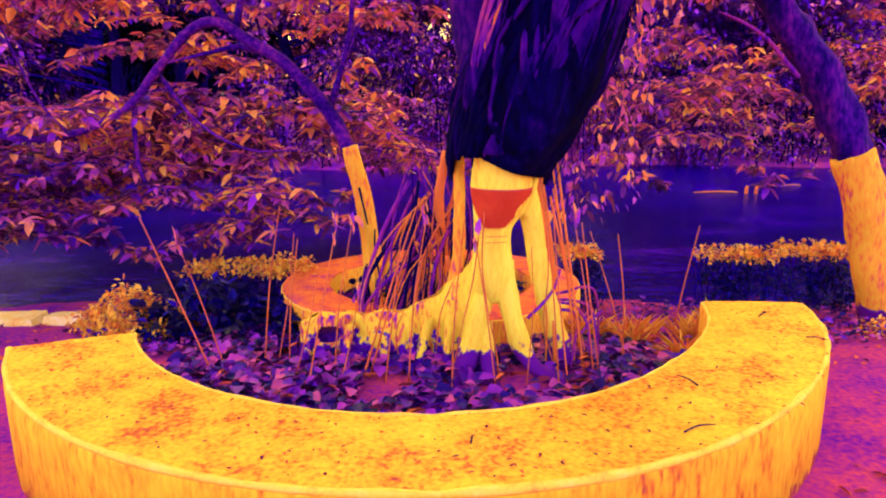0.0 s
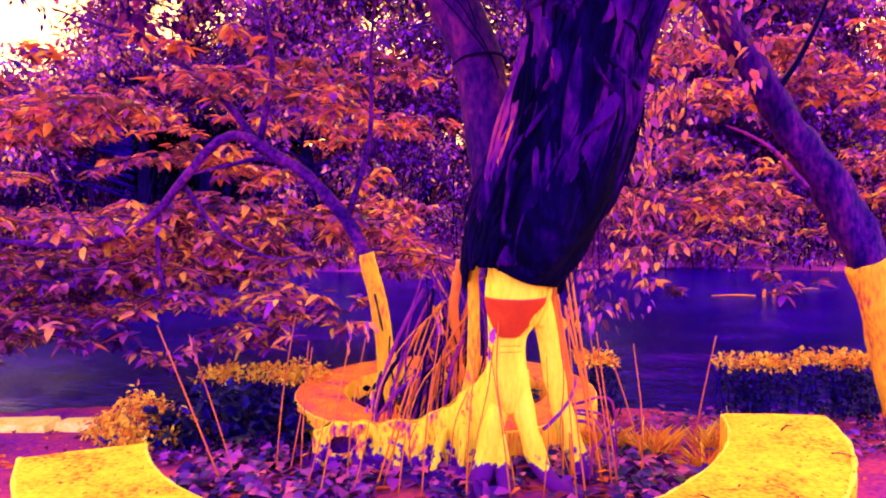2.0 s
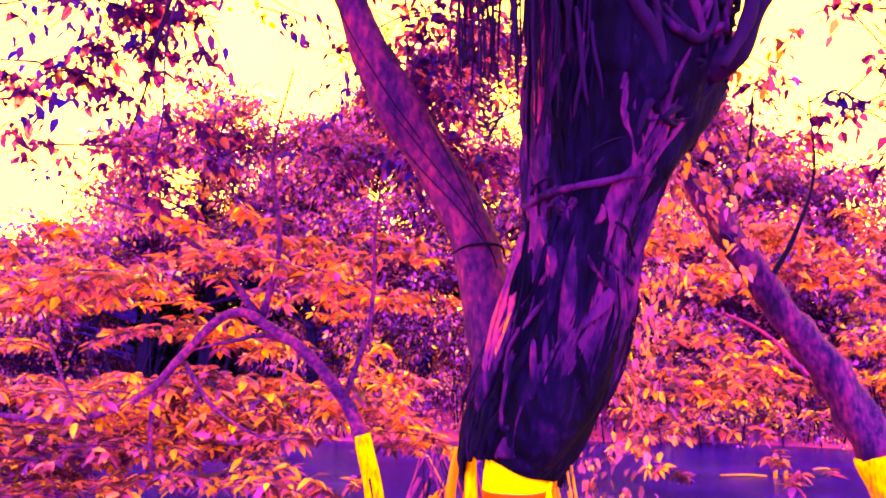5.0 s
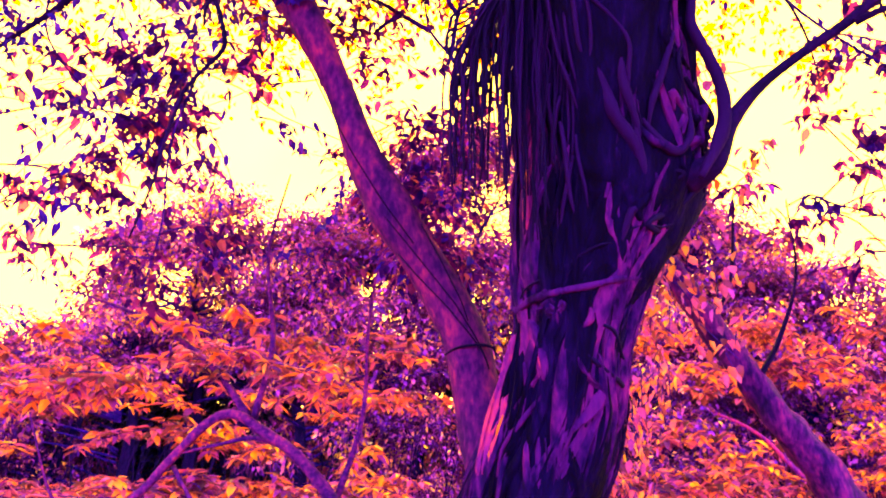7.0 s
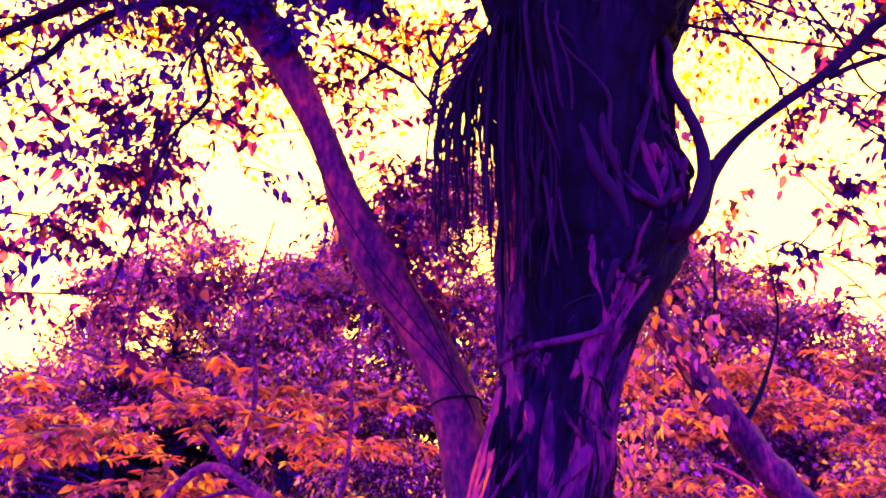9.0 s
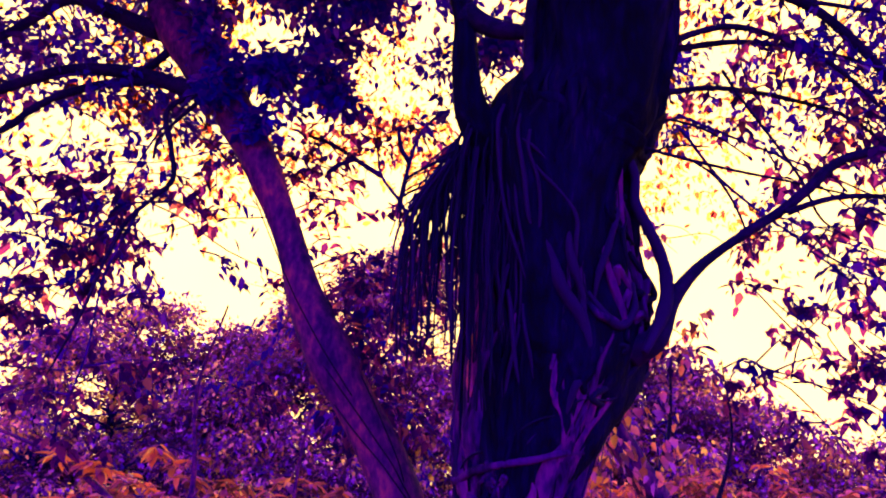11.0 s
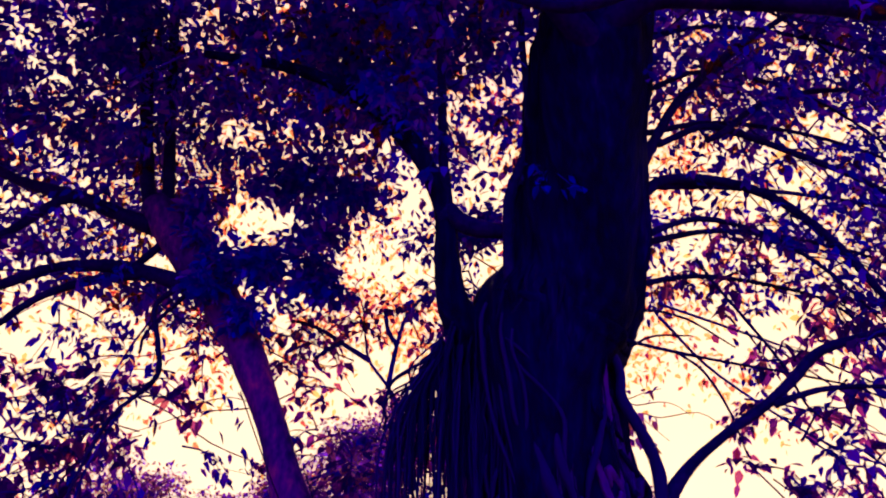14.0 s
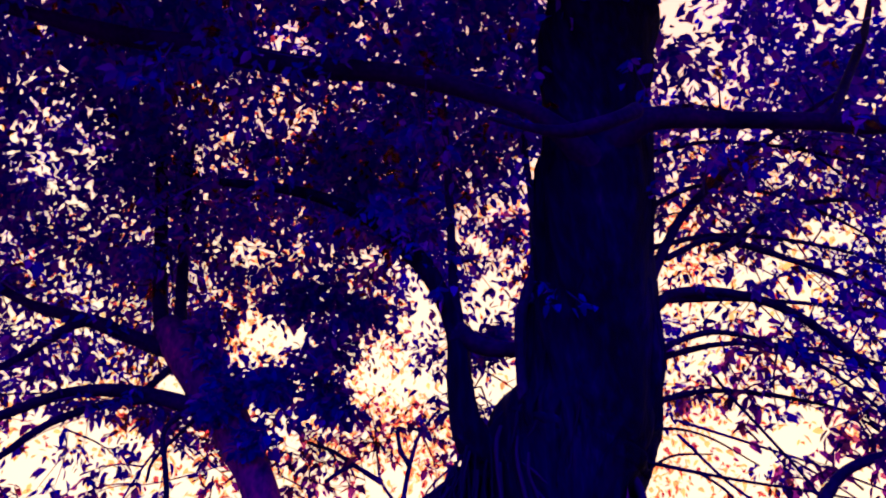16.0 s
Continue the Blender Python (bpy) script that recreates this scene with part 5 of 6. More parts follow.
def fig_crown():
    """Twigs and leaves of the fig: hanging sprays on the side limbs, a close canopy overhead."""
    rng = np.random.default_rng(11)
    leaves, thin, amber, twigs = Leaves(12), Leaves(13), Leaves(14), Tubes()
    anchors = []

    def sprays(line, count, reach, leaf, per, droop=0.8, up=0.0, spread=1.0, glow=None):
        path = smooth_path([(*p, 0.0) for p in line], 8)[:, :3]
        anchors.extend(path)
        for _ in range(round(count * 0.72)):
            p = path[rng.integers(len(path))]
            way = np.array((rng.normal() * spread, rng.normal() * spread * 0.9, rng.normal() * 0.45 + up - 0.15))
            way /= np.linalg.norm(way)
            ln = reach * rng.uniform(0.45, 1.2)
            q = p + way * ln * 0.55 + rng.normal(size=3) * 0.05
            s = q + (way + np.array((0, 0, -0.45))) * ln * 0.5
            twigs.add([(*p, 0.009), (*q, 0.006), (*s, 0.002)], steps=3, seg=4)
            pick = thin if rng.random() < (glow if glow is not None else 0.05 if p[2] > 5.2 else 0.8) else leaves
            pick.spray(q - (q - p) * 0.4, s, per // 2 + 1, leaf, droop=droop)
            pick.rosette(s, 4, leaf, aspect=0.52, droop=0.55)
            for _k in range(2):
                e = q + np.array((rng.normal(), rng.normal(), rng.normal() * 0.4 - 0.2)) * ln * 0.35
                twigs.add([(*q, 0.005), (*e, 0.002)], steps=1, seg=4)
                pick.spray(q, e, per // 4 + 1, leaf * 0.85, droop=droop)
                (amber if p[2] > 5.2 and rng.random() < 0.3 else pick).rosette(e, 3, leaf * 0.9, aspect=0.52, droop=0.55)

    sprays([(-1.8, 4.4, 5.6), (-2.4, 4.4, 5.68), (-3.1, 4.4, 5.4), (-3.9, 4.3, 4.8)], 13, 0.7, 0.12, 10)
    sprays([(-2.2, 4.4, 5.58), (-2.9, 4.4, 5.1), (-3.6, 4.3, 4.4)], 10, 0.6, 0.12, 10)
    sprays([(-2.3, 4.4, 6.25), (-3.2, 4.4, 6.54), (-4.3, 4.3, 7.2)], 20, 0.8, 0.12, 11)
    sprays([(-1.2, 4.4, 5.1), (-1.7, 4.5, 4.8), (-2.4, 4.6, 4.3)], 16, 0.6, 0.13, 9)
    sprays([(-2.1, 4.4, 6.8), (-2.35, 4.35, 8.0), (-2.8, 4.2, 9.6)], 60, 1.0, 0.12, 16, up=0.2)
    sprays([(0.05, 2.9, 5.75), (-0.4, 2.82, 6.15), (-1.3, 2.7, 6.3)], 34, 0.5, 0.10, 12, up=0.15)
    sprays([(0.29, 2.85, 5.8), (0.26, 2.7, 6.7), (0.15, 2.5, 8.0)], 32, 0.5, 0.10, 11)
    sprays([(0.72, 2.7, 5.4), (0.80, 2.5, 6.8)], 16, 0.35, 0.09, 9)
    sprays([(1.7, 2.8, 5.45), (2.4, 2.8, 5.3), (2.9, 2.8, 4.3)], 13, 0.5, 0.10, 8)
    sprays([(1.64, 2.85, 5.1), (2.3, 2.85, 5.0), (2.8, 2.85, 4.4)], 11, 0.45, 0.10, 8)
    sprays([(1.8, 2.6, 5.95), (3.2, 2.4, 7.1)], 17, 0.5, 0.10, 10)
    sprays([(1.95, 2.7, 5.8), (2.7, 2.7, 5.5), (3.4, 2.7, 5.0)], 16, 0.55, 0.10, 9)
    sprays([(2.5, 2.75, 4.3), (3.2, 2.6, 4.4), (3.9, 2.5, 4.5)], 12, 0.5, 0.12, 8)
    sprays([(1.65, 2.1, 6.25), (3.0, 2.06, 6.25), (4.2, 2.0, 6.35)], 28, 0.6, 0.11, 9, up=0.45)
    sprays([(0.4, 2.08, 6.5), (-1.4, 2.05, 6.9), (-3.2, 1.95, 7.3)], 66, 0.6, 0.11, 12, up=0.45)
    for line in ([(-1.9, 4.45, 4.4), (-2.0, 4.6, 4.1), (-2.1, 4.8, 3.6), (-2.3, 5.0, 3.1)],
                 [(-1.6, 4.4, 5.6), (-1.95, 4.6, 5.2), (-2.0, 4.7, 4.9), (-2.2, 4.8, 4.7)],
                 [(-3.0, 4.4, 5.4), (-3.1, 4.5, 4.9), (-2.7, 4.8, 4.4), (-2.2, 5.0, 4.2)],
                 [(1.6, 3.1, 4.75), (2.1, 3.3, 4.7), (2.6, 3.4, 4.5), (3.3, 3.5, 4.2)],
                 [(1.5, 3.1, 4.45), (2.0, 3.4, 4.35), (2.7, 3.6, 4.0), (3.5, 3.8, 3.9)]):
        twigs.add([(*(np.array(p) + rng.normal(size=3) * 0.05), 0.012 - 0.002 * k) for k, p in enumerate(line)], steps=5, seg=6)
        sprays(line[1:], 8, 0.45, 0.12, 8)
    for z0, x0, reach, rise in ((4.75, 1.45, 1.7, 0.15), (5.0, 1.5, 2.2, 0.2), (5.7, 1.55, 2.3, 0.25), (6.0, 1.6, 1.9, 0.35), (6.4, 1.65, 2.4, 0.3), (6.6, 1.65, 1.6, 0.45), (5.35, 1.5, 2.6, 0.12)):
        y0 = front_y(z0) + 0.35
        line = [(x0, y0, z0), (x0 + reach * 0.25, y0 + 0.1, z0 + rise), (x0 + reach * 0.55, y0 + 0.15, z0 + rise * 0.9), (x0 + reach * 0.8, y0 + 0.2, z0 + rise * 0.1), (x0 + reach, y0 + 0.25, z0 - 0.45)]
        tube("branch", [(*p, 0.022 - 0.004 * k) for k, p in enumerate(line)], M_LIMB, FIG, "thin arching branch", steps=6, seg=7, lump=0.2, freq=8)
        sprays(line[1:], 9, 0.4, 0.10, 8)
    for line, n in (([(-5.4, 7.2, 5.6), (-4.0, 7.1, 5.75), (-2.6, 7.0, 5.4)], 12), ([(-5.6, 6.6, 4.7), (-4.4, 6.6, 4.75), (-3.2, 6.6, 4.5)], 11), ([(-5.0, 7.6, 4.2), (-3.4, 7.4, 4.1)], 8),
                    ([(-5.2, 6.0, 6.6), (-3.4, 6.0, 6.7), (-2.0, 6.0, 6.3)], 14), ([(-2.4, 7.0, 6.8), (-1.2, 6.8, 6.5), (-0.4, 6.6, 6.1)], 12), ([(-1.3, 7.0, 5.0), (-0.5, 6.9, 5.4), (0.2, 6.8, 5.2)], 8)):
        twigs.add([(*p, 0.014 - 0.003 * k) for k, p in enumerate(line)], steps=5, seg=6)
        sprays(line, n, 0.5, 0.14, 9)
    sprays([(-0.85, 6.2, 4.9), (-0.35, 6.2, 4.6), (0.15, 6.2, 4.3)], 15, 0.75, 0.11, 8)
    sprays([(-2.7, 6.8, 3.9), (-2.0, 6.8, 4.0), (-1.3, 6.8, 3.8)], 18, 0.45, 0.13, 9)
    sprays([(-0.55, 6.2, 4.3), (-0.1, 6.2, 3.8), (0.35, 6.0, 3.3)], 18, 0.4, 0.11, 9)
    sprays([(0.55, 4.3, 5.2), (0.6, 4.3, 5.9), (0.45, 4.2, 6.6)], 26, 0.45, 0.10, 9)
    sprays([(-1.5, 4.6, 4.3), (-2.6, 4.8, 4.0), (-3.3, 5.0, 3.9)], 14, 0.45, 0.14, 9)
    # a bare forking twig between the two limbs, and loose sprays against the sky
    for line in ([(0.24, 4.8, 4.4), (0.18, 4.8, 4.58), (0.07, 4.8, 4.77), (-0.01, 4.85, 4.95), (-0.17, 4.9, 5.20), (-0.22, 4.9, 5.45), (-0.26, 4.9, 5.73), (-0.35, 4.9, 5.97)], [(-0.17, 4.9, 5.20), (-0.40, 4.9, 5.35), (-0.60, 4.9, 5.48), (-0.80, 4.9, 5.55)],
                 [(-0.01, 4.9, 4.95), (0.05, 4.9, 5.35), (0.13, 4.9, 5.64), (0.30, 4.9, 5.89)], [(-0.40, 4.9, 5.35), (-0.50, 4.9, 5.3), (-0.62, 4.9, 5.2)], [(0.05, 4.9, 5.35), (-0.03, 4.9, 5.5), (-0.06, 4.9, 5.7)]):
        twigs.add([(*p, 0.024 - 0.0028 * k) for k, p in enumerate(line)], steps=5, seg=6)
    # all see-through here, the sun's glare put into the leaf tint
    sprays([(-0.75, 4.9, 5.5), (-0.3, 4.9, 5.5), (0.2, 4.9, 5.7)], 22, 0.40, 0.115, 5, glow=1.0)
    sprays([(-0.5, 4.8, 4.5), (-0.7, 4.8, 4.9), (-0.75, 4.9, 5.3)], 11, 0.30, 0.115, 5, glow=1.0)
    sprays([(-0.3, 4.7, 4.3), (0.1, 4.7, 4.4), (-0.1, 4.8, 4.9)], 12, 0.27, 0.115, 5, glow=1.0)
    sprays([(-2.95, 4.8, 4.95), (-2.3, 4.8, 4.9), (-1.65, 4.8, 4.75)], 11, 0.36, 0.11, 8)
    sprays([(-2.5, 4.8, 4.35), (-1.35, 4.8, 4.4)], 9, 0.36, 0.11, 8)
    sprays([(2.55, 4.8, 5.0), (3.9, 4.8, 4.75)], 9, 0.36, 0.11, 8)
    sprays([(2.8, 4.8, 4.35), (3.75, 4.8, 3.85)], 8, 0.36, 0.12, 8)
    sprays([(1.6, 4.9, 3.6), (1.72, 4.8, 4.2), (1.55, 4.6, 4.7)], 16, 0.32, 0.10, 8)
    sprays([(2.1, 5.0, 3.6), (2.7, 5.0, 3.75), (3.3, 5.0, 3.6)], 10, 0.38, 0.12, 9)
    sprays([(3.0, 4.5, 3.6), (4.6, 4.5, 3.9)], 10, 0.5, 0.14, 9)
    sprays([(2.6, 4.4, 3.2), (4.0, 4.6, 3.3)], 8, 0.4, 0.13, 8)
    # the close canopy overhead; its unseen part behind the camera is kept to block light
    for _ in range(3500):
        x, y = rng.uniform(-7.5, 7.5), rng.uniform(-3.0, 8.5)
        z = 9.3 + rng.normal() * 0.8 - 0.02 * x * x - 0.10 * max(y - 3.0, 0)
        if noise.noise(Vector((x * 0.75, y * 0.75, 2.0))) < (-0.45 if y < 1.6 else -0.36 if x < 1.2 else 0.06) or z < 6.5:
            continue
        far = max(0.0, (y - 4.5) / 5.0)
        if rng.random() < far:
            continue
        mass = noise.noise(Vector((x * 0.55 + 4.0, y * 0.55, 6.0)))
        if mass > -0.12:
            leaves.cloud((x, y, z), (0.40, 0.40, 0.24), 48 if y > 5.2 else (78 if x < -1.5 else 84) if y > 0.3 else 40, 0.125, aspect=0.55, droop=0.6)
        else:
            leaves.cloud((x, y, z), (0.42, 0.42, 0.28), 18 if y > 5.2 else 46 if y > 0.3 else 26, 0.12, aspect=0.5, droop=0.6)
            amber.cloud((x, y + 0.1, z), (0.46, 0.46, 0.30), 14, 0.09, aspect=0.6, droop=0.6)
    for _ in range(560):
        x, y = rng.uniform(-5.0, 5.0), rng.uniform(-2.0, 2.4)
        if noise.noise(Vector((x * 0.9, y * 0.9, 8.0))) > -0.05:
            leaves.cloud((x, y, 7.6 + rng.normal() * 0.25), (0.3, 0.3, 0.2), 20, 0.13, aspect=0.55, droop=0.6)
    # heavy leaf masses beside the middle limb
    y = 4.2
    for x, z, r, n in LOW_MASSES + HIGH_MASSES:
        for _k in range(5):
            o = rng.normal(size=3) * r * 0.42
            leaves.cloud((x + o[0], y + o[1], z + o[2]), (r * 0.75, r * 0.7, r * 0.6), int(n * 0.42), 0.10, aspect=0.55, droop=0.4, spread=0.8)
    # see-through amber leaves added behind, imitating the orange fringe round sky gaps
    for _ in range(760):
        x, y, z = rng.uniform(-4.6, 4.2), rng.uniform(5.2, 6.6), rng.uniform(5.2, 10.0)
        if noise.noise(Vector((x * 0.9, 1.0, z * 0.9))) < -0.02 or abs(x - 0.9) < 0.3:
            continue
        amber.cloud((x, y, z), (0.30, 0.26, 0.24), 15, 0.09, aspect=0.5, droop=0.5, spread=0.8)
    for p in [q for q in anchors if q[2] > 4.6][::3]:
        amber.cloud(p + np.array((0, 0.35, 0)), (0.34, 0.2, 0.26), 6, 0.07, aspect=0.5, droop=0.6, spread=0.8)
    # mostly see-through leaves, their tint standing in for glare round the sun
    for x, y, z, r in ((-0.38, 4.6, 3.65, 0.25), (-0.20, 4.6, 4.05, 0.22), (-0.05, 4.5, 3.6, 0.25), (0.12, 4.5, 4.0, 0.2), (-0.25, 4.6, 3.2, 0.25), (0.1, 4.5, 3.1, 0.2)):
        leaves.cloud((x, y, z), (r, r, r), int(90 * r), 0.09, aspect=0.55, droop=0.6)
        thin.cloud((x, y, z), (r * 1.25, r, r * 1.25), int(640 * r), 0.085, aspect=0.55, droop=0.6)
    # a net of fine bare twigs on the thinner side
    right = [p for p in anchors if p[0] > 1.3 and p[2] > 3.6]
    left = [p for p in anchors if p[0] < -0.6 and p[2] > 4.0]
    for _ in range(110):
        p = right[rng.integers(len(right))]
        way = np.array((rng.uniform(0.5, 1.0), rng.normal() * 0.35, rng.normal() * 0.45))
        ln = rng.uniform(0.6, 1.9)
        pts = [(*(p + way * ln * u + np.array((0, 0, -0.35 * ln * u * u)) + rng.normal(size=3) * 0.03), 0.008 - 0.005 * u) for u in np.linspace(0, 1, 6)]
        twigs.add(pts, steps=3, seg=4)
        if rng.random() < 0.35:
            leaves.spray(pts[3][:3], pts[5][:3], 6, 0.10)
    for _ in range(50):
        p = left[rng.integers(len(left))]
        way = np.array((rng.normal(), rng.normal() * 0.35, -rng.uniform(0.1, 0.9)))
        ln = rng.uniform(0.5, 1.3)
        pts = [(*(p + way * ln * u + rng.normal(size=3) * 0.03), 0.008 - 0.005 * u) for u in np.linspace(0, 1, 5)]
        twigs.add(pts, steps=3, seg=4)
        leaves.spray(pts[1][:3], pts[4][:3], 8, 0.11)
    # the openings spread from a point beside the late camera position
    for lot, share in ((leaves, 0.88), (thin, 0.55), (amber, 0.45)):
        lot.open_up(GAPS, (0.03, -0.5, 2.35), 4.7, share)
    thin.object("tinted_sheer_leaves", M_LEAF_THIN, FIG, "thin leaves with the sky's glow put into their tint", "stuff")
    amber.object("amber_fringe_leaves", M_LEAF_AMBER, FIG, "small amber-tinted leaves added for the orange fringe of sky gaps", "stuff")
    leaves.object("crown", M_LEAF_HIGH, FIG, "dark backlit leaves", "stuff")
    tagged(twigs.object("twig_mass", M_TWIG, FIG, "thin dark twigs"), kind="stuff")


fig_crown()


# ---- the arched tree and the leaning tree at the water ----
def build_arched_tree():
    t = thing("arched_tree", "slender arched tree with limewashed foot, bowing over the pond", "tree")
    tube("trunk_foot", [(-0.50, 5.60, -0.3, 0.10), (-0.55, 5.60, 0.06, 0.082), (-0.58, 5.60, 0.31, 0.076), (-0.61, 5.60, 0.63, 0.073), (-0.67, 5.60, 0.99, 0.068), (-0.745, 5.61, 1.26, 0.062)], M_LIME_OLD, t, "limewashed trunk foot", steps=6, seg=16, lump=0.2, freq=5, flute=0.08, ribs=3)
    tube("trunk", [(-0.74, 5.61, 1.24, 0.060), (-0.86, 5.65, 1.48, 0.056), (-1.03, 5.65, 1.70, 0.052), (-1.25, 5.65, 1.92, 0.047), (-1.48, 5.65, 2.06, 0.043), (-1.72, 5.65, 2.20, 0.040), (-1.94, 5.65, 2.13, 0.037), (-2.22, 5.65, 1.83, 0.035), (-2.42, 5.65, 1.60, 0.032), (-2.68, 5.65, 1.44, 0.028), (-3.10, 5.65, 1.33, 0.031), (-3.55, 5.65, 1.36, 0.022), (-4.2, 5.65, 1.45, 0.01)],
         M_BARK_WARM, t, "purple-brown bark", steps=6, seg=12, lump=0.15, freq=6)
    for pts in ([(-0.545, 5.52, 0.62), (-0.55, 5.52, 0.45), (-0.525, 5.51, 0.30), (-0.51, 5.51, 0.14), (-0.49, 5.5, -0.02)], [(-0.66, 5.52, 0.95), (-0.63, 5.52, 0.8), (-0.60, 5.52, 0.66)], [(-0.615, 5.53, 0.34), (-0.62, 5.53, 0.22), (-0.60, 5.52, 0.08)]):
        tube("bark_crack", [(*p, 0.008) for p in pts], M_STRAND, t, "dark crack in the limewash", steps=4, seg=6, lump=0.5, freq=14)
    tube("bark_strip", [(-0.625, 5.56, 0.32, 0.012), (-0.63, 5.55, 0.2, 0.03), (-0.61, 5.55, 0.06, 0.035), (-0.59, 5.55, -0.2, 0.04)], M_BARK_WARM, t, "bare bark at the foot", steps=5, seg=10, lump=0.3, freq=9)
    def bough(pts):
        tube("branch", pts, M_BARK_WARM, t, "thin bowed branch", steps=5, seg=7, lump=0.15, freq=9)

    bough([(-1.26, 5.74, 1.93, 0.03), (-1.56, 5.7, 2.02, 0.022), (-1.82, 5.65, 1.97, 0.016), (-2.1, 5.6, 1.9, 0.008)])
    bough([(-2.42, 5.7, 1.58, 0.022), (-2.44, 5.7, 1.3, 0.02), (-2.40, 5.7, 1.0, 0.017), (-2.22, 5.68, 0.80, 0.010), (-1.7, 5.6, 0.72, 0.006)])
    bough([(-1.65, 5.75, 2.19, 0.035), (-2.0, 5.8, 2.6, 0.03), (-2.6, 5.9, 3.0, 0.02), (-3.4, 6.0, 3.3, 0.01)])
    bough([(-1.6, 5.75, 2.17, 0.03), (-1.5, 5.8, 2.8, 0.024), (-1.62, 5.9, 3.6, 0.016), (-1.5, 6.0, 4.4, 0.008)])
    bough([(-0.9, 5.75, 1.55, 0.03), (-0.72, 5.8, 2.2, 0.022), (-0.70, 5.9, 3.1, 0.015), (-0.55, 6.0, 4.2, 0.007)])
    bough([(-2.2, 5.7, 1.8, 0.02), (-1.9, 5.6, 1.45, 0.014), (-1.5, 5.5, 1.25, 0.01), (-1.1, 5.4, 1.25, 0.005)])
    bough([(-2.9, 5.7, 1.31, 0.016), (-3.1, 5.6, 1.6, 0.012), (-3.3, 5.5, 2.2, 0.007)])
    rng = np.random.default_rng(21)
    leaves, twigs = Leaves(22), Tubes()
    for _ in range(620):
        x = rng.uniform(-5.6, -0.6)
        y = 5.25 + 3.7 * rng.random()
        layer = rng.choice([0.45, 0.85, 1.2, 1.6, 2.05, 2.55, 3.0], p=[0.08, 0.19, 0.25, 0.23, 0.12, 0.08, 0.05])
        z = layer + 0.10 * math.sin(x * 2.1 + y) + rng.normal() * 0.035
        if x > -1.5 and (z < 0.9 or y < 5.8):
            continue
        if noise.noise(Vector((x * 0.9, y * 0.5, z * 1.3))) < (-0.04 if y > 5.9 else 0.12):
            continue
        a = rng.uniform(-0.6, 0.6) + (math.pi if rng.random() < 0.5 else 0)
        ln = rng.uniform(0.3, 0.8)
        for k in range(rng.integers(5, 9)):
            u = (k + 0.5) / 6
            tip = np.array((x + math.cos(a) * ln * u, y + math.sin(a) * ln * u, z - 0.12 * u * u)) + rng.normal(size=3) * np.array((0.08, 0.08, 0.03))
            leaves.rosette(tip, 9, 0.155, aspect=0.38, droop=0.3)
        twigs.add([(x, y, z, 0.006), (*((np.array((x, y, z)) + tip) / 2 + np.array((0, 0, 0.04))), 0.005), (*tip, 0.002)], steps=2, seg=4)
    leaves.object("crown", M_LEAF, t, "drooping pointed leaves, light and shade put into their colour")
    tagged(twigs.object("twig_mass", M_TWIG, t, "thin twigs"), kind="stuff")


build_arched_tree()


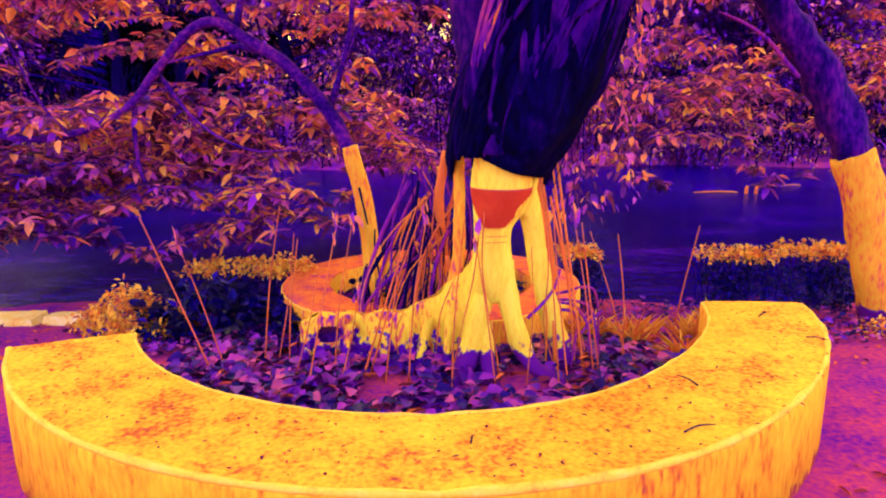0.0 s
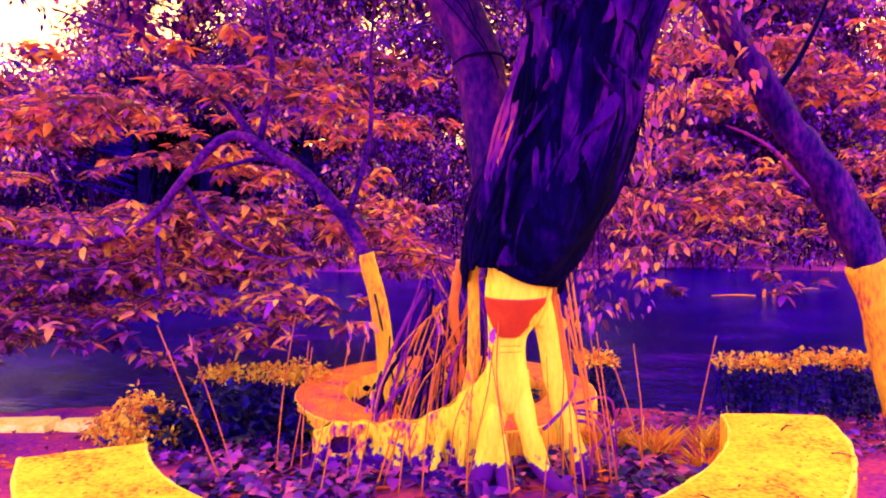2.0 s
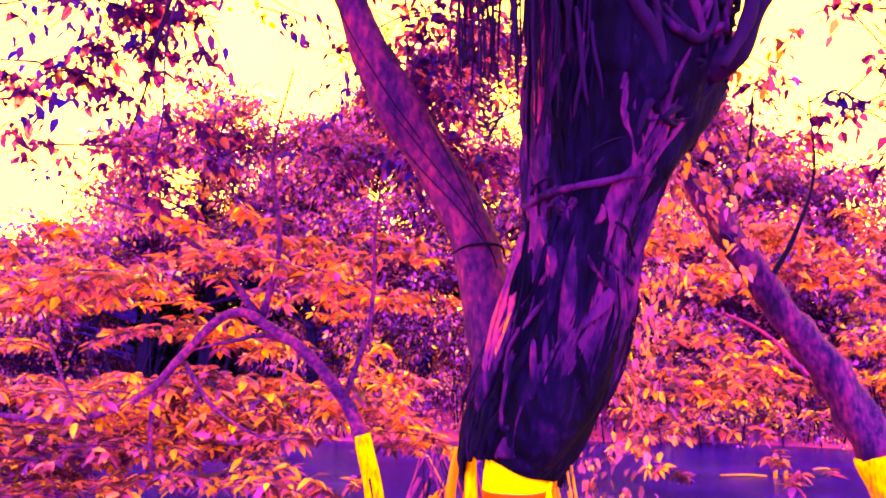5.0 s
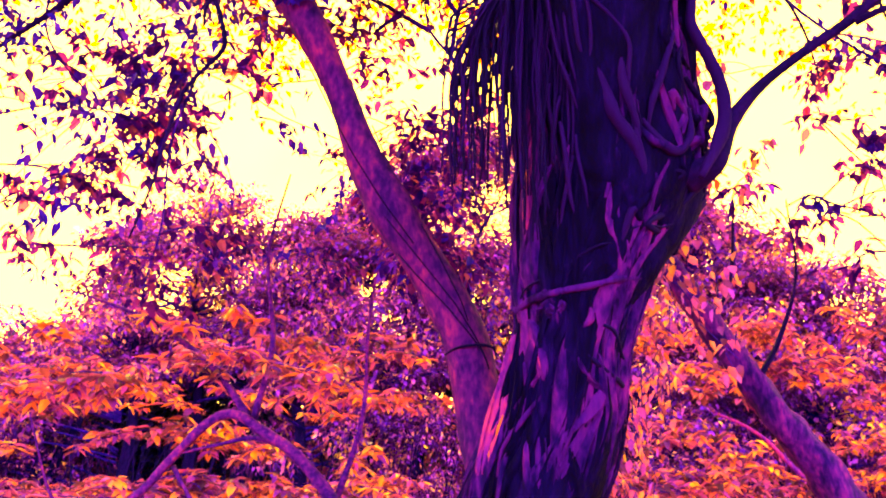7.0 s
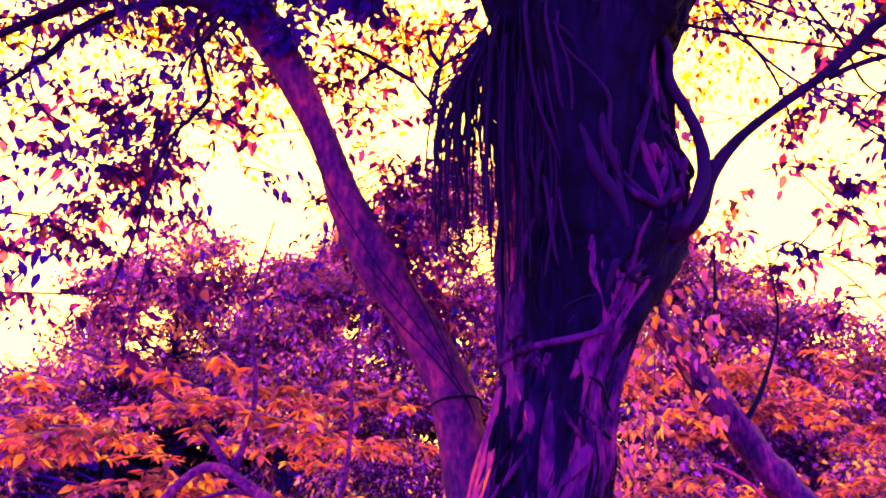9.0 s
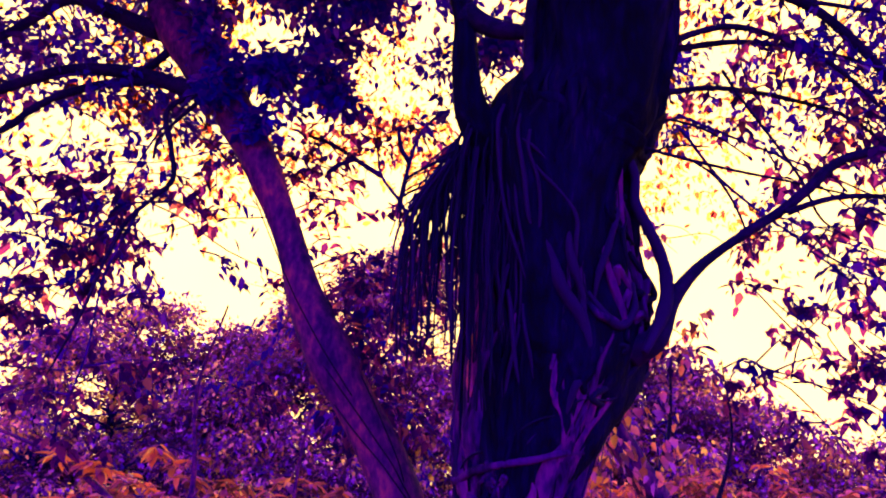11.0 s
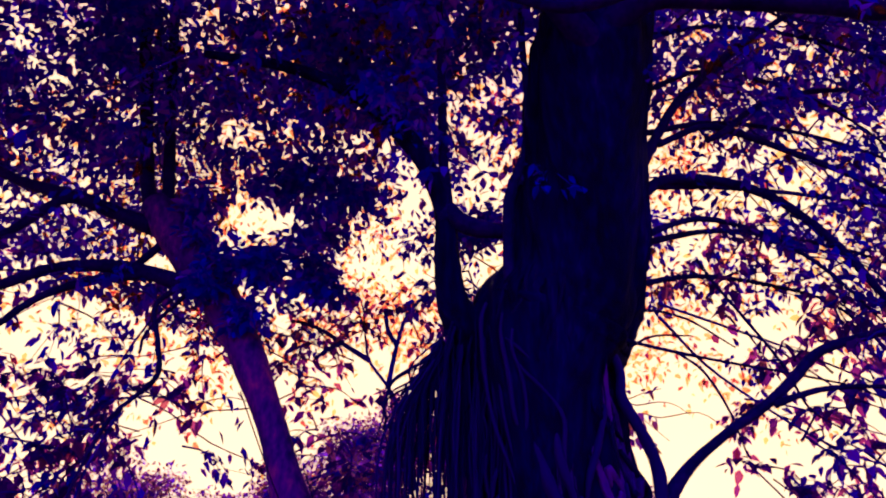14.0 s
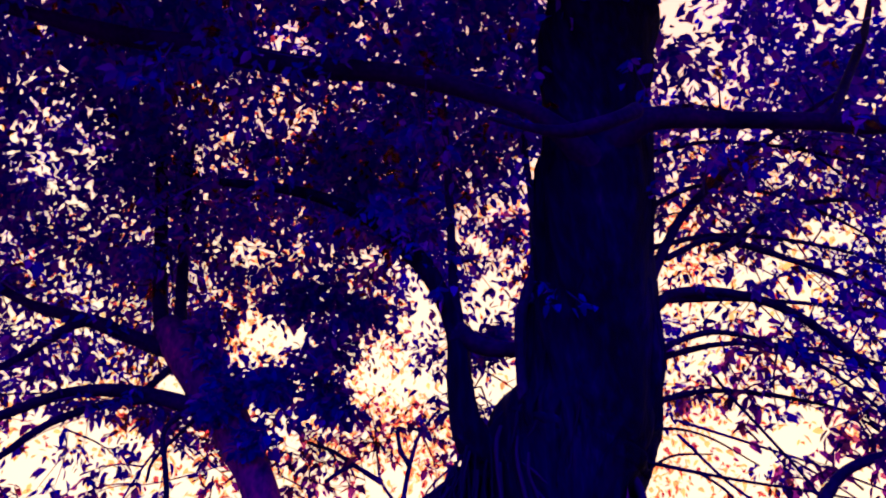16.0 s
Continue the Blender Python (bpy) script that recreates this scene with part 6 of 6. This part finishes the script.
def build_leaning_tree():
    t = thing("leaning_tree", "dark leaning tree with limewashed foot near the hedge", "tree")
    tube("trunk_foot", [(3.58, 5.40, -0.3, 0.26), (3.45, 5.40, 0.0, 0.205), (3.31, 5.40, 0.43, 0.178), (3.19, 5.40, 0.87, 0.158), (3.075, 5.42, 1.20, 0.15)], M_LIME_OLD, t, "orange-stained limewashed foot", steps=6, seg=20, lump=0.15, freq=5)
    tube("trunk", [(3.09, 5.43, 1.17, 0.150), (2.99, 5.52, 1.52, 0.150), (2.79, 5.56, 1.88, 0.138), (2.56, 5.56, 2.18, 0.122), (2.39, 5.58, 2.47, 0.114), (2.15, 5.60, 2.84, 0.108), (1.96, 5.62, 3.17, 0.104), (1.80, 5.65, 3.48, 0.10), (1.45, 5.75, 4.1, 0.08), (1.2, 5.8, 5.0, 0.06), (1.15, 5.9, 6.2, 0.03)],
         M_BARK_ROUGH, t, "dark rough bark", steps=6, seg=22, lump=0.35, freq=9, grain=0.5)
    for pts in ([(2.38, 5.52, 2.44, 0.03), (2.6, 5.5, 2.8, 0.02), (2.75, 5.4, 3.3, 0.012), (2.7, 5.3, 3.9, 0.006)],
                [(2.08, 5.55, 2.92, 0.025), (2.3, 5.6, 3.3, 0.018), (2.4, 5.6, 4.0, 0.01)]):
        tube("branch", pts, M_LIMB, t, "thin branch", steps=5, seg=7, lump=0.15, freq=9)
    tube("branch", [(2.57, 5.32, 1.76, 0.018), (2.44, 5.32, 1.90, 0.017), (2.32, 5.32, 2.03, 0.015), (2.15, 5.32, 2.14, 0.012), (1.96, 5.32, 2.22, 0.006)], M_STRIPPED, t, "bare coral branch", steps=5, seg=8, lump=0.2, freq=9)
    rng = np.random.default_rng(31)
    leaves, twigs = Leaves(32), Tubes()
    for _ in range(310):
        x, y = rng.uniform(1.0, 6.2), 5.9 + 3.2 * rng.random()
        z = rng.choice([1.0, 1.4, 1.8, 2.2, 2.7, 3.2], p=[0.04, 0.11, 0.2, 0.25, 0.22, 0.18]) + 0.12 * math.sin(x * 1.9 + y) + rng.normal() * 0.05
        if noise.noise(Vector((x * 0.8, y * 0.5, z * 1.4 + 9.0))) < 0.0:
            continue
        a = rng.uniform(-0.6, 0.6) + (math.pi if rng.random() < 0.5 else 0)
        ln = rng.uniform(0.3, 0.7)
        for k in range(rng.integers(4, 8)):
            u = (k + 0.5) / 6
            tip = np.array((x + math.cos(a) * ln * u, y + math.sin(a) * ln * u, z - 0.12 * u * u)) + rng.normal(size=3) * np.array((0.08, 0.08, 0.03))
            leaves.rosette(tip, 8, 0.13, aspect=0.42, droop=0.35)
        twigs.add([(x, y, z, 0.006), (*tip, 0.002)], steps=1, seg=4)
    # leafy creeper hanging beside the fig
    for _ in range(44):
        x, z = rng.uniform(0.85, 1.35), rng.uniform(1.0, 2.6)
        x += 0.25 * (z - 1.6)
        y = rng.uniform(4.6, 5.3)
        tip = (x + rng.normal() * 0.08, y + rng.normal() * 0.1, z - rng.uniform(0.1, 0.3))
        twigs.add([(x, y, z, 0.004), (*tip, 0.002)], steps=1, seg=4)
        leaves.spray((x, y, z), tip, 7, 0.085, aspect=0.5, droop=0.7)
    for _ in range(70):
        z = rng.uniform(2.4, 4.3)
        x = 1.28 + 0.22 * rng.normal() ** 2 * 0.6 - 0.10 * abs(z - 3.3)
        y = front_y(z) + rng.uniform(0.5, 1.0)
        tip = (x + rng.normal() * 0.10 + 0.05, y + rng.normal() * 0.1, z - rng.uniform(0.05, 0.3))
        twigs.add([(x, y, z, 0.004), (*tip, 0.002)], steps=1, seg=4)
        leaves.spray((x, y, z), tip, 6, 0.085, aspect=0.55, droop=0.7)
    leaves.object("crown", M_LEAF, t, "oval leaves, light and shade put into their colour")
    tagged(twigs.object("twig_mass", M_TWIG, t, "thin twigs"), kind="stuff")


build_leaning_tree()


# ---- hedges, shrubs, stalks, ground cover ----
def build_hedges():
    rng = np.random.default_rng(41)
    for x0, x1, y, z1, depth in ((2.17, 2.76, 5.95, 0.34, 0.4), (2.83, 3.42, 5.95, 0.37, 0.4), (-2.18, -1.09, 5.95, 0.25, 0.5), (1.0, 1.33, 6.08, 0.35, 0.35)):
        t = thing("clipped_hedge", "clipped hedge at the pond edge, top coloured yellow as if sunlit", "hedge", "hedges along the pond")
        top, side, stems = Leaves(int(x0 * 100) % 97 + 200), Leaves(int(x0 * 100) % 89 + 300), Tubes()
        for _ in range(int((x1 - x0) * 130)):
            x, yy = rng.uniform(x0, x1), y + rng.uniform(-depth / 2, depth / 2)
            top.cloud((x, yy, z1 - 0.03 + rng.normal() * 0.018), (0.05, 0.05, 0.03), 9, 0.042, aspect=0.6, droop=-0.2)
        for _ in range(int((x1 - x0) * 200)):
            x, yy, z = rng.uniform(x0, x1), y - depth / 2 + rng.uniform(0, 0.12), rng.uniform(-0.2, z1 - 0.07)
            side.cloud((x, yy, z), (0.05, 0.05, 0.05), 8, 0.045, aspect=0.6, droop=0.2)
        for _ in range(int((x1 - x0) * 24)):
            x = rng.uniform(x0, x1)
            stems.add([(x, y, -0.4, 0.010), (x + rng.normal() * 0.04, y + rng.normal() * 0.05, 0.0, 0.008), (x + rng.normal() * 0.05, y, z1 - 0.05, 0.005)], steps=2, seg=5)
        # sun on the top and shade on the side are put into the leaf colours
        top.object("top_leaves", M_LEAF_HEDGE, t, "top leaves coloured yellow as if sunlit")
        side.object("side_leaves", M_LEAF_DARK, t, "side leaves coloured dark as if shaded")
        tagged(stems.object("stem_mass", M_TWIG, t), kind="stuff")
    for x, y, z, r, h, mat, label, n in ((-2.36, 5.1, -0.1, 0.22, 0.40, M_LEAF_HEDGE, "bright yellow-leaved shrub at the pond edge", 60),
                                        (-2.02, 5.15, -0.1, 0.18, 0.24, M_LEAF_HEDGE, "bright yellow-leaved shrub at the pond edge", 40),
                                        (-2.62, 5.2, -0.1, 0.2, 0.2, M_LEAF_HEDGE, "low yellow-leaved shrub at the pond edge", 36),
                                        (-2.2, 4.85, -0.05, 0.22, 0.16, M_LEAF_HEDGE, "low yellow-leaved shrub beside the bench", 34),
                                        (-1.75, 5.0, -0.1, 0.42, 0.42, M_LEAF_DARK, "dark broad-leaved shrub beside the ring planter", 60),
                                        (-1.35, 4.9, -0.1, 0.3, 0.3, M_LEAF_DARK, "dark broad-leaved shrub beside the ring planter", 40),
                                        (3.2, 5.0, -0.1, 0.15, 0.14, M_LEAF_HEDGE, "small yellow shrub by the leaning tree", 16)):
        t = thing("shrub", label, "shrub", "shrubs at the pond")
        lv, st = Leaves(int(abs(x) * 100)), Tubes()
        for _ in range(n):
            a, u = rng.uniform(0, 2 * math.pi), rng.random() ** 0.5
            px, py, pz = x + math.cos(a) * r * u, y + math.sin(a) * r * u, z + h * (0.25 + 0.75 * rng.random()) * (1 - 0.3 * u)
            st.add([(x + rng.normal() * 0.03, y + rng.normal() * 0.03, z - 0.08, 0.006), (px, py, pz, 0.003)], steps=1, seg=4)
            lv.cloud((px, py, pz), (0.07, 0.07, 0.05), 14 if mat is M_LEAF_HEDGE else 9, 0.045 if mat is M_LEAF_HEDGE else 0.10, aspect=0.6, droop=0.1)
        lv.object("leaves", mat, t)
        tagged(st.object("stem_mass", M_TWIG, t), kind="stuff")
    t = thing("planter_greenery", "dark low leaves growing inside the ring planter", "plant")
    lv = Leaves(490)
    for _ in range(70):
        a, r = rng.uniform(0, 2 * math.pi), 0.70 * rng.random() ** 0.5
        lv.cloud((PLANTER[0] + r * math.cos(a), PLANTER[1] + r * math.sin(a), -0.05 + rng.random() * 0.2), (0.09, 0.09, 0.06), 9, 0.09, aspect=0.6, droop=0.1)
    lv.object("leaves", M_LEAF_DARK, t)
    # strappy plants
    for k in range(11):
        x, y = 0.95 + 0.13 * k + rng.normal() * 0.05, 4.75 + rng.normal() * 0.22
        if math.hypot(x - PLANTER[0], y - PLANTER[1]) < 1.24:
            x += 0.35
        t = thing("strap_leaved_plant", "clump of arching yellow strap leaves beside the roots", "plant", "strap-leaved plants")
        lv = Leaves(500 + k)
        n = 42
        a = rng.uniform(0, 2 * math.pi, n)
        way = np.stack([np.cos(a) * 0.6, np.sin(a) * 0.6, rng.uniform(0.3, 1.3, n)], axis=1)
        pos = np.array((x, y, ground_height(x, y))) + rng.normal(size=(n, 3)) * np.array((0.03, 0.03, 0.0))
        lv.add(pos, way, np.tile((0, 0, 1.0), (n, 1)) + rng.normal(size=(n, 3)) * 0.2, rng.uniform(0.14, 0.30, n), rng.uniform(0.012, 0.022, n))
        lv.object("leaves", M_LEAF_HEDGE, t)


build_hedges()


STALK_RNG = np.random.default_rng(51)


def build_stalks(rows):
    """Stalks: foot x and y, tip x, y and height, thickness."""
    rng = STALK_RNG
    for x0, y0, x1, y1, z1, r in rows:
        t = thing("dry_stalk", "thin dry upright stalk standing in the ground cover", "stalk", "stalks round the tree")
        r *= 0.68
        tube("stem", [(x0, y0, -0.05, r), ((x0 + x1) / 2 + rng.normal() * 0.012, (y0 + y1) / 2, z1 * 0.5, r * 0.85), (x1, y1, z1, r * 0.6)], M_STICK, t, steps=4, seg=6)
        if rng.random() < 0.3:
            lv = Leaves(int(rng.integers(1000)))
            lv.spray((x1, y1, z1 - 0.12), (x1, y1, z1 + 0.04), 5, 0.09, aspect=0.4, droop=-0.4, jitter=0.01)
            lv.object("leaf_tuft", M_LEAF, t)


build_stalks([(-1.36, 4.0, -1.74, 4.0, 0.97, 0.009), (-1.30, 4.05, -1.53, 4.0, 0.81, 0.007), (-1.15, 4.3, -0.98, 4.2, 1.0, 0.008), (-1.05, 4.2, -0.88, 4.1, 0.86, 0.007), (-0.95, 4.1, -0.84, 4.0, 0.84, 0.008), (-0.79, 3.8, -0.62, 4.0, 0.89, 0.008), (-0.9, 3.95, -0.72, 4.0, 0.7, 0.006), (-0.66, 4.0, -0.53, 4.0, 0.9, 0.007), (-0.5, 3.95, -0.16, 4.1, 1.0, 0.010), (-0.46, 4.0, -0.08, 4.1, 1.1, 0.010), (-0.21, 3.85, -0.1, 4.0, 0.95, 0.008), (0.04, 3.77, 0.12, 4.0, 0.95, 0.008)])
build_stalks([(0.3, 3.78, 0.18, 3.95, 0.85, 0.007), (0.47, 3.85, 0.50, 3.95, 0.8, 0.006), (0.71, 3.76, 0.62, 4.0, 1.05, 0.008), (0.66, 3.8, 0.58, 4.0, 1.1, 0.007), (0.93, 3.97, 0.79, 4.0, 0.93, 0.008), (0.88, 3.9, 0.75, 4.0, 0.93, 0.006), (1.15, 4.2, 0.86, 4.1, 0.86, 0.007), (1.08, 4.1, 1.0, 4.0, 0.86, 0.007), (1.45, 4.4, 1.5, 4.1, 0.89, 0.007), (-0.62, 3.85, -0.5, 4.0, 0.5, 0.006), (-0.35, 3.9, -0.25, 4.0, 0.8, 0.007)])


def build_ground_cover():
    rng = np.random.default_rng(61)
    lv = Leaves(62)
    n = 0
    while n < 6500:
        x, y = rng.uniform(-1.75, 1.6), rng.uniform(2.5, 5.2)
        if math.hypot(x - BENCH[0], y - BENCH[1]) > 1.58 or math.hypot(x - PLANTER[0], y - PLANTER[1]) < 1.24:
            continue
        if noise.noise(Vector((x * 1.6, y * 1.6, 7))) < -0.15 - 0.25 * (y < 3.9):
            n += 1
            continue
        near = math.hypot(x - 0.45, (y - 3.9) * 1.2)
        if near < 0.5 and rng.random() > (near / 0.5) ** 2 * 0.6:
            n += 1
            continue
        h = rng.uniform(0.015, 0.10)
        a = rng.uniform(0, 2 * math.pi)
        ln = rng.uniform(0.045, 0.12)
        lv.add(np.array([(x, y, ground_height(x, y) + h)]), np.array([(math.cos(a), math.sin(a), rng.uniform(-0.6, 0.3))]), np.array([(rng.normal() * 0.4, rng.normal() * 0.4, 1.0)]), np.array([ln]), np.array([ln * 0.75]))
        n += 1
    for _ in range(1500):
        x, y = (rng.uniform(1.35, 3.3), rng.uniform(4.7, 6.0)) if rng.random() < 0.6 else (rng.uniform(-2.5, -1.7), rng.uniform(4.4, 5.4))
        if math.hypot(x - BENCH[0], y - BENCH[1]) < 2.25 and y < 4.3 or math.hypot(x - PLANTER[0], y - PLANTER[1]) < 1.24:
            continue
        a = rng.uniform(0, 2 * math.pi)
        ln = rng.uniform(0.03, 0.08)
        lv.add(np.array([(x, y, ground_height(x, y) + rng.uniform(0.01, 0.08))]), np.array([(math.cos(a), math.sin(a), rng.uniform(-0.4, 0.5))]), np.array([(rng.normal() * 0.4, rng.normal() * 0.4, 1.0)]), np.array([ln]), np.array([ln * 0.6]))
    ob = lv.object("ground_cover", M_LEAF_GROUND, None, "dark heart-shaped ground-cover leaves inside the bench ring", "stuff")
    tagged(ob, category="ground cover")
    # fallen leaves and twigs on the bench and soil
    lit = Leaves(63)
    for _ in range(420):
        a, r = radians(rng.uniform(204, 356)), rng.uniform(1.66, 2.17)
        x, y, z = BENCH[0] + r * math.cos(a), BENCH[1] + r * math.sin(a), 0.458
        w = rng.uniform(0, 2 * math.pi)
        ln = rng.uniform(0.008, 0.028)
        lit.add(np.array([(x, y, z)]), np.array([(math.cos(w), math.sin(w), 0.05)]), np.array([(0, 0, 1.0)]), np.array([ln]), np.array([ln * 0.5]))
    for _ in range(900):
        x, y = rng.uniform(1.4, 5.0), rng.uniform(1.8, 6.0)
        if rng.random() < 0.3:
            x = rng.uniform(-3.5, -1.8)
        if 1.55 < math.hypot(x - BENCH[0], y - BENCH[1]) < 2.3:
            continue
        w = rng.uniform(0, 2 * math.pi)
        ln = rng.uniform(0.03, 0.09)
        lit.add(np.array([(x, y, ground_height(x, y) + 0.012)]), np.array([(math.cos(w), math.sin(w), 0.1)]), np.array([(rng.normal() * 0.3, rng.normal() * 0.3, 1.0)]), np.array([ln]), np.array([ln * 0.45]))
    for _ in range(520):
        x, y = (rng.uniform(0.75, 1.6), rng.uniform(3.3, 4.9)) if rng.random() < 0.6 else (rng.uniform(-1.6, 0.9), rng.uniform(2.8, 4.6))
        if math.hypot(x - BENCH[0], y - BENCH[1]) > 1.58 or math.hypot(x - PLANTER[0], y - PLANTER[1]) < 1.24:
            continue
        w = rng.uniform(0, 2 * math.pi)
        ln = rng.uniform(0.05, 0.15)
        lit.add(np.array([(x, y, ground_height(x, y) + rng.uniform(0.02, 0.09))]), np.array([(math.cos(w), math.sin(w) * 0.5, rng.normal() * 0.12)]), np.array([(rng.normal() * 0.3, rng.normal() * 0.3, 1.0)]), np.array([ln]), np.array([ln * 0.28]))
    ob = lit.object("leaf_litter", M_LITTER, None, "small dry fallen leaves on bench and soil", "stuff")
    tagged(ob, category="leaf litter")
    for a, r, ln, turn in ((-13, 1.86, 0.13, 40), (-50, 1.80, 0.12, 115), (-62, 2.05, 0.15, 25), (-22, 2.05, 0.1, -30), (-84, 1.9, 0.06, 80)):
        x, y = BENCH[0] + r * math.cos(radians(a)), BENCH[1] + r * math.sin(radians(a))
        w = radians(turn)
        t = tube("fallen_twig", [(x, y, 0.459, 0.004), (x + math.cos(w) * ln * 0.5, y + math.sin(w) * ln * 0.5 + 0.01, 0.465, 0.0035), (x + math.cos(w) * ln, y + math.sin(w) * ln, 0.459, 0.002)], M_STRAND, None, "", steps=4, seg=6)
        tagged(t, "small dark fallen twig lying on the bench", "twig", "fallen twigs")


build_ground_cover()


# ---- across the pond ----
def build_far_bank():
    rng = np.random.default_rng(71)
    # azimuth, elevation of the tree tops as seen from the camera, distance
    for az, el, d in ((-37, 8.5, 24), (-31.5, 9, 23), (-24.5, 17, 24), (-20, 22, 25), (-16, 20.5, 25), (-11.5, 19, 23), (-7, 21.5, 24), (-3, 25, 25), (2, 26.5, 25), (8, 26.5, 25), (14, 24.5, 24), (19, 20, 23), (23, 17, 24), (28, 16, 23), (33, 15.5, 24), (38, 15, 24)):
        x, y = d * math.sin(radians(az)), d * math.cos(radians(az))
        y = max(y, 21.8)
        top = 1.7 + d * math.tan(radians(el))
        g = ground_height(x, y)
        t = thing("far_tree", "leafy tree in the wood across the pond", "tree", "trees across the pond")
        tube("trunk", [(x, y, g - 0.2, 0.22), (x + rng.normal() * 0.2, y, top * 0.3, 0.16), (x + rng.normal() * 0.4, y, top * 0.6, 0.11), (x + rng.normal() * 0.5, y, top * 0.8, 0.03)], M_LIMB, t, "", steps=4, seg=10, lump=0.2, freq=1.5)
        lv, br = Leaves(700 + int(az)), Tubes()
        for _ in range(190):
            u = rng.random() ** 0.85
            z = top * (0.16 + 0.82 * u)
            wid = 3.2 * (1 - u ** 4) + 0.8
            a = rng.uniform(0, 2 * math.pi)
            q = rng.random() ** 0.6
            px, py = x + math.cos(a) * wid * q, y + math.sin(a) * wid * q * 0.8
            if noise.noise(Vector((px * 0.38, py * 0.3, z * 0.38))) < (-0.24 if u < 0.6 else -0.10 + 0.10 * (u > 0.85)):
                continue
            if -11.5 < px < -5.5 and 1.0 < z < 4.6 + 1.5 * noise.noise(Vector((px * 0.6, 0, 2.0))):
                continue  # a gap fitted to the camera's view; the dark deep wood fills it
            br.add([(x, y, z - 0.6, 0.05), ((x + px) / 2, (y + py) / 2, z - 0.25, 0.03), (px, py, z, 0.012)], steps=2, seg=5)
            lv.cloud((px, py, z), (0.78, 0.65, 0.42), 125, 0.17, aspect=0.6, droop=0.5)
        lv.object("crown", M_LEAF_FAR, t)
        tagged(br.object("branch_mass", M_TWIG, t), kind="stuff")
    # undergrowth along the far bank
    lv, st = Leaves(72), Tubes()
    for _ in range(2000):
        x = rng.uniform(-25, 25)
        y = 20.2 + 4.7 * rng.random() ** 1.6
        g = max(ground_height(x, y), -0.3)
        hollow = noise.noise(Vector((x * 0.35, 0, 5.0)))
        z = g + rng.uniform(0.05, 1.0) + (rng.random() ** 2) * 2.6 * (hollow > -0.15)
        if -11.5 < x < -5.5 and z > 1.0:
            continue
        lv.cloud((x, y, z), (0.5, 0.4, 0.28), 36, 0.14, droop=0.35)
        if rng.random() < 0.25:
            st.add([(x, y, g - 0.1, 0.025), (x + rng.normal() * 0.2, y, g + 1.4, 0.018), (x + rng.normal() * 0.4, y, g + 2.8, 0.008)], steps=2, seg=5)
    ob = lv.object("undergrowth", M_LEAF_FAR, None, "tangled undergrowth along the far bank", "stuff")
    tagged(ob, category="undergrowth")
    tagged(st.object("saplings", M_LIMB), "thin bare sapling stems on the far bank", "saplings", kind="stuff")
    # deep wood added behind, the shade under its canopy put into the leaf colour
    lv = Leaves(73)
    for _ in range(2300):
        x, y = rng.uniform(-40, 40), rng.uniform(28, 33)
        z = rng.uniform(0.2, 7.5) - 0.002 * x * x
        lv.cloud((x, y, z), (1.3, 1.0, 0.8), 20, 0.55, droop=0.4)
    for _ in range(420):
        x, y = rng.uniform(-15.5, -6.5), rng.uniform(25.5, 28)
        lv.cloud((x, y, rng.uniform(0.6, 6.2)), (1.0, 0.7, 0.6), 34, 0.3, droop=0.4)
    tagged(lv.object("deep_wood", M_LEAF_DARK, None, "wood behind the far bank, shade put into its leaf colour", "stuff"), category="wood")
    # things drifting on the pond
    for x, y, ln, r in ((6.0, 14.8, 0.9, 0.016), (7.8, 15.9, 0.4, 0.010), (10.6, 19.0, 0.6, 0.012)):
        t = tube("floating_branch", [(x - ln, y, -0.31, r * 0.6), (x - ln * 0.4, y + 0.03, -0.30, r), (x, y, -0.31, r * 0.7)], M_STRAND_PALE, None, "", steps=4, seg=8, lump=0.3, freq=6)
        tagged(t, "pale branch floating on the pond", "branch", "floating branches")
    for x in (6.12, 6.32):
        t = tube("pond_stake", [(x, 14.7, -0.6, 0.035), (x + 0.01, 14.7, -0.26, 0.035), (x + 0.03, 14.7, -0.17, 0.025)], M_STICK, None, "", steps=3, seg=8, lump=0.2, freq=6)
        tagged(t, "short pale stake standing in the pond", "stake", "stakes in the pond")


build_far_bank()
